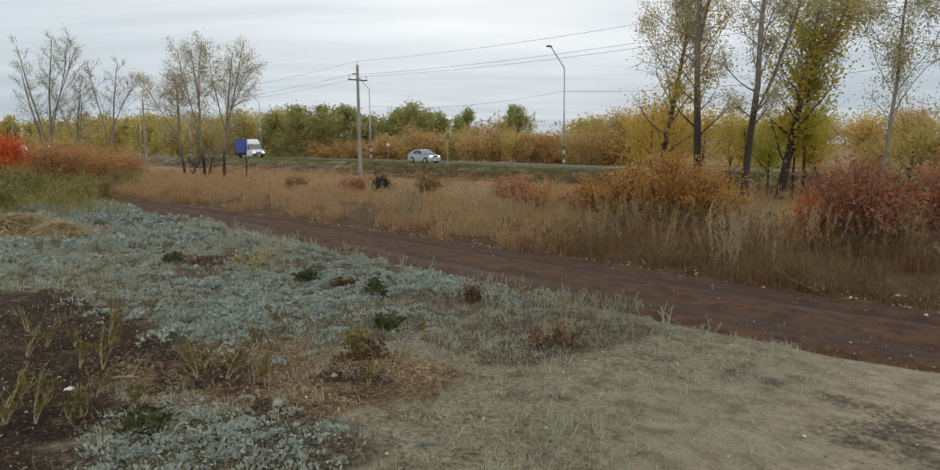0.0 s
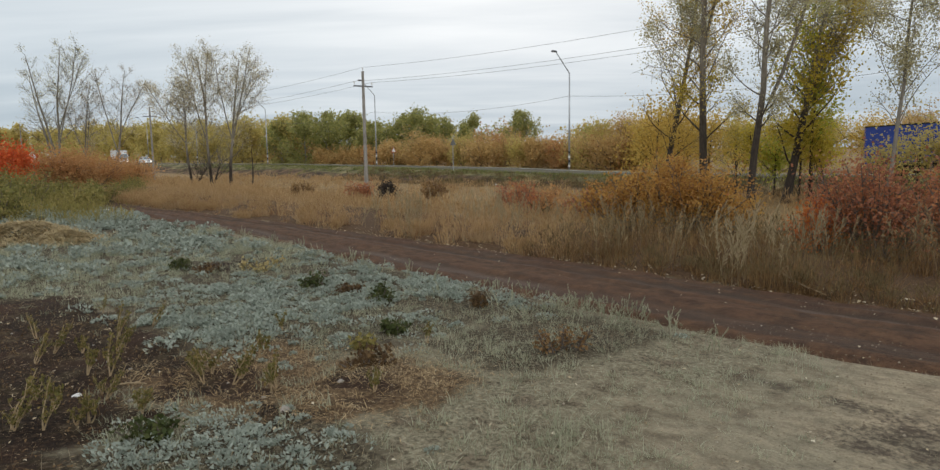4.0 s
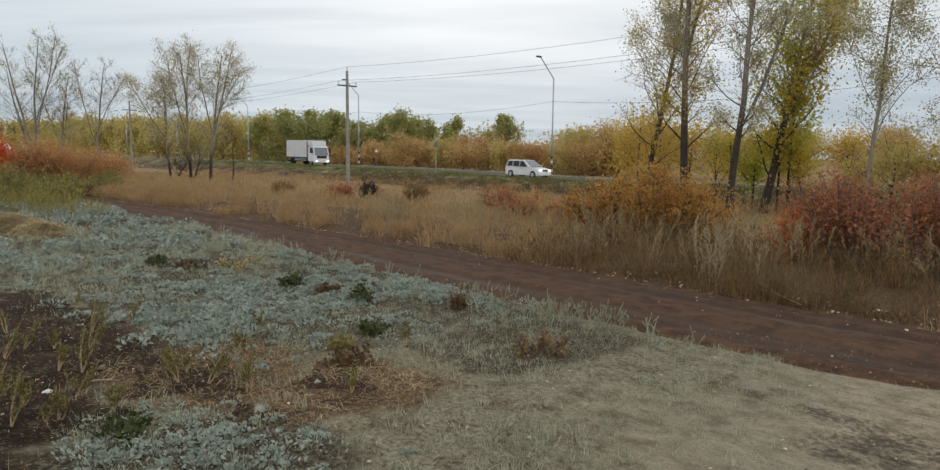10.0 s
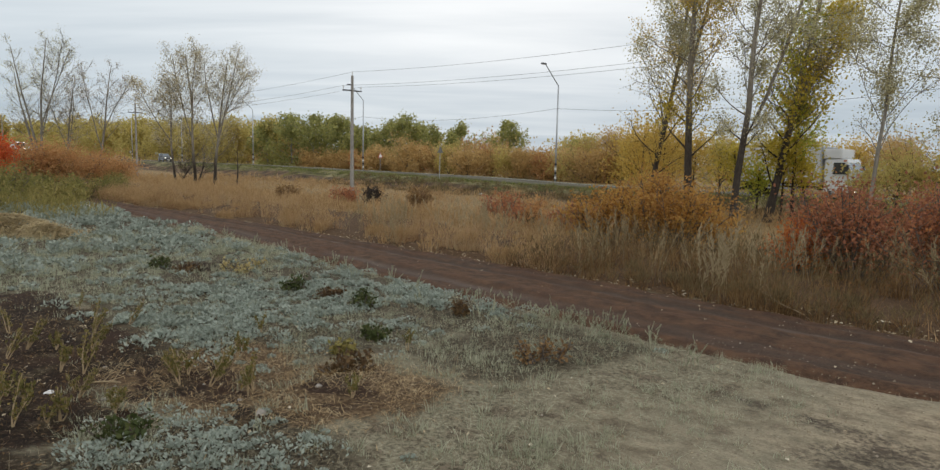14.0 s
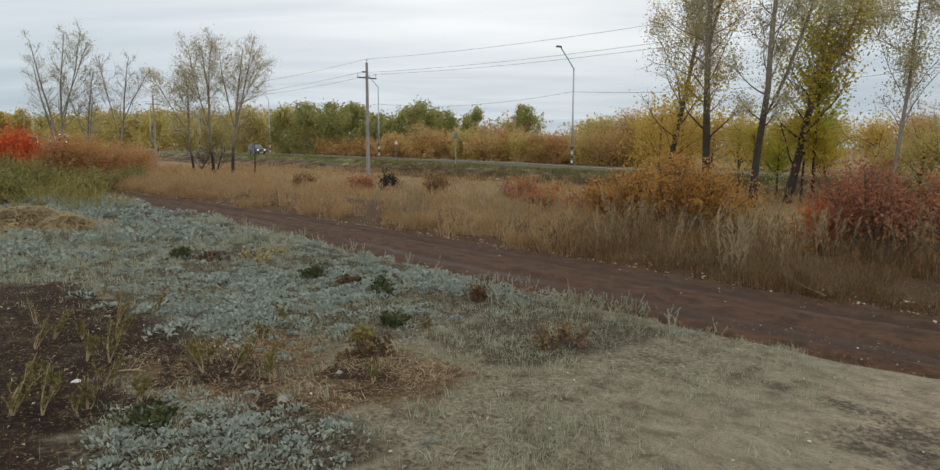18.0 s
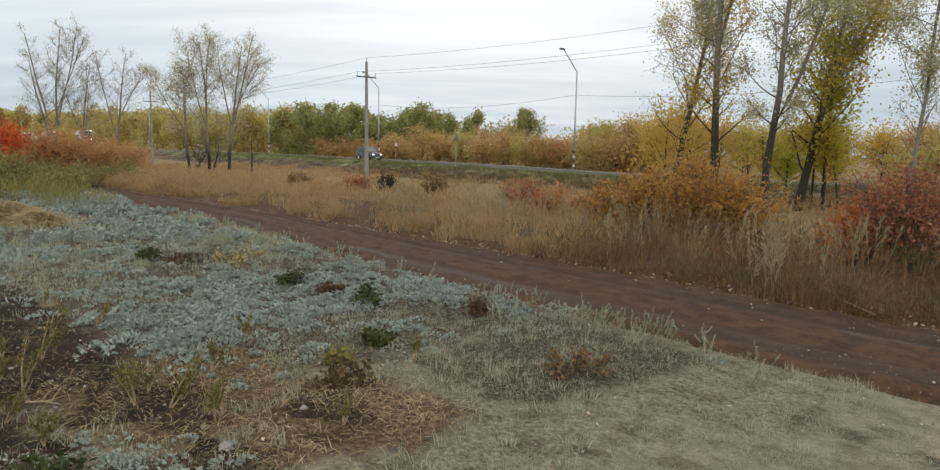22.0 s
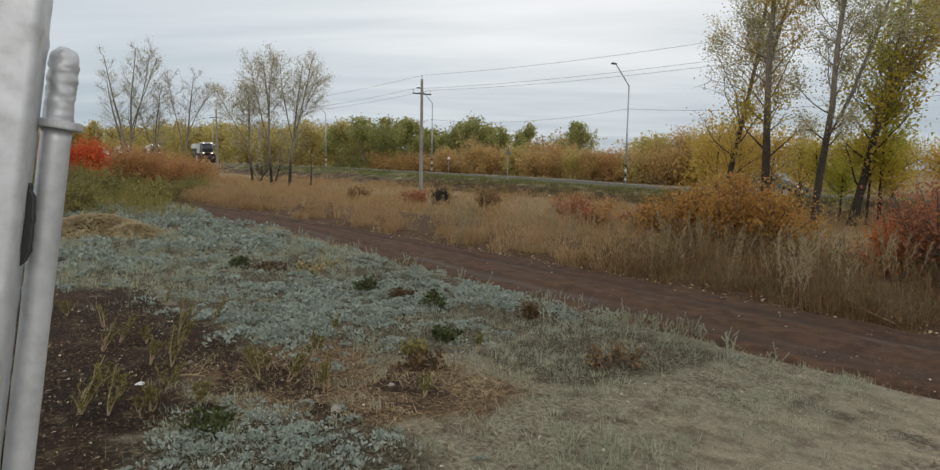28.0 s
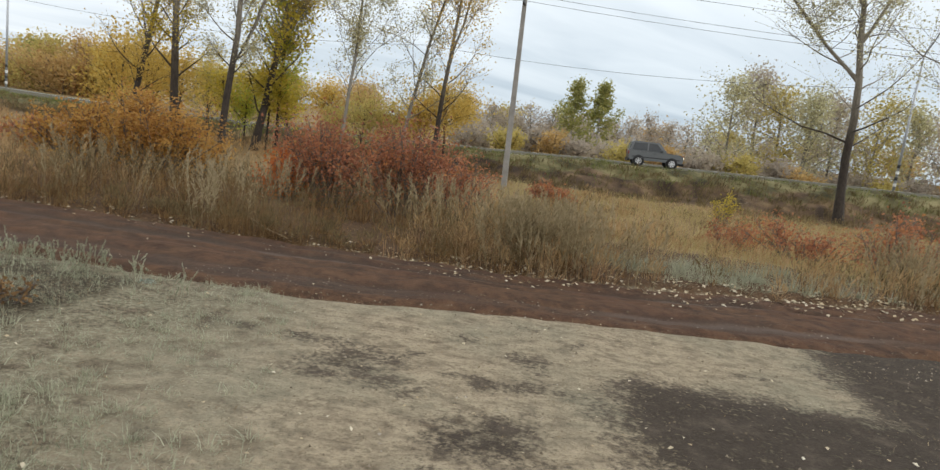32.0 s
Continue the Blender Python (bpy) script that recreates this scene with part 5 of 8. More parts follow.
def bed_litter():
    """Dead brown stems, curled leaves and pale scraps on the dug bed."""
    rng = np.random.default_rng(16)
    a, n = scatter(rng, 5200, -8.6, -3.5, -0.6, 1.8)
    bed = np.maximum(soil_mask(a, n), smooth(0.8, 0.55, n + 0.5 * (a + 3.8)))
    keep = rng.uniform(0, 1, len(a)) < bed * (0.2 + 0.8 * smooth(0.42, 0.6, fbm(a * 1.9, n * 1.9, 231, 3)))
    a, n = a[keep], n[keep]
    up = rng.uniform(0, 1, len(a)) < 0.4
    stems = blades(rng, a[up], n[up], rng.uniform(0.03, 0.17, up.sum()), rng.uniform(0.002, 0.0045, up.sum()), 1.0, 2)

    def scraps(a, n, lo, hi):
        m = len(a)
        c = np.concatenate([a[:, None] * AX + n[:, None] * NX, (ground_z(a, n) + 0.006)[:, None]], 1)
        az = rng.uniform(0, 6.283, m)
        u = np.stack([np.cos(az), np.sin(az), rng.normal(0, 0.25, m)], 1) * rng.uniform(lo, hi, m)[:, None]
        w = np.stack([-np.sin(az), np.cos(az), rng.normal(0, 0.3, m)], 1) * rng.uniform(lo, hi, m)[:, None] * 0.5
        lift = np.array([[0, 0, 1.0]]) * rng.uniform(0.002, 0.012, m)[:, None]
        V = np.stack([c - u, c + w + lift, c + u, c - w + lift], 1).reshape(-1, 3)
        k = np.arange(m)[:, None] * 4
        return V, np.concatenate([k + np.array([[0, 1, 3]]), k + np.array([[1, 2, 3]])])
    stuff("bed_litter", *joined([stems, scraps(a[~up], n[~up], 0.006, 0.022)]), SEARED, "dead brown stems and curled leaves on the dug bed", "litter")
    a, n = scatter(rng, 190, -8.2, -3.6, -0.3, 2.0)
    stuff("pale_scraps", *scraps(a, n, 0.006, 0.02), FALLEN, "pale dry leaf scraps on the dark soil", "litter")


tall_grass()
grey_grass()
bed_litter()
straw_litter()
dry_litter()
crumbs()
plume_grass()
field_grass()
turf()
wormwood()
fallen_leaves()

# ---- trees of the belt, by bearing and distance from the viewpoint ----
def foot(az, r, dz=0.0):
    v = bearing(az, r)
    return Matrix.Translation((v.x, v.y, float(ground_z(*an_of(v.x, v.y))) + dz))


ROW = "poplars beside the road"
tree("poplar_tree", foot(14.9, 31.5), "leaning dark-trunked poplar with thin yellowing crown", "tree", 201, 14, 0.14, BARK_DARK, LEAF_PALE, (0.16, 0), limbs=46, reach=0.2, base=0.16, twigs=9, per_twig=70, size=0.066, spread=0.2, bend=0.03, group=ROW, low_leaf=LEAF_GOLD, patchy=0.5)
tree("poplar_tree", foot(18.6, 31), "straight poplar with golden lower leaves", "tree", 202, 15, 0.19, BARK_DARK, LEAF_GOLD, (-0.09, 0), stems=((0, 0, 1.0), (0.32, 0, 0.45, 5)), limbs=36, reach=0.19, base=0.2, twigs=9, per_twig=46, size=0.07, spread=0.2, tropism=0.05, bend=0.02, group=ROW, low_leaf=LEAF_LEMON, patchy=0.6)
tree("poplar_tree", foot(22.0, 29.5), "dark poplar forked into two pale nearly bare stems", "tree", 203, 14, 0.16, BARK_DARK, LEAF_PALE, (0.0, 0), stems=((0, 0, 1.0), (0.62, 0, 0.8, 3)), limbs=30, reach=0.18, base=0.24, twigs=9, per_twig=70, size=0.066, spread=0.2, bare=0.2, tropism=0.4, bend=0.045, group=ROW, patchy=0.6)
tree("poplar_tree", foot(24.4, 34), "broad poplar with dense green and yellow crown", "tree", 204, 14.5, 0.2, BARK_DARK, LEAF_GREEN, (0.13, 0), stems=((0, 0, 1.0), (0.55, 0.1, 0.36, 4), (0.1, -0.2, 0.3, 3)), limbs=36, reach=0.19, base=0.10, twigs=9, per_twig=19, size=0.12, spread=0.3, bend=0.04, tropism=0.12, group=ROW, low_leaf=LEAF_LEMON, patchy=0.3, low_to=0.3)
tree("poplar_tree", foot(31.0, 29), "slender pale poplar with a few small leaves", "tree", 205, 14, 0.085, BARK_PALE, LEAF_PALE, (0.12, 0), limbs=36, reach=0.22, base=0.22, twigs=8, per_twig=84, size=0.066, spread=0.2, bare=0.1, bend=0.03, group=ROW, patchy=0.5)
tree("poplar_tree", foot(35.7, 30), "slender poplar with thin yellow leaves", "tree", 206, 13, 0.10, BARK_PALE, LEAF_PALE, (0.13, 0), limbs=34, reach=0.24, base=0.2, twigs=8, per_twig=34, size=0.07, spread=0.2, bare=0.1, group=ROW, patchy=0.5)
tree("poplar_tree", foot(38.6, 30), "poplar with yellow crown and spreading bare twigs", "tree", 207, 12, 0.13, BARK_DARK, LEAF_GOLD, (0.03, 0), stems=((0, 0, 1.0), (0.25, 0, 0.5, 5)), limbs=26, reach=0.26, base=0.18, twigs=8, per_twig=36, size=0.07, spread=0.2, bare=0.15, group=ROW, patchy=0.5)
tree("poplar_tree", foot(70.8, 37), "large pale-barked poplar with spreading sparse limbs", "tree", 208, 19, 0.225, BARK_BIG, LEAF_PALE, (-0.05, 0.14), stems=((0, 0, 1.0), (-0.26, 0.72, 0.44, 4), (-0.2, 0.5, 0.42, 6), (0.2, -0.6, 0.42, 5)), limbs=28, reach=0.3, base=0.18, rise=0.35, twigs=10, per_twig=58, size=0.08, spread=0.25, bare=0.05, tropism=0.06, bend=0.04, group=ROW, patchy=0.5)
tree("poplar_tree", foot(77.5, 25), "spreading poplar with sparse yellow leaves", "tree", 209, 12, 0.2, BARK_PALE, LEAF_PALE, (0, 0), limbs=22, reach=0.4, base=0.25, rise=0.6, twigs=8, per_twig=18, size=0.075, spread=0.2, bare=0.1, group=ROW)
THICKET = ((15.0, 36, 4.6, 4.6, LEAF_GOLD, 1.4), (16.8, 37, 4.8, 5.0, LEAF_GOLD, 1.3), (18.6, 36, 4.0, 3.4, LEAF_GOLD, 0.7), (22.2, 36, 3.8, 2.6, LEAF_LEMON, 0.5), (23.6, 36, 2.8, 2.8, LEAF_GREEN, 0.6), (25.3, 35, 4.6, 3.2, LEAF_LEMON, 1.3), (26.2, 35, 6.4, 3.0, LEAF_GREEN, 1.4), (27.2, 35, 3.2, 2.6, LEAF_LEMON, 0.6), (30.9, 36, 2.2, 3.2, LEAF_OLIVE, 0.5), (32.8, 37, 2.5, 4.4, LEAF_OLIVE, 0.8), (35.0, 37, 2.5, 4.0, LEAF_OLIVE, 1.1), (37.4, 36, 3.2, 3.6, LEAF_GOLD, 1.4), (39.6, 36, 4.4, 4.0, LEAF_GOLD, 1.5))


def thicket():
    """Young growth, thick with leaves, that fills the row between the trunks."""
    for i, (az, r, h, w, leaf, dense) in enumerate(THICKET):
        far_tree("young_poplar", az, r, h, w * 1.1, leaf, 2300 + i, "young poplar thick with yellow leaves", BARK_DARK, dense, "young poplars beside the road", 0.5 if 16 < az < 32 else 0.26, leaf_size=0.85, limb_r=0.016)


LEFT = "bare trees at the field's end"
tree("field_tree", foot(-31.2, 74), "many-stemmed tree nearly bare of leaves", "tree", 211, 12.5, 0.14, BARK_PALE, LEAF_PALE, (0, 0), stems=((0.0, 0, 1.0), (-0.42, 0, 0.85), (-0.2, 0, 0.95), (0.25, 0, 0.75, 3), (0.42, 0, 0.6, 4)), limbs=16, reach=0.28, rise=0.8, twigs=13, per_twig=8, size=0.08, spread=0.2, bare=0.3, base=0.25, group=LEFT)
tree("field_tree", foot(-29.5, 76), "small grey tree with thin bare twigs", "tree", 212, 9.5, 0.11, BARK_PALE, LEAF_HAZE, (0, 0), stems=((-0.08, 0, 1.0), (0.3, 0, 0.7, 3), (-0.35, 0, 0.6, 3)), limbs=16, reach=0.28, rise=0.8, twigs=13, per_twig=8, size=0.08, spread=0.2, bare=0.3, base=0.2, group=LEFT)
tree("field_tree", foot(-27.8, 78), "forked grey tree with a leafless leader", "tree", 213, 11.5, 0.14, BARK_PALE, LEAF_HAZE, (0, 0), stems=((0.12, 0, 1.0), (-0.3, 0, 0.72, 3), (0.5, 0, 0.45, 5)), limbs=15, reach=0.28, rise=0.8, twigs=13, per_twig=8, size=0.08, spread=0.2, bare=0.35, base=0.3, group=LEFT)
tree("field_tree", foot(-22.5, 63), "leaning dark-stemmed tree with pale yellow crown", "tree", 214, 8.6, 0.12, BARK_FIELD, LEAF_FIELD, (-0.2, 0), stems=((0, 0, 1.0), (-0.5, 0, 0.62, 5), (0.25, 0, 0.6, 5), (0.75, 0, 0.25)), limbs=18, reach=0.3, rise=0.75, twigs=12, per_twig=12, size=0.085, spread=0.24, bare=0.05, base=0.3, group=LEFT)
tree("field_tree", foot(-21.1, 63), "upright tree with airy pale yellow crown", "tree", 215, 11.2, 0.14, BARK_FIELD, LEAF_FIELD, (-0.06, 0), stems=((0, 0, 1.0), (-0.22, 0, 0.66, 4), (0.2, 0, 0.6, 5), (0.4, 0, 0.25)), limbs=18, reach=0.3, rise=0.75, twigs=12, per_twig=12, size=0.085, spread=0.24, bare=0.1, base=0.2, group=LEFT)
tree("field_tree", foot(-19.7, 63), "upright forked tree with rounded airy crown", "tree", 216, 11.4, 0.15, BARK_FIELD, LEAF_FIELD, (0.0, 0), stems=((-0.03, 0, 1.0), (-0.25, 0, 0.62, 4), (0.3, 0, 0.68, 4), (0.5, 0, 0.5, 5)), limbs=18, reach=0.3, rise=0.75, twigs=12, per_twig=11, size=0.085, spread=0.24, bare=0.05, base=0.2, group=LEFT)
tree("field_tree", foot(-18.1, 62), "short dead stub with a few twigs", "tree", 217, 3.6, 0.09, BARK_DARK, LEAF_HAZE, (0.12, 0), limbs=6, reach=0.35, twigs=3, per_twig=3, size=0.12, base=0.4, bare=0.6, group=LEFT)
tree("sapling_tree", foot(20.7, 30), "short dark sapling stump with yellow sprouts", "tree", 218, 2.6, 0.10, BARK_DARK, LEAF_GOLD, limbs=8, reach=0.4, twigs=3, per_twig=12, size=0.08, base=0.5)

# ---- bushes ----
bush("orange_bush", foot(16.9, 13.6), "rounded bush with orange and brown autumn leaves", 301, 3.0, 1.75, LEAF_ORANGE, 46, 300, 0.047, 0.09, lobes=8)
bush("orange_bush", foot(12.6, 14.2), "rounded bush with orange and brown autumn leaves", 302, 2.1, 1.45, LEAF_ORANGE, 22, 170, 0.056, 0.09)
bush("orange_bush", foot(20.2, 14.6), "low bush with thin ochre leaves", 310, 1.5, 1.05, LEAF_ORANGE, 16, 120, 0.05, 0.09)
bush("red_bush", foot(31.0, 11.8), "wide bush with crimson and dull red leaves", 303, 3.0, 1.6, LEAF_RED, 46, 170, 0.044, 0.16, lobes=7)
bush("red_bush", foot(36.8, 11.7), "wide bush with crimson and dull red leaves", 304, 2.9, 1.75, LEAF_RED, 48, 170, 0.044, 0.16, lobes=7)
bush("red_bush", foot(41.0, 12.4), "wide bush with crimson and dull red leaves", 311, 1.8, 1.25, LEAF_RED, 24, 120, 0.044, 0.10)
bush("red_bush", foot(27.0, 12.2), "low bush with scarlet and orange leaves", 305, 1.5, 1.0, LEAF_EMBER, 20, 140, 0.05, 0.09)
bush("red_bush", foot(69, 17.0), "dull red bush at the field's edge", 306, 3.2, 1.0, LEAF_RED, 26, 110, 0.05)
bush("red_bush", foot(75, 14.5), "dull red bush at the field's edge", 307, 2.8, 1.3, LEAF_RED, 24, 110, 0.05)
bush("red_bush", foot(63.5, 18.5), "dull red bush at the field's edge", 308, 2.4, 0.8, LEAF_RED, 18, 90, 0.05)
bush("scarlet_bush", foot(-34.4, 42), "scarlet autumn bush at the edge of the field", 309, 2.8, 2.3, LEAF_SCARLET, 40, 280, 0.10, 0.34)
for i, (az, r, w, h) in enumerate(((-31.6, 44, 4.5, 1.9), (-29.4, 45, 4.2, 1.6), (-36.6, 46, 5, 2.6), (-27.2, 48, 3.6, 1.3), (-39.5, 46, 5, 2.8))):
    bush("rusty_bush", foot(az, r), "rusty orange bush at the edge of the field", 320 + i, w, h, LEAF_RUST, 36, 240, 0.09, 0.42, group="rusty bushes")
for i, (az, r, w, h) in enumerate(((-3.4, 27, 1.6, 1.3), (-9.3, 29, 1.6, 1.0), (3.9, 20, 1.7, 1.1), (6.5, 20, 1.4, 1.0), (-14, 33, 1.6, 0.8), (9.5, 19, 1.5, 1.0), (49.0, 26, 2.2, 0.8))):
    bush("field_shrub", foot(az, r), "small brownish red shrub among dry grass", 340 + i, w, h, (DRYBROWN, LEAF_RED, LEAF_RED, LEAF_RUST)[i % 4], 18, 110, 0.07, 0.1, group="field shrubs")

bush("lemon_shrub", foot(62.8, 27), "thin lemon yellow shrub standing in the meadow", 350, 1.0, 1.45, LEAF_LEMON, 12, 60, 0.06, 0.07, lobes=3)
for i, (az, r, w, h) in enumerate(((-33.5, 24, 2.6, 1.15), (-31.0, 27, 2.4, 1.0), (-34.5, 30, 3.0, 1.5), (-28.8, 29, 2.2, 0.85), (-35.5, 21, 2.0, 0.9), (-30.3, 23, 1.8, 0.7), (-26.8, 31, 2.0, 0.7), (-38, 25, 3, 1.3))):
    bush("weed_clump", foot(az, r), "thick green and ochre weed clump behind the straw heap", 360 + i, w, h, (WEED_MASS, WEED_MASS, GRASS_WEED)[i % 3], 22, 150, 0.06, 0.13, category="weeds", group="weed clumps")

# ---- woods beyond the road ----
def far_tree(name, az, r, h, w, leaf, seed, label, bark=BARK_BIRCH, dense=1.0, group="woods beyond the road", low=0.05, point=0.0, leaf_size=1.0, limb_r=0.05):
    rng = np.random.default_rng(seed)
    v = bearing(az, r)
    a, n = an_of(v.x, v.y)
    ob = thing(name, Matrix.Translation((v.x, v.y, float(ground_z(a, n)))), label, "tree", group)
    wood = []
    P, R = limb(rng, (0, 0, -0.3), (rng.normal(0, 0.04), rng.normal(0, 0.04), 1), h * 0.95, 0.016 * h, 0.03, 0.03, 0.4, 8)
    wood.append(tube(P, R, 5))
    pts = []
    for q in range(34 if point else 24):
        f = rng.uniform(low, 0.96)
        i = min(int(f * 7), 6)
        az_ = q * 2.4
        ln = w * 0.55 * (1.15 - 0.75 * abs(f - 0.35)) * (1 if f < 0.6 else (1.35 - f)) * rng.uniform(0.6, 1.2) * (1 - point * max(0, f - 0.15))
        B, BR = limb(rng, P[i] + (P[i + 1] - P[i]) * (f * 7 - i), (math.cos(az_), math.sin(az_), rng.uniform(0.1, 0.7) if point else rng.uniform(0.4, 1.1)), ln, limb_r, limb_r * 0.3, 0.15, 0.2, 5)
        wood.append(tube(B, BR, 3))
        pts.append(along(B, int((62 if point else 82) * dense), rng, 0.2))
    raw("trunk", *wood[0], bark, ob, smooth_=True)
    tagged(raw("branchwork", *joined(wood[1:]), bark, ob), kind="stuff")
    LV, LF = leaves(rng, np.concatenate(pts), 0.0036 * r * 0.86 * leaf_size, (0.035 if point else 0.07) * w + 0.12, simple=True)
    raw("crown", LV, LF, leaf, ob)
    return ob


def woods():
    rng = np.random.default_rng(77)
    # green birches behind the near pole, with sky between their tops
    for az, r, h, w in ((-15.7, 138, 8.6, 6), (-13.8, 132, 9.6, 6.5), (-12.1, 128, 9.8, 6.0), (-10.9, 134, 9.6, 6.5), (-9.8, 130, 9.9, 6.0), (-8.6, 138, 8.4, 6.0), (-7.2, 134, 8.0, 6.0), (-5.7, 130, 9.0, 5.5), (-4.7, 126, 9.7, 6.5), (-3.7, 132, 8.8, 5.0)):
        far_tree("birch_tree", az, r, h * 1.06, w * 1.75, LEAF_WOOD, int(1000 + az * 10), "tall green birch in the wood beyond the road", dense=1.9, point=0.15, leaf_size=0.75)
    for az, r, h, w in ((-2.3, 125, 8.6, 4.6), (-0.9, 122, 7.2, 4.0), (-0.2, 126, 8.8, 4.8), (3.3, 122, 9.2, 4.6), (4.4, 120, 9.0, 4.6), (9.3, 118, 6.0, 3.6)):
        far_tree("birch_tree", az, r, h * 1.06, w * 1.75, LEAF_WOOD, int(1400 + az * 10), "slim birch with thinning green leaves", dense=1.3, point=0.3, leaf_size=0.7)
    # olive and yellow wood to the far end of the road
    for i in range(26):
        az = -37 + i * 0.9 + rng.uniform(-0.3, 0.3)
        d = math.sin(radians(az)) * NX[0] + math.cos(radians(az)) * NX[1]
        r0 = 215 - (i * 3) + rng.uniform(-12, 12)
        r = max(r0, min(470, 60 / max(d, 0.05)))
        far_tree("maple_tree", az, r, rng.uniform(7.2, 9.6) * r / r0, 10 * min(1.6, r / r0), LEAF_OLIVE, 1500 + i, "olive yellow tree at the far end of the road", BARK_PALE, 1.4, leaf_size=0.72)
    # amber scrub along the far verge
    for i in range(30):
        az = -15.5 + i * 1.02 + rng.uniform(-0.3, 0.3)
        d = math.sin(radians(az)) * NX[0] + math.cos(radians(az)) * NX[1]
        r = (61 + rng.uniform(0, 6)) / d
        far_tree("scrub_tree", az, r, (2.25 + (0.02 * (i - 12)) + rng.uniform(-1.3, 0.9)) * r / 85, rng.uniform(4.5, 8.5), (LEAF_AMBER, LEAF_AMBER, LEAF_RUST, LEAF_AMBER, LEAF_OLIVE)[i % 5], 1600 + i, "amber scrub willow along the far road verge", TWIG, 1.8, "scrub along the far verge", 0.05, leaf_size=0.65)
    for az, r, h, w, lf in ((10.6, 84, 6.3, 7, LEAF_OLIVE), (12.4, 80, 7.0, 8, LEAF_AMBER), (14.0, 76, 6.6, 7, LEAF_GOLD), (17.2, 76, 6.4, 8, LEAF_GOLD), (20.8, 72, 5.5, 7, LEAF_OLIVE), (23.5, 72, 5.0, 7, LEAF_OLIVE), (26.5, 70, 5.5, 7, LEAF_OLIVE), (30, 70, 5.2, 7, LEAF_GOLD), (33, 68, 5.0, 7, LEAF_AMBER), (40.5, 66, 6.2, 5, LEAF_GOLD)):
        far_tree("maple_tree", az, r, h * 0.8, w, lf, int(1700 + az * 10), "golden tree behind the road", BARK_DARK, 2.6, low=0.06, leaf_size=0.62)
    # towards the open end of the road
    for az, r, h, w, lf, dn in ((50.0, 88, 11.6, 8.2, LEAF_WOOD, 1.3), (52.1, 89, 11.8, 7.6, LEAF_WOOD, 1.2)):
        far_tree("birch_tree", az, r, h * 0.88, w, lf, int(1800 + az * 10), "weeping green birch beyond the road", dense=dn * 1.8, point=0.9, low=0.0, leaf_size=0.75)
    for i, az in enumerate((41.6, 43.3, 45, 46.6, 48.2, 53, 54.4, 56, 57.6, 59.2, 60.6)):
        far_tree("bare_tree", az, rng.uniform(92, 105), rng.uniform(5.0, 7.0), 5, (LEAF_HAZE, LEAF_SMOKE, LEAF_HAZE)[i % 3], 1850 + i, "grey bare tree in the distance", BARK_PALE, 0.5, leaf_size=0.65)
    for i, (az, h) in enumerate(((62.2, 9.0), (64, 10.2), (65.8, 9.6), (67.6, 8.5), (69.5, 8.0), (72, 8.5), (74.5, 8.0), (77, 8.5), (80, 8))):
        far_tree("maple_tree", az, 72 + rng.uniform(-4, 4), h * 1.12, 7.5, (LEAF_PALE, LEAF_HAZE, LEAF_OLIVE)[i % 3], 1900 + i, "thin yellow-green tree beyond the road", BARK_PALE, 2.1, leaf_size=0.75)
    # thin grey scrub that closes the view down to the road
    for i in range(24):
        az = 40.5 + i * 1.08 + rng.uniform(-0.4, 0.4)
        far_tree("bare_tree", az, rng.uniform(98, 116), rng.uniform(2.6, 5.6), 5.5, (LEAF_SMOKE, LEAF_SMOKE, LEAF_HAZE)[i % 3], 1950 + i, "thin grey brown bare tree in the distance", BARK_PALE, 0.55, low=0.0, leaf_size=0.65)
    for i in range(24):
        az = 41.0 + i * 1.9 + rng.uniform(-0.5, 0.5)
        d = math.sin(radians(az)) * NX[0] + math.cos(radians(az)) * NX[1]
        far_tree("scrub_tree", az, (60 + rng.uniform(0, 5)) / d, rng.uniform(0.9, 2.4), 4.0, (LEAF_SMOKE, LEAF_HAZE, LEAF_OLIVE, LEAF_SMOKE, LEAF_AMBER)[i % 5], 2100 + i, "low scrub along the far road verge", TWIG, 1.0, "scrub along the far verge", 0.0)
    for i in range(22):
        az = -44 + i * 5.9
        if 10 < 330 * (math.sin(radians(az)) * NX[0] + math.cos(radians(az)) * NX[1]) < 75:
            continue
        far_tree("wood_tree", az, 330 + rng.uniform(-30, 30), rng.uniform(9, 12), 22, (LEAF_OLIVE, LEAF_HAZE, LEAF_AMBER)[i % 3], 2000 + i, "distant wood along the horizon", BARK_DARK, 0.55, "distant wood")


woods()
thicket()

# ---- poles, lamps, wires ----
def cable(name, p, q, sag, r, label, group="overhead cables"):
    p, q = np.array(p), np.array(q)
    t = np.linspace(0, 1, 15)[:, None]
    P = p * (1 - t) + q * t
    P[:, 2] -= (4 * sag * t * (1 - t))[:, 0]
    V, F = tube(P, np.full(15, r), 4)
    return tagged(raw(name, V, F, WIRE), label, "cable", group)


def prism(bm, x0, y0, x1, y1, z0, z1, taper=1.0):
    r = bmesh.ops.create_cube(bm, size=1)["verts"]
    cx, cy = (x0 + x1) / 2, (y0 + y1) / 2
    for v in r:
        k = taper if v.co.z > 0 else 1
        v.co = Vector((cx + v.co.x * (x1 - x0) * k, cy + v.co.y * (y1 - y0) * k, z0 + (v.co.z + 0.5) * (z1 - z0)))
    return r


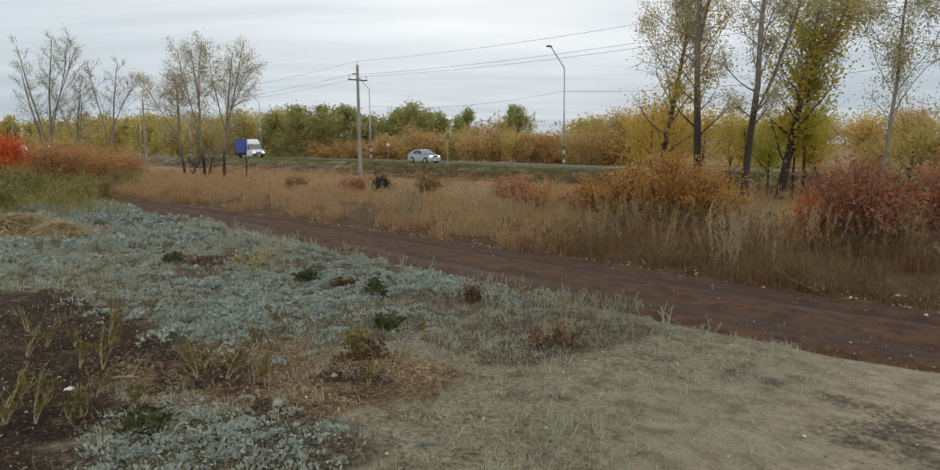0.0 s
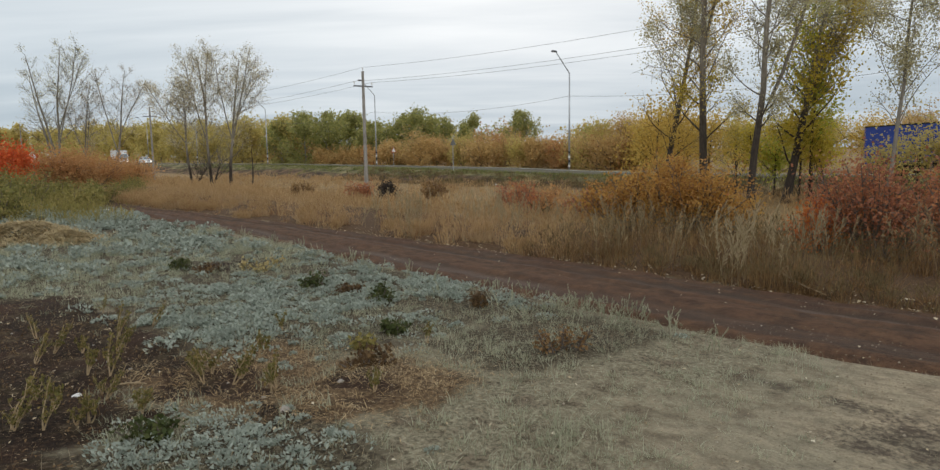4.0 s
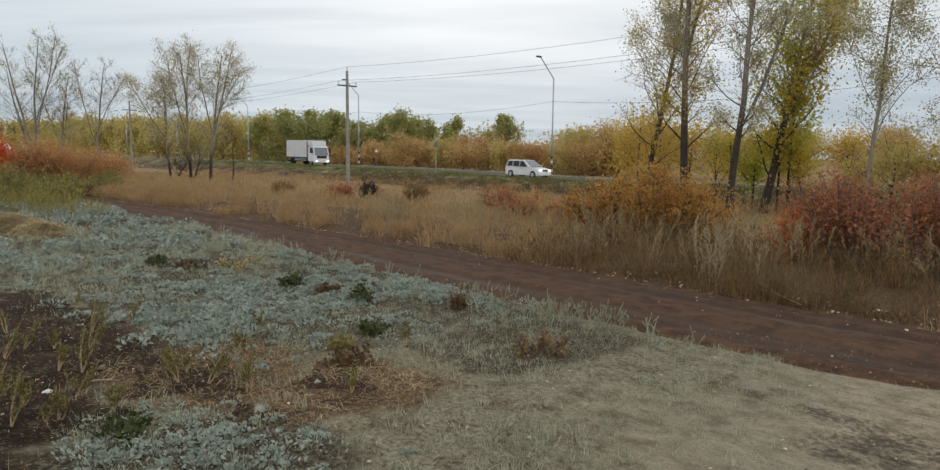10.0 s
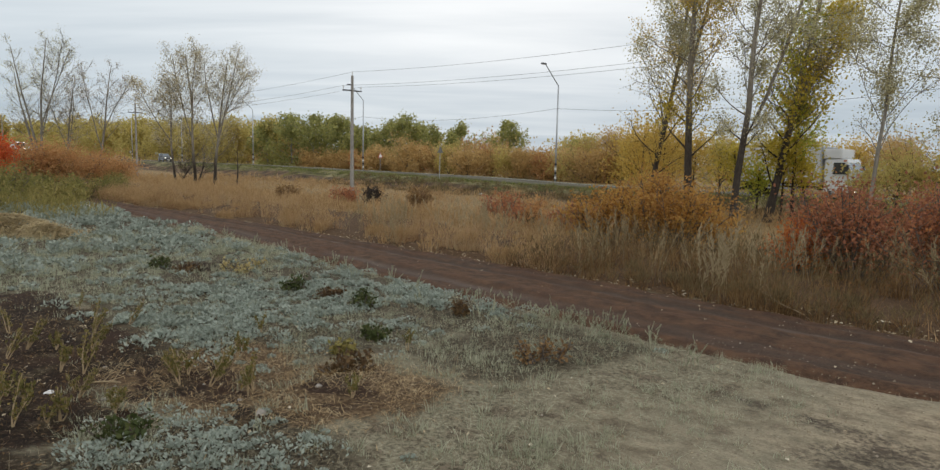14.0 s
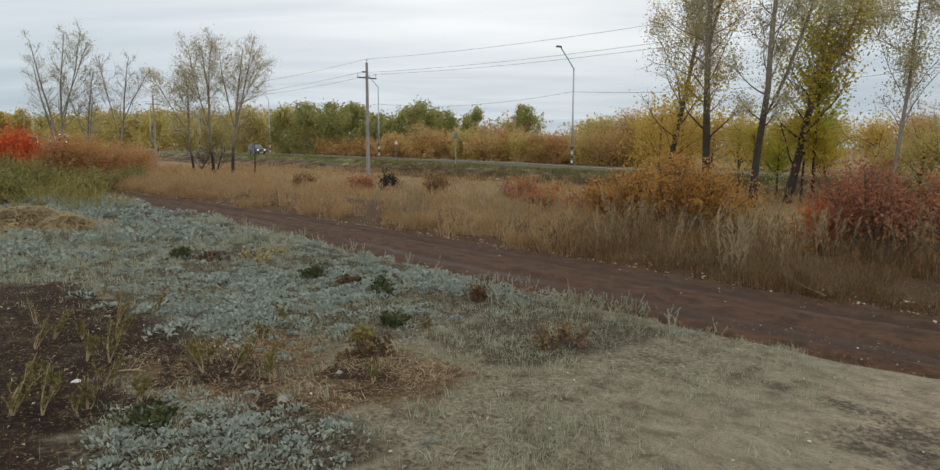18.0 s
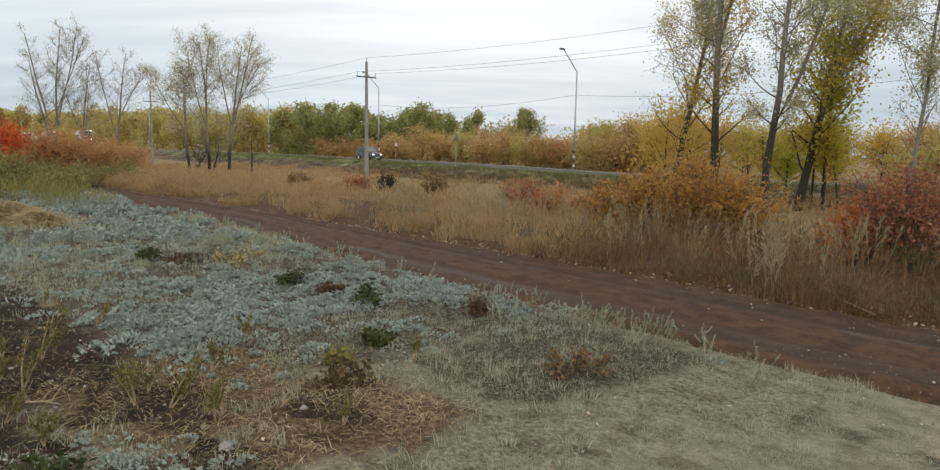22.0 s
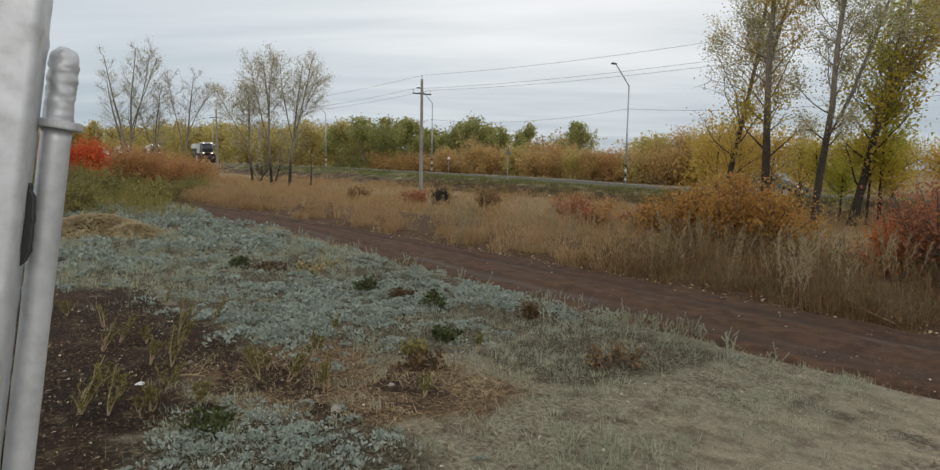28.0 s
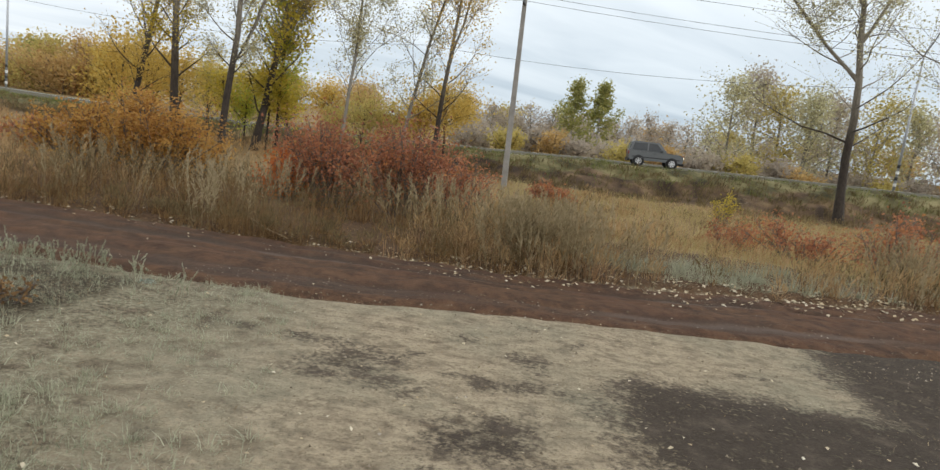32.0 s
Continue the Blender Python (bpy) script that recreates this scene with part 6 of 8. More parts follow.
def rod(bm, p, q, r, sides=10, r2=None):
    V, F = tube(np.array([p, q], float), [r, r if r2 is None else r2], sides)
    vs = [bm.verts.new(v) for v in V]
    for f in F:
        bm.faces.new([vs[i] for i in f])
    bm.faces.new(vs[:sides]); bm.faces.new(vs[sides:])


PORCELAIN = surface("insulator_glass", (0.5, 0.52, 0.5), (0.7, 0.7, 0.68), 9, 0.3, 0, 40, 0)


def utility_pole(a, n, height=8.3, lean=0.0):
    z = float(ground_z(a, n))
    ob = thing("utility_pole", Matrix.Translation(at(a, n, z)) @ pose(0, 0, 0, 0, 0, TURN) @ pose(0, 0, 0, 0, -lean, 0), "grey concrete utility pole with a steel crossarm", "pole", "power poles")
    bm = bmesh.new(); prism(bm, -0.13, -0.1, 0.13, 0.1, -0.5, height, 0.62)
    bmesh.ops.bevel(bm, geom=bm.edges[:], offset=0.015, segments=1, affect="EDGES")
    part("shaft", bm, CONCRETE, ob)
    bm = bmesh.new(); prism(bm, -0.04, -0.75, 0.04, 0.75, height - 1.05, height - 0.97)
    part("crossarm", bm, WIRE, ob, "dark steel crossarm")
    spots = [(0, -0.7, height - 0.97), (0, 0.7, height - 0.97), (0, 0, height)]
    for x, y, zz in spots:
        bm = bmesh.new(); rod(bm, (x, y, zz), (x, y, zz + 0.14), 0.018, 6); rod(bm, (x, y, zz + 0.12), (x, y, zz + 0.26), 0.05, 8, 0.035)
        part("insulator", bm, PORCELAIN, ob)
    return [np.array(at(a - math.tan(radians(lean)) * zz, n + y, z + zz + 0.25)) for x, y, zz in spots]


POLES = []
for (az, r, h) in ((45.0, 29.0, 8.6), (-9.05, 48.0, 8.1), (-25.2, 84.0, 8.0), (-33.5, 140, 8.4)):
    v = bearing(az, r)
    a, n = an_of(v.x, v.y)
    POLES.append(utility_pole(a, n, h, 1.2 if az > 40 else 0.0))
v = bearing(96, 42)
POLES.insert(0, utility_pole(*an_of(v.x, v.y), 8.6))
for p, q in zip(POLES, POLES[1:]):
    for k in range(3):
        cable("power_line", p[k], q[k], 0.55, 0.0075, "thin overhead power line sagging between the poles")


def street_lamp(a, n, height=9.6):
    ob = thing("street_lamp", Matrix.Translation(at(a, n, float(road_z(a)) - 0.2)) @ pose(0, 0, 0, 0, 0, TURN), "tall galvanised street lamp with a slanted arm", "street lamp", "street lamps")
    bm = bmesh.new(); rod(bm, (0, 0, -0.4), (0, 0, height), 0.10, 10, 0.062)
    part("pole", bm, GALVANISED, ob, smooth_=True)
    bm = bmesh.new(); rod(bm, (0, 0, height - 0.05), (0, -1.9, height + 1.75), 0.045, 8)
    part("arm", bm, GALVANISED, ob)
    bm = bmesh.new(); prism(bm, -0.13, -2.45, 0.13, -1.8, height + 1.70, height + 1.84, 0.8)
    bmesh.ops.bevel(bm, geom=bm.edges[:], offset=0.03, segments=2, affect="EDGES")
    lamp = part("lamp_head", bm, WIRE, ob, "dark grey lamp head")
    bm = bmesh.new(); prism(bm, -0.09, -2.38, 0.09, -1.95, height + 1.68, height + 1.705)
    part("lens", bm, PORCELAIN, lamp)
    for k in range(4):
        bm = bmesh.new(); rod(bm, (0, 0, 0.45 + k * 0.42), (0, 0, 0.66 + k * 0.42), 0.104, 10)
        part("marker_band", bm, (WHITE_BAND, BLACK_BAND)[k % 2], ob)
    return np.array(at(a, n - 0.1, float(road_z(a)) + height - 2.35))


WHITE_BAND = surface("white_band_paint", (0.62, 0.62, 0.6), (0.78, 0.78, 0.76), 4, 0.6, 0, 20, 0)
BLACK_BAND = surface("black_band_paint", (0.02, 0.02, 0.022), (0.05, 0.05, 0.05), 4, 0.6, 0, 20, 0)
LAMP_N, LAMP_H = 49.6, 9.2
ends = []
for az in (7.85, -8.15):
    d = bearing(az, 1.0)
    r = LAMP_N / (d.x * NX[0] + d.y * NX[1])
    a0, n0 = an_of(d.x * r, d.y * r)
    ends.append(a0)
gap = ends[0] - ends[1]
lamps = [street_lamp(ends[0] + gap * k, LAMP_N, LAMP_H) for k in (2, 1, 0, -1, -2, -3, -4)]
for p, q in zip(lamps, lamps[1:]):
    cable("lamp_cable", p, q, 0.75, 0.012, "dark cable slung from lamp to lamp")


SIGN_BACK = surface("sign_back_zinc", (0.13, 0.13, 0.12), (0.20, 0.20, 0.185), 4, 0.7, 0.1, 30, 0)
SIGN_RED = surface("faded_red_paint", (0.42, 0.07, 0.03), (0.55, 0.13, 0.05), 4, 0.6, 0, 20, 0)
SIGN_WHITE = surface("sign_white", (0.6, 0.6, 0.58), (0.75, 0.75, 0.72), 4, 0.6, 0, 20, 0)


def road_sign(az, n, height, size, face):
    d = bearing(az, 1.0)
    r = n / (d.x * NX[0] + d.y * NX[1])
    a0, n0 = an_of(d.x * r, d.y * r)
    z = float(ground_z(a0, n0))
    ob = thing("road_sign", Matrix.Translation(at(a0, n0, z)) @ pose(0, 0, 0, 0, 0, TURN), "triangular warning sign on a thin steel post", "road sign", "road signs")
    bm = bmesh.new(); rod(bm, (0, 0, -0.3), (0, 0, height), 0.035, 8)
    part("post", bm, GALVANISED, ob)

    def tri(k, x):
        bm = bmesh.new()
        pts = [(-0.5, 0), (0.5, 0), (0, 0.87)]
        c = height - size * 0.6
        lo = [bm.verts.new((x, p[0] * size * k, c + (p[1] - 0.29) * size * k)) for p in pts]
        hi = [bm.verts.new((x + 0.012, p[0] * size * k, c + (p[1] - 0.29) * size * k)) for p in pts]
        bm.faces.new(lo); bm.faces.new(hi)
        for i in range(3):
            bm.faces.new((lo[i], lo[(i + 1) % 3], hi[(i + 1) % 3], hi[i]))
        return bm
    plate = part("plate", tri(1.0, 0.04), SIGN_RED if face else SIGN_BACK, ob)
    part("panel", tri(0.7, 0.056), SIGN_WHITE if face else SIGN_BACK, plate)


road_sign(-1.8, 39.6, 2.9, 0.7, False)
road_sign(-6.75, 50.2, 2.4, 0.85, True)

# ---- vehicles: x runs forward, y to the left, the origin on the road under the middle ----
def paint(name, c, rough=0.3, metal=0.0):
    m, n, l, b = material(name, rough, metal)
    dirt = noise_node(n, l, 1.4, 5, 0.6)
    col = ramp(n, l, dirt, ((0.35, c), (0.75, tuple(v * 0.86 + 0.02 for v in c))))
    l.new(col, b.inputs["Base Color"])
    b.inputs["Coat Weight"].default_value = 0.35
    return m


def glow(name, c, strength):
    m, n, l, b = material(name, 0.3)
    b.inputs["Base Color"].default_value = (*c, 1)
    b.inputs["Emission Color"].default_value = (*c, 1)
    b.inputs["Emission Strength"].default_value = strength
    return m


SILVER = paint("silver_car_paint", (0.42, 0.46, 0.50), 0.35, 0.45)
WHITE = paint("white_vehicle_paint", (0.70, 0.72, 0.73), 0.35)
BOX_WHITE = surface("white_box_panel", (0.58, 0.60, 0.61), (0.70, 0.71, 0.72), 0.9, 0.5, 0, 12, 0.05)
BLUE = surface("blue_tarpaulin", (0.022, 0.055, 0.30), (0.036, 0.085, 0.42), 1.2, 0.55, 0, 6, 0.2)
GREYGREEN = paint("dark_grey_green_paint", (0.10, 0.106, 0.105), 0.3, 0.4)
GLASS = paint("dark_window_glass", (0.03, 0.034, 0.037), 0.1)
GLASS.node_tree.nodes["Principled BSDF"].inputs["Coat Weight"].default_value = 0.0
# greyed, half-metal base: the sky's reflection is put into the glass colour
SCREEN = paint("sky_sheen_windscreen", (0.17, 0.19, 0.20), 0.12, 0.6)
TYRE = surface("tyre_rubber", (0.014, 0.014, 0.015), (0.035, 0.034, 0.033), 4, 0.85, 0, 30, 0.2)
RIM = paint("alloy_rim", (0.72, 0.73, 0.75), 0.4, 0.0)
TRIM = surface("black_plastic_trim", (0.012, 0.012, 0.013), (0.035, 0.035, 0.036), 5, 0.6, 0, 40, 0.1)
CHASSIS = surface("dusty_dark_chassis", (0.025, 0.024, 0.023), (0.07, 0.065, 0.06), 3, 0.8, 0, 30, 0.1)
HEADLIGHT = glow("lit_headlight", (1.0, 0.95, 0.85), 1.7)
LAMP_OFF = paint("clear_lamp_lens", (0.55, 0.57, 0.58), 0.15)
AMBER = paint("amber_lamp_lens", (0.42, 0.16, 0.03), 0.2)
REDLAMP = paint("red_tail_lens", (0.30, 0.015, 0.012), 0.2)
PLATE = surface("number_plate_white", (0.6, 0.6, 0.58), (0.7, 0.7, 0.68), 5, 0.5, 0, 20, 0)


def slab(pts, y0, y1, inset=0.0, zref=(0, 1)):
    """A solid from a side outline (x, z); higher points draw inwards by inset."""
    bm = bmesh.new()
    z0, z1 = zref

    def pull(z):
        return inset * min(1, max(0, (z - z0) / (z1 - z0)))
    lo = [bm.verts.new((x, y0 + pull(z), z)) for x, z in pts]
    hi = [bm.verts.new((x, y1 - pull(z), z)) for x, z in pts]
    bm.faces.new(lo); bm.faces.new(hi)
    for i in range(len(pts)):
        j = (i + 1) % len(pts)
        bm.faces.new((lo[i], lo[j], hi[j], hi[i]))
    bmesh.ops.recalc_face_normals(bm, faces=bm.faces)
    return bm


def rounded(bm, off, segs=2):
    edges = [e for e in bm.edges if len(e.link_faces) == 2 and e.calc_face_angle(0) > 0.35]
    bmesh.ops.bevel(bm, geom=edges, offset=off, segments=segs, affect="EDGES", clamp_overlap=True)
    return bm


def sheet_on(pts, half, inset, zref, side, thick=0.028):
    """A pane lying on a body's drawn-in side."""
    z0, z1 = zref
    bm = bmesh.new()

    def yy(z, o):
        return side * (half - inset * min(1, max(0, (z - z0) / (z1 - z0))) + o)
    a = [bm.verts.new((x, yy(z, -0.02), z)) for x, z in pts]
    b = [bm.verts.new((x, yy(z, thick), z)) for x, z in pts]
    bm.faces.new(a); bm.faces.new(b)
    for i in range(len(pts)):
        j = (i + 1) % len(pts)
        bm.faces.new((a[i], a[j], b[j], b[i]))
    return bm


def block(x0, x1, y0, y1, z0, z1, bev=0.02):
    bm = bmesh.new()
    prism(bm, x0, y0, x1, y1, z0, z1)
    if bev:
        bmesh.ops.bevel(bm, geom=bm.edges[:], offset=bev, segments=2, affect="EDGES", clamp_overlap=True)
    return bm


def wheel(parent, x, y, r, w, spokes=7, rim=RIM, name="wheel"):
    hub = new(name)
    hub.empty_display_size = 0.1
    hub.parent = parent
    hub.location = (x, y, r)
    bm = bmesh.new()
    prof = [(r * 0.62, -w / 2), (r * 0.93, -w / 2), (r, -w * 0.32), (r, w * 0.32), (r * 0.93, w / 2), (r * 0.62, w / 2)]
    k = 20
    ring = [[bm.verts.new((pr * math.cos(q * 6.28319 / k), py, pr * math.sin(q * 6.28319 / k))) for pr, py in prof] for q in range(k)]
    for q in range(k):
        for i in range(len(prof)):
            j = (i + 1) % len(prof)
            bm.faces.new((ring[q][i], ring[q][j], ring[(q + 1) % k][j], ring[(q + 1) % k][i]))
    part("tyre", bm, TYRE, hub)
    s = 1 if y > 0 else -1
    bm = bmesh.new()
    rod(bm, (0, -w * 0.25, 0), (0, s * w * 0.30, 0), r * 0.17, 12)
    for q in range(spokes):
        c, d = math.cos(q * 6.28319 / spokes), math.sin(q * 6.28319 / spokes)
        rod(bm, (0, s * w * 0.3, 0), (c * r * 0.63, s * w * 0.36, d * r * 0.63), r * 0.10, 5)
    ring = [[bm.verts.new((r * q1 * math.cos(q * 0.3927), s * w * q2, r * q1 * math.sin(q * 0.3927))) for q1, q2 in ((0.64, 0.30), (0.64, 0.40), (0.53, 0.38), (0.53, 0.28))] for q in range(16)]
    for q in range(16):
        for i in range(4):
            bm.faces.new((ring[q][i], ring[q][(i + 1) % 4], ring[(q + 1) % 16][(i + 1) % 4], ring[(q + 1) % 16][i]))
    part("rim", bm, rim, hub)
    bm = bmesh.new()
    rod(bm, (0, s * w * 0.16, 0), (0, s * w * 0.2, 0), r * 0.62, 16)
    part("brake_dish", bm, GALVANISED if rim is RIM else CHASSIS, hub)
    return hub


def car(name, label, L, H, W, body_pts, cabin_pts, belt, panes, colour, wheels, wr, front_glass, rear_glass, lit=True, group="", inset=0.16, rim=RIM, extra=None):
    ob = thing(name, Matrix.Identity(4), label, "car", group)
    half = W / 2
    part("body", rounded(slab(body_pts, -half, half, 0.05, (0.25, belt)), 0.05), colour, ob, smooth_=False)
    zr = (belt - 0.05, H)
    part("cabin", rounded(slab(cabin_pts, -half + 0.04, half - 0.04, inset, zr), 0.04), colour, ob)
    for pts in panes:
        for s in (-1, 1):
            part("side_window", sheet_on(pts, half - 0.04, inset, zr, s), GLASS, ob)
    for nm, (p, q) in (("windscreen", front_glass), ("rear_window", rear_glass)):
        bm = bmesh.new()
        d = Vector((p[0] - q[0], 0, p[1] - q[1]))
        nrm = Vector((d.z, 0, -d.x)).normalized() * (1 if nm == "windscreen" else -1)
        if (nm == "windscreen" and nrm.x < 0) or (nm == "rear_window" and nrm.x > 0):
            nrm = -nrm
        vs = []
        for o in (-0.02, 0.03):
            for (x, z), w in ((p, half - 0.15), (q, half - inset - 0.12)):
                for s in (-1, 1):
                    vs.append(bm.verts.new(Vector((x, s * w, z)) + nrm * o))
        for f in ((0, 1, 3, 2), (4, 5, 7, 6), (0, 1, 5, 4), (2, 3, 7, 6), (0, 2, 6, 4), (1, 3, 7, 5)):
            bm.faces.new([vs[i] for i in f])
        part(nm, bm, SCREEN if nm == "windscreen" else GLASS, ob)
    hubs = []
    for x in wheels:
        for s in (-1, 1):
            # no well is cut: a black disc on the flank stands for its shade
            bm = bmesh.new(); rod(bm, (x, s * (half - 0.14), wr), (x, s * (half + 0.006), wr), wr * 1.13, 18)
            part("wheel_well_shade", bm, TRIM, ob)
            hubs.append(wheel(ob, x, s * (half - 0.045), wr, 0.2, rim=rim))
    fx = max(x for x, z in body_pts)
    rx = min(x for x, z in body_pts)
    for s in (-1, 1):
        part("headlight", block(fx - 0.18, fx + 0.008, s * half * 0.68 - 0.13, s * half * 0.68 + 0.13, belt - 0.32, belt - 0.20, 0.02), HEADLIGHT if lit else LAMP_OFF, ob)
        part("tail_light", block(rx - 0.01, rx + 0.12, s * half * 0.8 - 0.1, s * half * 0.8 + 0.1, belt - 0.28, belt - 0.04, 0.02), REDLAMP, ob)
        part("mirror", block(front_glass[0][0] - 0.35, front_glass[0][0] - 0.22, s * (half + 0.08) - 0.09, s * (half + 0.08) + 0.09, belt + 0.02, belt + 0.17, 0.03), colour, ob)
    part("front_bumper", block(fx - 0.14, fx + 0.03, -half + 0.04, half - 0.04, 0.25, 0.46, 0.04), TRIM if extra else colour, ob)
    part("rear_bumper", block(rx - 0.03, rx + 0.14, -half + 0.04, half - 0.04, 0.27, 0.5, 0.04), TRIM if extra else colour, ob)
    part("grille", block(fx - 0.05, fx + 0.012, -half * 0.45, half * 0.45, belt - 0.34, belt - 0.2, 0.01), TRIM, ob)
    part("number_plate", block(fx + 0.028, fx + 0.042, -0.26, 0.26, 0.31, 0.42, 0), PLATE, ob)
    for s in (-1, 1):
        part("door_handle", block(-0.18, 0.0, s * (half - 0.01) - 0.02, s * (half - 0.01) + 0.02, belt - 0.14, belt - 0.11, 0.005), TRIM, ob)
    return ob, hubs


sedan, _ = car("silver_sedan", "silver four-door sedan driving along the road", 4.4, 1.62, 1.72,
    [(-2.12, 0.36), (-2.2, 0.62), (-2.19, 0.92), (-2.1, 1.08), (-1.6, 1.13), (-0.2, 1.08), (1.0, 1.03), (1.5, 0.97), (1.95, 0.84), (2.14, 0.70), (2.2, 0.5), (2.12, 0.30), (1.95, 0.26), (-1.95, 0.28)],
    [(-1.98, 1.08), (-1.45, 1.35), (-1.0, 1.53), (-0.5, 1.61), (0.0, 1.61), (0.4, 1.50), (0.85, 1.24), (1.25, 1.0)], 1.06,
    [[(-1.3, 1.12), (-1.0, 1.42), (-0.55, 1.51), (-0.45, 1.10)], [(-0.37, 1.10), (-0.47, 1.52), (0.05, 1.51), (0.38, 1.40), (0.78, 1.09)]], SILVER, (1.35, -1.3), 0.34, ((1.17, 1.08), (0.36, 1.53)), ((-1.86, 1.16), (-1.15, 1.48)))
estate, _ = car("white_estate_car", "white estate car with roof rails driving along the road", 4.47, 1.66, 1.75,
    [(-2.2, 0.32), (-2.22, 1.0), (-2.1, 1.05), (0.9, 1.0), (1.75, 0.9), (2.12, 0.72), (2.2, 0.42), (2.1, 0.24), (-2.1, 0.24)],
    [(-2.18, 1.0), (-2.02, 1.60), (-1.7, 1.66), (0.1, 1.64), (1.15, 0.97)], 1.0,
    [[(-2.0, 1.05), (-1.9, 1.5), (-1.3, 1.55), (-1.3, 1.05)], [(-1.22, 1.05), (-1.22, 1.55), (-0.42, 1.56), (-0.42, 1.04)], [(-0.34, 1.04), (-0.34, 1.56), (0.05, 1.55), (0.72, 1.03)]], WHITE, (1.4, -1.45), 0.32, ((1.08, 1.04), (0.18, 1.6)), ((-2.17, 1.1), (-2.06, 1.55)))
for s in (-1, 1):
    bm = bmesh.new(); rod(bm, (-1.7, s * 0.6, 1.70), (-0.1, s * 0.6, 1.69), 0.018, 6)
    part("roof_rail", bm, TRIM, estate)
offroad, offroad_wheels = car("grey_offroader", "dark grey boxy three-door off-roader with lit headlights", 3.74, 1.66, 1.66,
    [(-1.80, 0.42), (-1.84, 0.95), (-1.78, 1.04), (0.55, 1.03), (1.55, 0.96), (1.80, 0.88), (1.84, 0.5), (1.75, 0.38), (-1.7, 0.38)],
    [(-1.80, 1.0), (-1.62, 1.58), (-1.45, 1.65), (0.1, 1.65), (0.72, 1.0)], 1.02,
    [[(-1.6, 1.08), (-1.48, 1.54), (-0.62, 1.56), (-0.62, 1.07)], [(-0.52, 1.07), (-0.52, 1.56), (0.02, 1.55), (0.42, 1.06)]], GREYGREEN, (1.08, -1.12), 0.345, ((0.66, 1.07), (0.17, 1.6)), ((-1.78, 1.1), (-1.65, 1.54)), extra=True, inset=0.13)
for s in (-1, 1):
    part("side_strip", block(-1.6, 1.6, s * 0.82 - 0.012, s * 0.82 + 0.022, 0.58, 0.64, 0.005), TRIM, offroad)
    part("turn_lamp", block(1.66, 1.845, s * 0.62 - 0.14, s * 0.62 + 0.14, 0.89, 0.94, 0.005), AMBER, offroad)


def blue_truck():
    ob = thing("blue_cargo_truck", Matrix.Identity(4), "light truck with white cab and blue tarpaulin box", "truck")
    part("cab", rounded(slab([(0.95, 0.45), (0.95, 2.05), (1.75, 2.12), (2.45, 1.28), (3.05, 1.08), (3.18, 0.75), (3.12, 0.4), (1.0, 0.4)], -0.98, 0.98, 0.14, (1.0, 2.1)), 0.05), WHITE, ob)
    part("wind_deflector", rounded(slab([(0.9, 2.08), (0.92, 2.86), (1.15, 2.86), (1.85, 2.12)], -0.92, 0.92, 0.1, (2.1, 2.9)), 0.05), WHITE, ob)
    part("cargo_box", block(-3.15, 0.82, -1.05, 1.05, 0.82, 2.95, 0.03), BLUE, ob, "blue tarpaulin cargo box")
    part("roof_rim", block(-3.17, 0.84, -1.07, 1.07, 2.9, 2.97, 0.01), TRIM, ob)
    part("chassis", block(-3.1, 2.6, -0.45, 0.45, 0.45, 0.8, 0.02), CHASSIS, ob)
    part("rear_bar", block(-3.2, -3.08, -0.95, 0.95, 0.42, 0.56, 0.01), CHASSIS, ob)
    for s in (-1, 1):
        part("side_window", sheet_on([(1.25, 1.32), (1.3, 1.95), (1.72, 1.98), (2.25, 1.3)], 0.98, 0.14, (1.0, 2.1), s), GLASS, ob)
        part("headlight", block(2.86, 3.14, s * 0.72 - 0.16, s * 0.72 + 0.16, 0.78, 0.98, 0.03), HEADLIGHT, ob)
        part("mirror", block(2.15, 2.28, s * 1.12 - 0.1, s * 1.12 + 0.1, 1.35, 1.75, 0.03), TRIM, ob)
        part("guard_rail", block(-1.2, 0.6, s * 0.98 - 0.02, s * 0.98 + 0.02, 0.5, 0.6, 0.01), CHASSIS, ob)
        wheel(ob, 2.3, s * 0.86, 0.35, 0.2)
        wheel(ob, -1.75, s * 0.84, 0.35, 0.36, rim=CHASSIS)
    bm = bmesh.new()
    vs = [bm.verts.new(v) for v in ((1.80, -0.84, 2.08), (1.80, 0.84, 2.08), (2.44, 0.93, 1.33), (2.44, -0.93, 1.33), (1.74, -0.84, 2.02), (1.74, 0.84, 2.02), (2.38, 0.93, 1.27), (2.38, -0.93, 1.27))]
    for f in ((0, 1, 2, 3), (4, 5, 6, 7), (0, 1, 5, 4), (2, 3, 7, 6), (0, 3, 7, 4), (1, 2, 6, 5)):
        bm.faces.new([vs[i] for i in f])
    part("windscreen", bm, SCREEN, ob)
    part("grille", block(3.0, 3.2, -0.5, 0.5, 0.72, 0.9, 0.02), TRIM, ob)
    part("front_bumper", block(2.85, 3.24, -0.96, 0.96, 0.34, 0.68, 0.05), TRIM, ob)
    part("number_plate", block(3.235, 3.25, -0.26, 0.26, 0.44, 0.55, 0), PLATE, ob)
    return ob


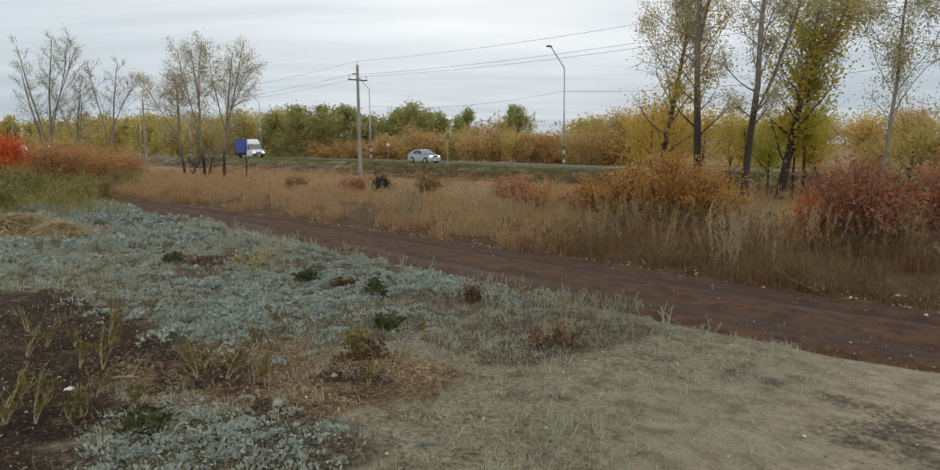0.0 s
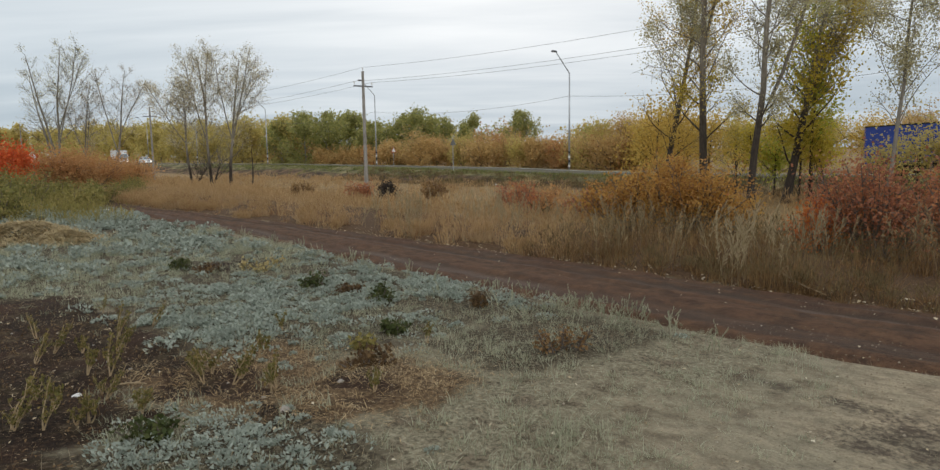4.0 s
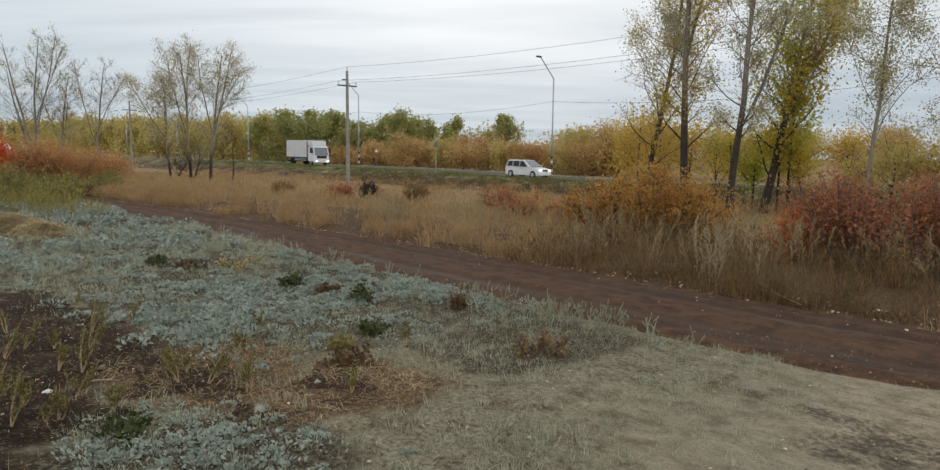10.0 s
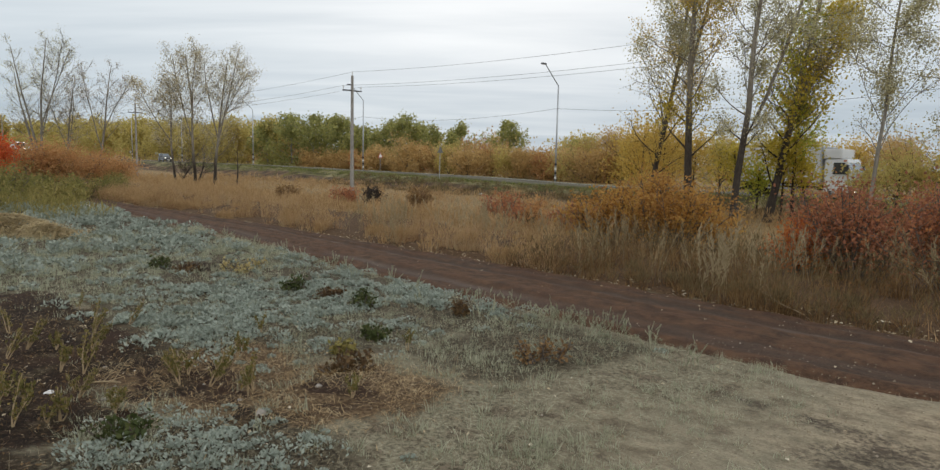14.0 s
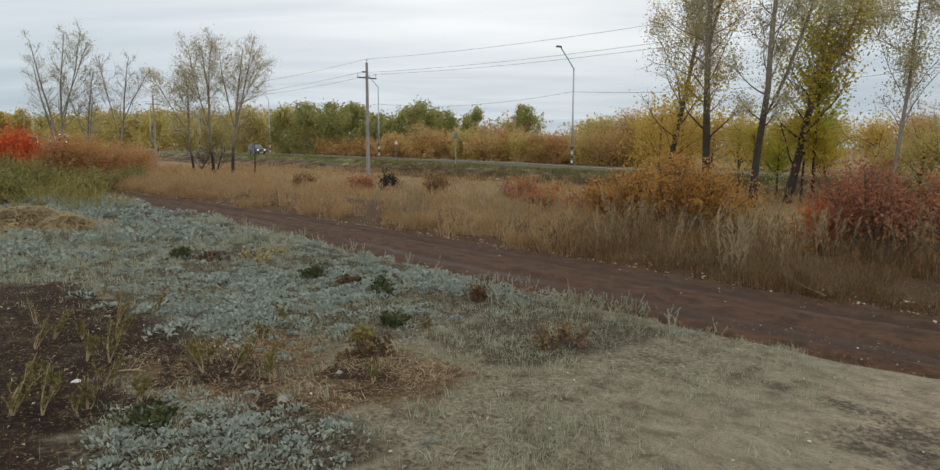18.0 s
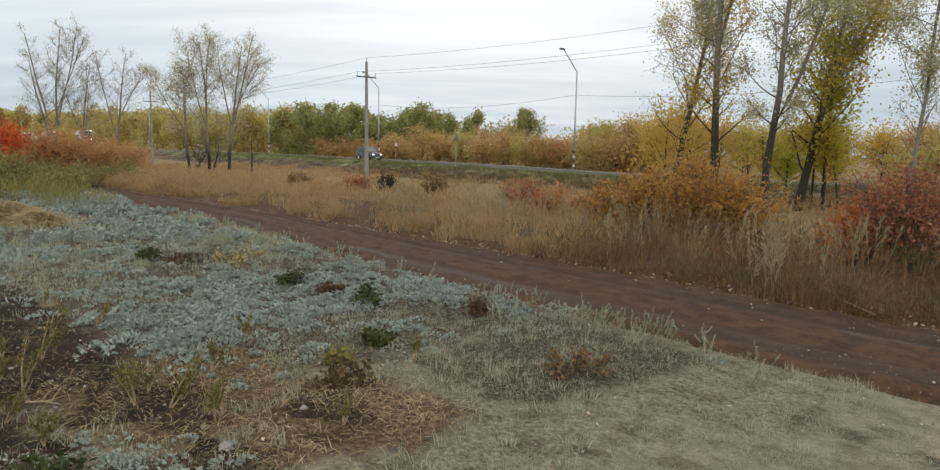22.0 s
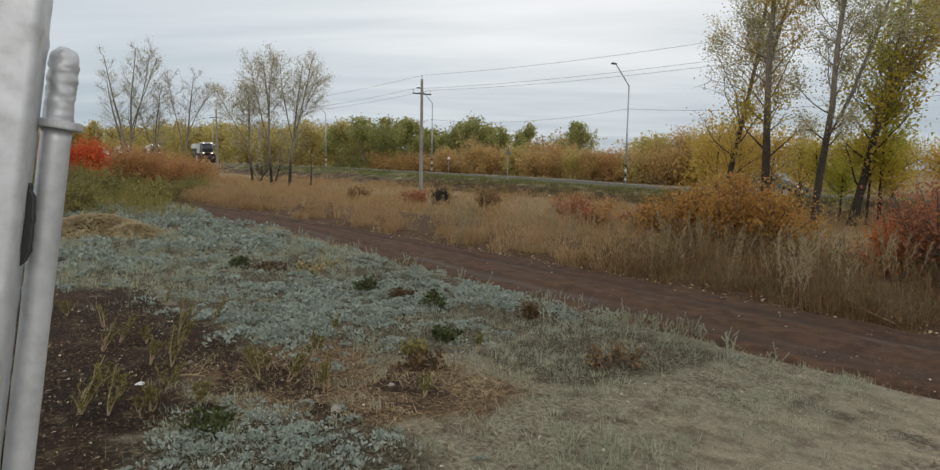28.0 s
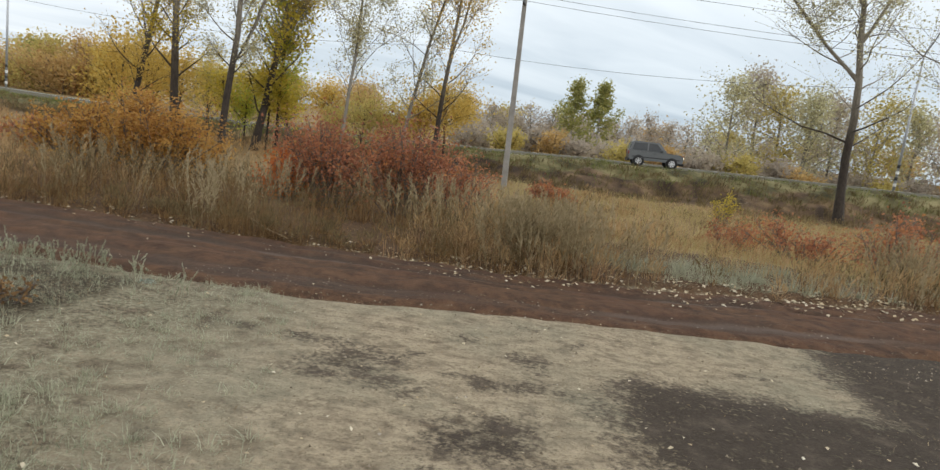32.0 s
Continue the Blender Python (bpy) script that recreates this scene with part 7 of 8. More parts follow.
def box_truck():
    ob = thing("white_box_truck", Matrix.Identity(4), "white box truck with flat-fronted cab and lit headlights", "truck")
    part("cab", rounded(slab([(1.95, 0.75), (1.95, 2.62), (3.3, 2.66), (3.62, 1.6), (3.7, 0.7), (3.6, 0.5), (2.0, 0.55)], -1.18, 1.18, 0.08, (1.4, 2.6)), 0.06), WHITE, ob)
    part("cargo_box", block(-3.95, 1.8, -1.25, 1.25, 1.05, 3.42, 0.03), BOX_WHITE, ob, "white insulated cargo box")
    part("corner_post", block(1.74, 1.82, -1.27, 1.27, 1.03, 3.44, 0.01), GALVANISED, ob)
    part("bottom_rail", block(-3.97, 1.82, -1.265, 1.265, 1.0, 1.12, 0.01), CHASSIS, ob)
    part("chassis", block(-3.8, 3.3, -0.45, 0.45, 0.6, 1.0, 0.02), CHASSIS, ob)
    part("wind_deflector", block(1.84, 2.95, -1.12, 1.12, 2.68, 3.30, 0.05), WHITE, ob)
    part("rear_bar", block(-3.98, -3.86, -1.15, 1.15, 0.48, 0.62, 0.01), CHASSIS, ob)
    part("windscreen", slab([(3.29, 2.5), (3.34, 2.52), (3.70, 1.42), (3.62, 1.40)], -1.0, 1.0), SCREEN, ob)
    part("front_bumper", block(3.4, 3.78, -1.2, 1.2, 0.36, 0.78, 0.06), WHITE, ob)
    part("grille", block(3.5, 3.72, -0.75, 0.75, 0.95, 1.35, 0.02), TRIM, ob)
    part("number_plate", block(3.775, 3.79, -0.26, 0.26, 0.5, 0.61, 0), PLATE, ob)
    for s in (-1, 1):
        part("side_window", sheet_on([(2.5, 1.68), (2.52, 2.42), (3.2, 2.42), (3.4, 1.68)], 1.18, 0.08, (1.4, 2.6), s), GLASS, ob)
        part("headlight", block(3.6, 3.79, s * 0.85 - 0.2, s * 0.85 + 0.2, 0.5, 0.66, 0.02), HEADLIGHT, ob)
        part("mirror", block(3.35, 3.5, s * 1.38 - 0.1, s * 1.38 + 0.1, 1.65, 2.3, 0.03), TRIM, ob)
        part("guard_rail", block(-1.7, 1.6, s * 1.2 - 0.02, s * 1.2 + 0.02, 0.62, 0.74, 0.01), GALVANISED, ob)
        part("guard_rail", block(-1.7, 1.6, s * 1.2 - 0.02, s * 1.2 + 0.02, 0.86, 0.96, 0.01), GALVANISED, ob)
        part("mudguard", block(-3.2, -1.85, s * 1.08 - 0.16, s * 1.08 + 0.16, 1.0, 1.06, 0.01), CHASSIS, ob)
        wheel(ob, 2.75, s * 1.04, 0.47, 0.26, 6, GALVANISED)
        wheel(ob, -2.5, s * 1.0, 0.47, 0.5, 6, CHASSIS)
    return ob


def combine(label):
    ob = thing("combine_harvester", Matrix.Identity(4), label, "harvester", "harvesters on the road")
    part("grain_tank", rounded(slab([(-3.0, 1.7), (-3.2, 3.2), (-2.6, 3.5), (0.9, 3.5), (0.9, 1.5), (-2.2, 1.3)], -1.4, 1.4), 0.08), WHITE, ob, "white upper body")
    part("undercarriage", block(-3.0, 1.6, -1.2, 1.2, 0.8, 1.75, 0.05), TRIM, ob)
    part("side_panel", block(-2.9, 0.8, -1.44, 1.44, 1.3, 2.65, 0.04), TRIM, ob, "dark side panels")
    part("cab", rounded(slab([(0.95, 1.9), (0.95, 3.55), (2.4, 3.55), (2.75, 2.6), (2.5, 1.9)], -0.95, 0.95, 0.1, (2, 3.5)), 0.06), GLASS, ob, "dark glazed cab")
    part("cab_roof", block(0.85, 2.7, -1.05, 1.05, 3.52, 3.75, 0.08), WHITE, ob)
    part("feeder", rounded(slab([(1.6, 1.0), (1.6, 1.8), (3.4, 1.2), (3.4, 0.6)], -0.7, 0.7), 0.04), TRIM, ob)
    part("unloading_auger", block(-3.6, 1.4, 1.45, 1.75, 3.2, 3.5, 0.08), WHITE, ob)
    for s in (-1, 1):
        part("work_lamp", block(2.66, 2.74, s * 0.7 - 0.14, s * 0.7 + 0.14, 3.55, 3.7, 0.02), HEADLIGHT, ob)
        part("front_light", block(2.6, 2.78, s * 0.75 - 0.14, s * 0.75 + 0.14, 1.75, 1.9, 0.02), HEADLIGHT, ob)
        part("ladder", block(1.2, 1.7, s * 1.35 - 0.04, s * 1.35 + 0.04, 0.7, 1.9, 0.01), GALVANISED, ob)
        wheel(ob, 1.3, s * 1.3, 0.88, 0.65, 6, WHITE)
        wheel(ob, -2.3, s * 1.25, 0.58, 0.4, 6, WHITE)
    return ob


truck_blue, truck_white = blue_truck(), box_truck()
combine_a = combine("white and black combine harvester leading a line of harvesters")
combine_b = combine("white and black combine harvester following another on the road")
combine_c = combine("white and black combine harvester last in line on the road")
LANE = 42.7
VEHICLE = 0.89


def resize(ob, k):
    """Bring a vehicle, built to round numbers, to its true size."""
    for c in ob.children_recursive:
        if c.type == "MESH":
            c.data.transform(Matrix.Scale(k, 4))
        c.location = c.location * k


for vehicle in (sedan, estate, offroad, truck_white):
    resize(vehicle, VEHICLE)
resize(sedan, 0.95)
resize(truck_blue, 0.97)
for vehicle in (combine_a, combine_b, combine_c):
    resize(vehicle, 1.2)


def drive(s, n=LANE):
    a = -s
    tilt = math.degrees(math.atan2(float(road_z(a + 1.2) - road_z(a - 1.2)), 2.4))
    return Matrix.Translation(at(a, n, float(road_z(a)))) @ pose(0, 0, 0, 0, 0, TURN) @ pose(0, 0, 0, 0, -tilt, 0)

# ---- small things near the viewpoint ----
SILVER_PAINT = surface("lumpy_aluminium_paint", (0.56, 0.57, 0.585), (0.68, 0.69, 0.705), 9, 0.42, 0.3, 70, 0.25, dist=0.0012)


def lumpy(bm, amount, scale, seed):
    off = Vector((seed * 3.1, seed * 1.7, 0))
    for v in bm.verts:
        q = noise.noise(v.co * scale + off) * 0.6 + 0.7 * max(0, noise.noise(v.co * scale * 2.3 + off) - 0.15)
        v.co += v.normal * amount * q
    return bm


def gate_post():
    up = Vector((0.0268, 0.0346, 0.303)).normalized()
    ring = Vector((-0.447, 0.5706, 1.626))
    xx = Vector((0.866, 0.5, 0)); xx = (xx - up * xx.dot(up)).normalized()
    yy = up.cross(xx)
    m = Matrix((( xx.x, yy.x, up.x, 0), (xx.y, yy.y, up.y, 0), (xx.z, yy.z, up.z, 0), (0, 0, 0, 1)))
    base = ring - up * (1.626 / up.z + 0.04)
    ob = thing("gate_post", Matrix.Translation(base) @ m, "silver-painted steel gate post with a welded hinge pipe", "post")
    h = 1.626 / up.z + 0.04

    def pipe(r, z0, z1, rings, cap):
        bm = bmesh.new()
        k = 22
        prev = None
        zs = list(np.linspace(z0, z1, rings))
        prof = [(r, z) for z in zs]
        if cap:
            prof += [(r * math.cos(q), z1 + r * 0.9 * math.sin(q)) for q in (0.4, 0.8, 1.15, 1.4)]
        for pr, z in prof:
            cur = [bm.verts.new((pr * math.cos(q * 6.28319 / k), pr * math.sin(q * 6.28319 / k), z)) for q in range(k)]
            if prev:
                for q in range(k):
                    bm.faces.new((prev[q], prev[(q + 1) % k], cur[(q + 1) % k], cur[q]))
            prev = cur
        bm.faces.new(prev)
        bm.normal_update()
        return bm
    part("hinge_pipe", lumpy(pipe(0.0121, 0, h - 0.004, 150, False), 0.0007, 90, 2), SILVER_PAINT, ob, smooth_=True)
    part("hinge_cap", lumpy(pipe(0.0118, h - 0.004, h + 0.058, 40, True), 0.0022, 150, 5), SILVER_PAINT, ob, "thickly painted rounded hinge cap", True)
    bm = bmesh.new(); rod(bm, (0.001, 0, h - 0.004), (0.001, 0, h + 0.003), 0.0195, 24)
    bmesh.ops.bevel(bm, geom=bm.edges[:], offset=0.001, segments=2, affect="EDGES")
    part("washer", bm, SILVER_PAINT, ob, "flat steel washer between the hinge halves")
    bm = bmesh.new()
    prism(bm, -0.115, -0.062, -0.0125, -0.008, 0, h + 0.75)
    bmesh.ops.subdivide_edges(bm, edges=[e for e in bm.edges if abs((e.verts[0].co - e.verts[1].co).z) > 0.5], cuts=230, use_grid_fill=True)
    bmesh.ops.subdivide_edges(bm, edges=[e for e in bm.edges if abs((e.verts[0].co - e.verts[1].co).x) > 0.05], cuts=14, use_grid_fill=True)
    bm.normal_update()
    for v in bm.verts:
        edge = math.exp(-((v.co.x + 0.026) / 0.011) ** 2)
        q = max(0, noise.noise(v.co * 110) - 0.05) * 0.011 * edge + noise.noise(v.co * 60) * 0.0006
        v.co += v.normal * q
    part("post_tube", bm, SILVER_PAINT, ob, "square post with a lumpy weld down its edge", True)
    # ragged black strip, added for the darkness of the gap beside the hinge
    bm = bmesh.new()
    prism(bm, -0.021, -0.03, -0.0075, -0.009, h - 0.124, h - 0.052)
    bmesh.ops.subdivide_edges(bm, edges=[e for e in bm.edges if abs((e.verts[0].co - e.verts[1].co).z) > 0.05], cuts=16, use_grid_fill=True)
    for v in bm.verts:
        u = (v.co.z - h + 0.088) / 0.036
        ragged = 0.0022 * noise.noise(Vector((3.0, v.co.x * 20, v.co.z * 160)))
        v.co.x = -0.0143 + (v.co.x + 0.0143) * (1.05 - 0.75 * u ** 4) + ragged - 0.0012 * u
    part("gap_shade", bm, BLACK_BAND, ob, "black strip standing for shade between post and hinge")


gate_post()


def weed(seed, h):
    """An upright weed: pale bent stems, their upper parts clothed in narrow leaves."""
    rng = np.random.default_rng(seed)
    ob = thing("weed_plant", Matrix.Identity(4), "small branching weed with pale stem on bare soil", "weed", "weeds on the bare soil")
    wood, pts = [], []
    for q in range(rng.integers(1, 4)):
        P, R = limb(rng, (0, 0, -0.02), (rng.normal(0, 0.26), rng.normal(0, 0.26), 1), h * rng.uniform(0.6, 1.1), 0.0062, 0.0025, 0.16, 0.4, 8)
        wood.append(tube(P, R, 5))
        pts.append(along(P, 34, rng, 0.45))
        for w in range(3):
            g = rng.integers(2, 6)
            T, TR = limb(rng, P[g], (rng.normal(0, 0.4), rng.normal(0, 0.4), 0.9), h * rng.uniform(0.15, 0.32), 0.0026, 0.001, 0.15, 0.4, 4)
            wood.append(tube(T, TR, 4))
            pts.append(along(T, 10, rng, 0.2))
    V, F = joined(wood)
    raw("stem", V, F, STALK, ob)
    LV, LF = leaves(rng, np.concatenate(pts), 0.019, 0.008, droop=-1.4)
    raw("foliage", LV, LF, WEED, ob)
    return ob


def weeds():
    kinds = [weed(400 + i, (0.34, 0.30, 0.25, 0.2, 0.28)[i]) for i in range(5)]
    rng = np.random.default_rng(44)
    spots = [(-6.44, 0.97), (-6.07, 1.36), (-5.06, 1.67), (-5.28, 0.67), (-5.0, 0.72), (-4.95, 1.02), (-5.48, 1.17), (-4.58, 1.15), (-4.74, 0.48), (-5.15, 2.19), (-6.2, 1.45), (-6.6, 1.5), (-6.3, 1.15), (-5.0, 1.75), (-5.6, 1.05), (-7.1, 0.95), (-4.3, 1.9), (-3.8, 2.4), (-5.8, 2.7), (-4.5, 3.4)]
    spots += [(-6.25, 0.81), (-4.82, 1.63), (-4.6, 0.78), (-4.49, 1.13), (-4.35, 1.96), (-4.77, 0.47), (-4.64, 0.61), (-4.74, 1.86), (-5.11, 1.04)]
    spots += [(rng.uniform(-8.4, -4.4), rng.uniform(0.1, 1.9)) for _ in range(9)]
    for i, (a, n) in enumerate(spots):
        m = Matrix.Translation(at(a, n, float(ground_z(a, n)))) @ pose(0, 0, 0, 0, 0, rng.uniform(0, 360))
        if i < 5:
            kinds[i].matrix_world = m
        else:
            c = copy_thing(kinds[i % 5], m)
            k = rng.uniform(0.7, 1.1)
            c.scale = (k, k, k)


weeds()


def tuft_edge():
    """Pale feathery tufts on the rim of the track."""
    rng = np.random.default_rng(46)
    pieces = []
    for k in range(74):
        a = rng.uniform(-14, -2.4) if k < 38 else rng.normal(-4.4, 0.8)
        n = float(track_mid(a) - track_half(a)) + rng.normal(-0.35, 0.3)
        base = np.array([*(AX * a + NX * n), float(ground_z(a, n))])
        for q in range(rng.integers(2, 6)):
            P, R = limb(rng, base + np.append(rng.normal(0, 0.03, 2), 0), (rng.normal(0, 0.35), rng.normal(0, 0.35), 1), rng.uniform(0.10, 0.24), 0.002, 0.001, 0.08, 0, 5)
            LV, LF = spikes(rng, P, 34, 0.35, 0.03, 0.0026, 0.26)
            pieces.append((LV, LF))
            tv, tf = tube(P, R, 3)
            pieces.append((tv, np.concatenate([tf[:, [0, 1, 2]], tf[:, [0, 2, 3]]])))
    V, F = joined(pieces)
    stuff("feathery_tufts", V, F, GREYGRASS, "pale feathery seed heads on the rim of the track", "grass")


tuft_edge()


THATCH = surface("dark_straw", (0.05, 0.034, 0.018), (0.22, 0.16, 0.085), 5.0, 0.95, 0, 38, 0.9, (1.0, 0.45, 1.0), 0.05)


def straw_heap():
    rng = np.random.default_rng(47)
    for ca, cn, w, h in ((-16.6, 2.1, 1.6, 0.30), (-16.0, 0.9, 1.4, 0.26), (-17.3, 0.2, 1.5, 0.30), (-15.3, 2.7, 0.9, 0.15)):
        ob = thing("straw_heap", Matrix.Identity(4), "flattened heap of cut dry grass on the ground", "straw heap", "straw heaps")
        q = np.linspace(-1, 1, 25)
        aa, nn = np.meshgrid(ca + q * w * 1.25, cn + q * w * 0.95, indexing="ij")
        top = (h * (0.65 + 0.5 * fbm(aa * 2.5, nn * 2.5, 171, 3)) * np.exp(-(((aa - ca) / w) ** 2 + ((nn - cn) / (w * 0.75)) ** 2) * 2.2) - 0.05)
        P = aa.reshape(-1)[:, None] * AX + nn.reshape(-1)[:, None] * NX
        V = np.concatenate([P, (ground_z(aa, nn) + top).reshape(-1)[:, None]], 1)
        ii, jj = np.meshgrid(np.arange(24), np.arange(24), indexing="ij")
        k = (ii * 25 + jj).reshape(-1)
        raw("mound", V, np.stack([k, k + 25, k + 26, k + 1], 1), THATCH, ob, smooth_=True)
        m = 5200
        a, n = ca + rng.normal(0, w * 0.42, m), cn + rng.normal(0, w * 0.32, m)
        top = h * (0.65 + 0.5 * fbm(a * 2.5, n * 2.5, 171, 3)) * np.exp(-(((a - ca) / w) ** 2 + ((n - cn) / (w * 0.75)) ** 2) * 2.2)
        z = ground_z(a, n) + top + 0.05 * (fbm(a * 4, n * 4, 173, 2) - 0.4) + rng.uniform(-0.03, 0.06, m)
        c = np.concatenate([a[:, None] * AX + n[:, None] * NX, z[:, None]], 1)
        u = rng.normal(0, 1, (m, 3)) * np.array([1, 1, 0.2]); u /= np.linalg.norm(u, axis=1, keepdims=True)
        s = np.cross(u, np.array([[0, 0, 1.0]])); ln = rng.uniform(0.08, 0.24, m)[:, None]
        bow = np.array([[0, 0, 1.0]]) * ln * 0.18
        V = np.stack([c - u * ln - bow, c + s * 0.011, c + u * ln - bow, c - s * 0.011], 1).reshape(-1, 3)
        k = np.arange(m)[:, None] * 4
        raw("straw_layer", V, np.concatenate([k + np.array([[0, 1, 3]]), k + np.array([[1, 2, 3]])]), STRAW, ob)


straw_heap()


def tall_weeds():
    """The green and ochre weeds round the heap."""
    rng = np.random.default_rng(48)
    a, n = rng.uniform(-46, -17.5, 2600), rng.uniform(-14, 5.0, 2600)
    keep = (n < 4.7 - 0.02 * (-17 - a)) & ~((a > -19.5) & (n < 2.4) & (rng.uniform(0, 1, len(a)) < 0.9))
    a, n = a[keep], n[keep]
    hgt = (0.15 + 0.75 * fbm(a * 0.4, n * 0.4, 151, 3)) * rng.uniform(0.6, 1.15, len(a)) * (1.0 + 0.02 * (-17 - a)) * (1.1 + 0.8 * smooth(3, -4, n))
    stems, heads = tussocks(rng, a, n, hgt, 12, 26, 0.012, np.maximum(0.2, 0.5 * hgt), clear=False)
    stuff("tall_weeds", *joined([stems, heads]), GRASS_WEED, "thick green and ochre weeds behind the straw heap", "weeds")


tall_weeds()


def brush_heap():
    rng = np.random.default_rng(49)
    v = bearing(-7.4, 39)
    ob = thing("brush_heap", Matrix.Translation((v.x, v.y, float(ground_z(*an_of(v.x, v.y))))), "dark heap of dead brush beside the pole", "brush heap")
    for k in range(26):
        P, R = limb(rng, (rng.normal(0, 0.25), rng.normal(0, 0.25), 0), (rng.normal(0, 0.7), rng.normal(0, 0.7), 0.9), rng.uniform(0.6, 1.3), 0.02, 0.008, 0.25, -0.3, 6)
        V, F = tube(P, R, 5)
        raw("dead_branch", V, F, BARK_DARK, ob)
    LV, LF = leaves(rng, rng.normal(0, 0.2, (1300, 3)) * np.array([1, 1, 0.9]) + np.array([0.05, -0.1, 0.55]), 0.09, 0.05)
    raw("dead_leaf_mass", LV, LF, BARK_DARK, ob)


brush_heap()
PLASTIC = surface("white_plastic_film", (0.62, 0.63, 0.63), (0.78, 0.78, 0.78), 8, 0.4, 0, 30, 0.2)
STONE = surface("pale_stone", (0.24, 0.22, 0.19), (0.40, 0.37, 0.33), 12, 0.9, 0, 60, 0.4)


def lump(name, a, n, size, mat, label, category, seed, flat=0.6):
    bm = bmesh.new()
    bmesh.ops.create_icosphere(bm, subdivisions=2, radius=size)
    for v in bm.verts:
        v.co *= 1 + 0.5 * noise.noise(v.co * (1.6 / size) + Vector((seed, 0, 0)))
        v.co.z *= flat
    ob = part(name, bm, mat)
    dz = 0.05 if abs(n - float(track_mid(a))) < float(track_half(a)) else 0.0
    ob.matrix_world = Matrix.Translation(at(a, n, float(ground_z(a, n)) + size * flat * 0.35 + dz))
    return tagged(ob, label, category)


lump("stone", -3.9, 1.8, 0.035, STONE, "pale stone lying on the bare soil", "stone", 1)
lump("plastic_scrap", -5.2, 0.9, 0.032, PLASTIC, "white plastic scrap lying on the bare soil", "litter", 2, 0.35)
lump("stone", -2.45, 7.35, 0.045, STONE, "pale stone on the rim of the track", "stone", 3)
lump("stone", -4.15, 2.35, 0.022, STONE, "small pale stone in dry litter", "stone", 4)
lump("plastic_bag", -22.5, 5.0, 0.16, PLASTIC, "crumpled white plastic bag at the track's end", "litter", 5, 0.5)
lump("plastic_bag", -36.5, 34.0, 0.16, PLASTIC, "crumpled white plastic bag on the embankment", "litter", 6, 0.4)
for i in range(16):
    rr = random.Random(500 + i)
    lump("clod", rr.uniform(-8.3, -3.2), rr.uniform(0.2, 1.9), rr.uniform(0.008, 0.02), STONE, "pale clod lying on the bare soil", "clod", 10 + i)


def twig_branch(name, a, n, az, length, label, seed):
    rng = np.random.default_rng(seed)
    ob = thing(name, Matrix.Translation(at(a, n, float(ground_z(a, n)) + 0.02)), label, "branch")
    d = (math.sin(radians(az)), math.cos(radians(az)), 0.25)
    P, R = limb(rng, (0, 0, 0), d, length, 0.008, 0.003, 0.06, 0, 8)
    V, F = tube(P, R, 5)
    stem = raw("stem", V, F, STALK, ob)
    for q in range(5):
        g = rng.integers(2, 7)
        T, TR = limb(rng, P[g], np.array(d) + rng.normal(0, 0.5, 3), length * 0.3, 0.004, 0.0015, 0.12, 0.1, 4)
        V, F = tube(T, TR, 4)
        raw("twig", V, F, STALK, stem)


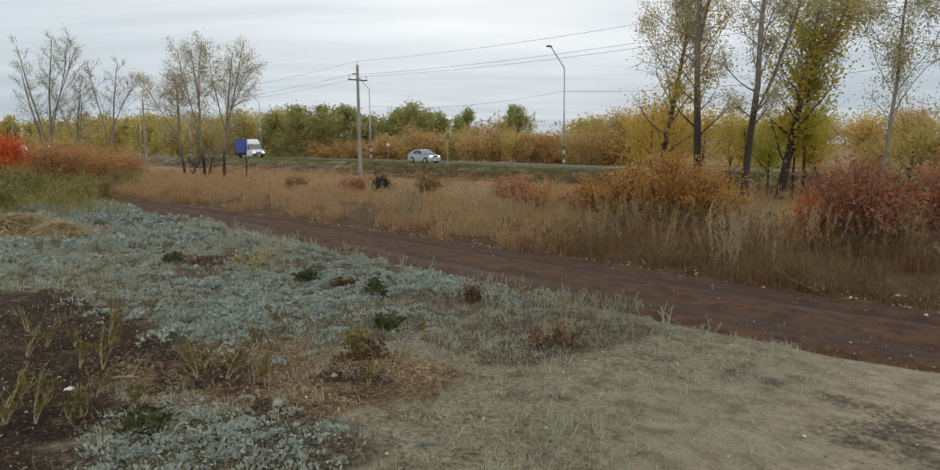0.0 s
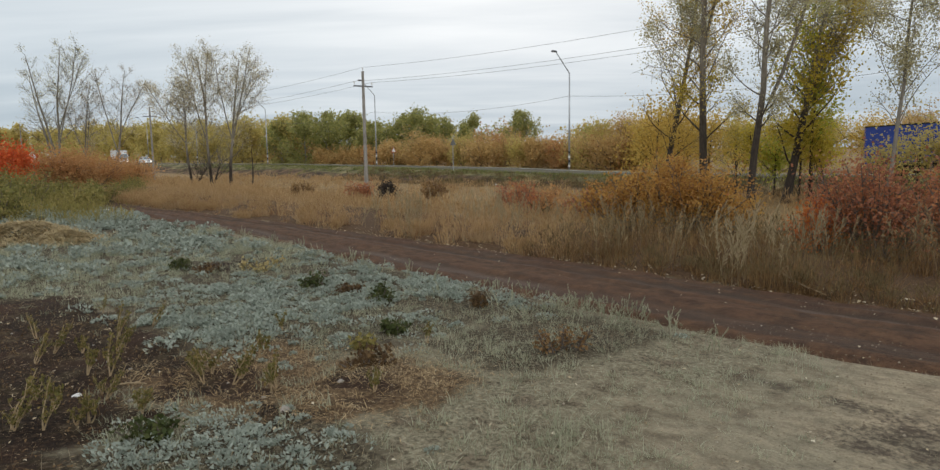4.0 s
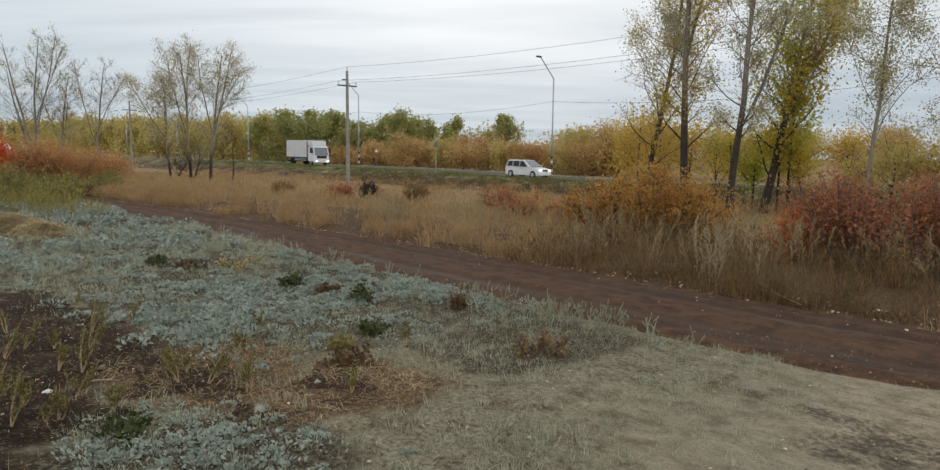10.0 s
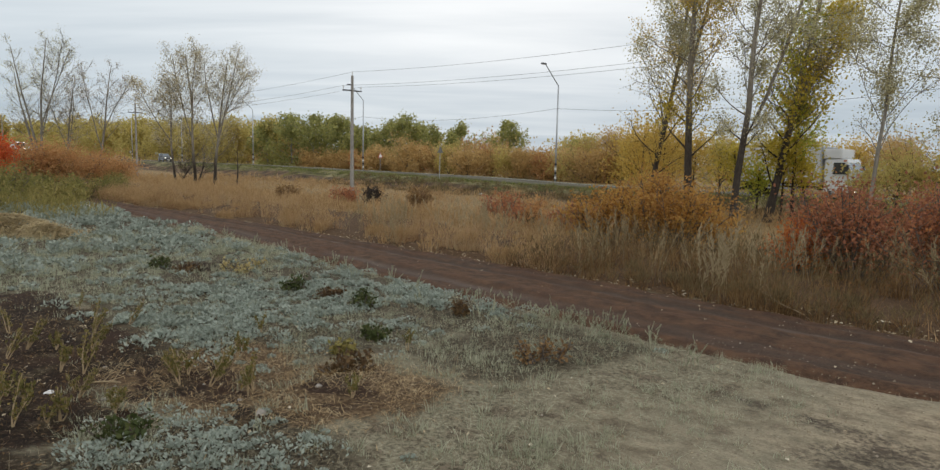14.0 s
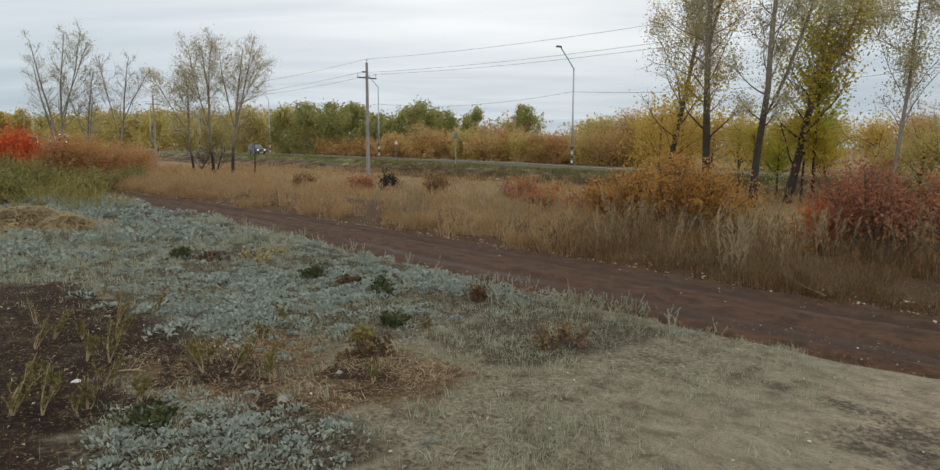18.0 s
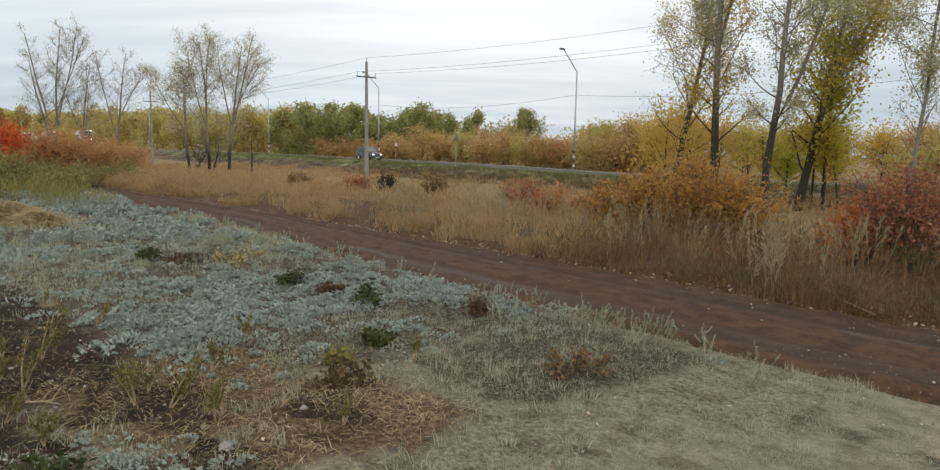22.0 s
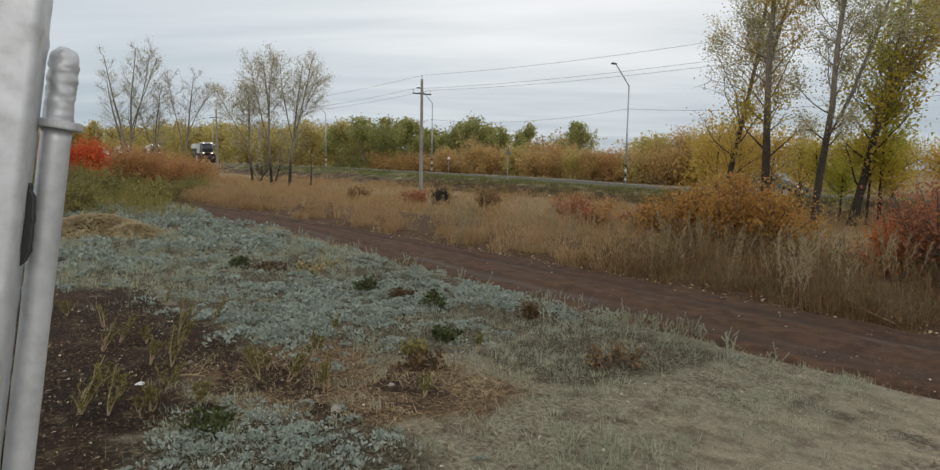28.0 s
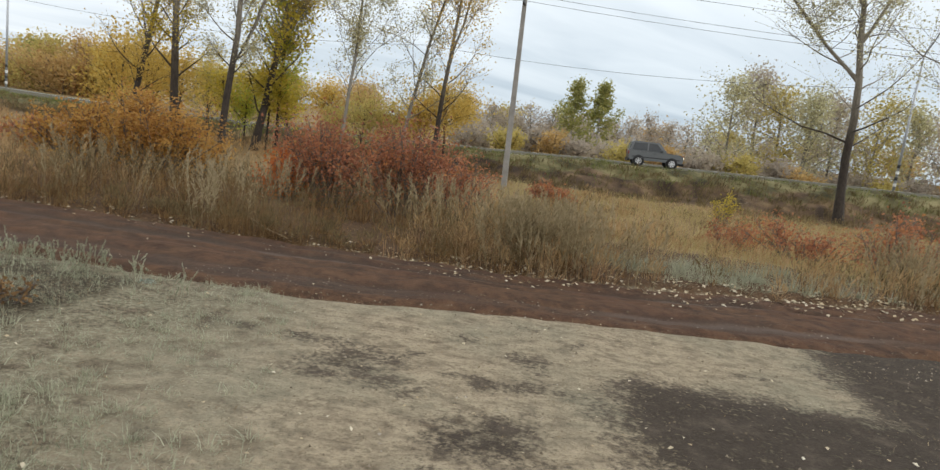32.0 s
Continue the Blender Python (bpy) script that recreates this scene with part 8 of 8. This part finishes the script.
twig_branch("fallen_branch", -3.0, 7.75, -42, 0.55, "dry broken branch leaning out of the grass", 61)
twig_branch("fallen_branch", -0.9, 7.9, 70, 0.75, "dry broken branch lying by the track", 62)
twig_branch("fallen_branch", -6.3, 8.0, -60, 0.6, "dry broken branch leaning out of the grass", 63)
twig_branch("dry_stem", -5.2, 1.15, 120, 0.35, "pale fallen weed stem on the soil", 64)
bush("dock_plant", Matrix.Translation(at(-3.55, 4.05, float(ground_z(-3.55, 4.05)))), "low brown dried dock plant in grey grass", 71, 0.6, 0.22, DRYBROWN, 10, 40, 0.03, 0.03, category="weed")
for i, (a, n, w, h, lf) in enumerate(((-9.95, 3.14, 0.45, 0.2, WEED_DARK), (-9.5, 3.37, 0.6, 0.09, SEARED), (-7.34, 3.8, 0.5, 0.2, WEED_DARK), (-6.24, 4.08, 0.4, 0.18, WEED_DARK), (-6.7, 3.95, 0.7, 0.10, SEARED), (-4.04, 1.08, 0.42, 0.13, WEED_DARK), (-9.16, 3.97, 0.9, 0.18, GRASS_PALE), (-5.25, 4.65, 0.18, 0.16, SEARED), (-4.73, 2.91, 0.25, 0.1, GRASS_WEED), (-4.4, 2.7, 0.7, 0.09, SEARED), (-5.0, 3.4, 0.35, 0.12, WEED_DARK))):
    bush("low_weed", Matrix.Translation(at(a, n, float(ground_z(a, n)))), "low leafy weed among wormwood", 80 + i, w, h, lf, 12, 45, 0.035, 0.03, category="weed", group="low weeds")


# ---- what moves ----
def motions():
    def along_road(ob, rows):
        ts, ss = [t for t, s in rows], [s for t, s in rows]
        walk(ob, [(k / 2, drive(float(np.interp(k / 2, ts, ss)))) for k in range(65)])
    along_road(sedan, ((0, 55.6), (1.0, 34.0), (4, -35), (32, -580)))
    along_road(truck_blue, ((0, 97.8), (2.4, 46.2), (2.9, 35.3), (6, -32), (32, -590)))
    along_road(estate, ((0, 222), (6, 118.6), (9, 59.4), (10.4, 31.6), (14, -40), (32, -400)))
    along_road(truck_white, ((0, 246), (3, 190), (6, 139.3), (9, 91.0), (10.4, 71.1), (12.6, 38.5), (13, 32.0), (14, 17.4), (16, -12), (32, -260)))
    along_road(offroad, ((0, 280), (6, 212), (13, 139.2), (19, 90.3), (23, 59.6), (25, 45.2), (28, 24.0), (30.9, 2.2), (32, -6.1)))
    along_road(combine_a, ((0, 398), (24.6, 187), (28, 158), (29, 150.5), (32, 128)))
    along_road(combine_b, ((0, 455), (24.6, 237), (28, 209), (29, 200.5), (32, 176)))
    along_road(combine_c, ((0, 505), (24.6, 283), (28, 254), (29, 246), (32, 221)))
    # the off-roader passes slowly: its wheels turn with the road
    knots_t, knots_s = (0, 6, 13, 19, 23, 25, 28, 30.9, 32), (280, 212, 139.2, 90.3, 59.6, 45.2, 24.0, 2.2, -6.1)
    for hub in offroad_wheels:
        x, y, z = hub.location
        rows = []
        for k in range(0, 32 * 18 + 1):
            t = k / 18
            spin = math.degrees((280 - float(np.interp(t, knots_t, knots_s))) / (0.345 * VEHICLE)) % 360
            rows.append((t, pose(x, y, z, 0, spin, 0)))
        walk(hub, rows)


motions()
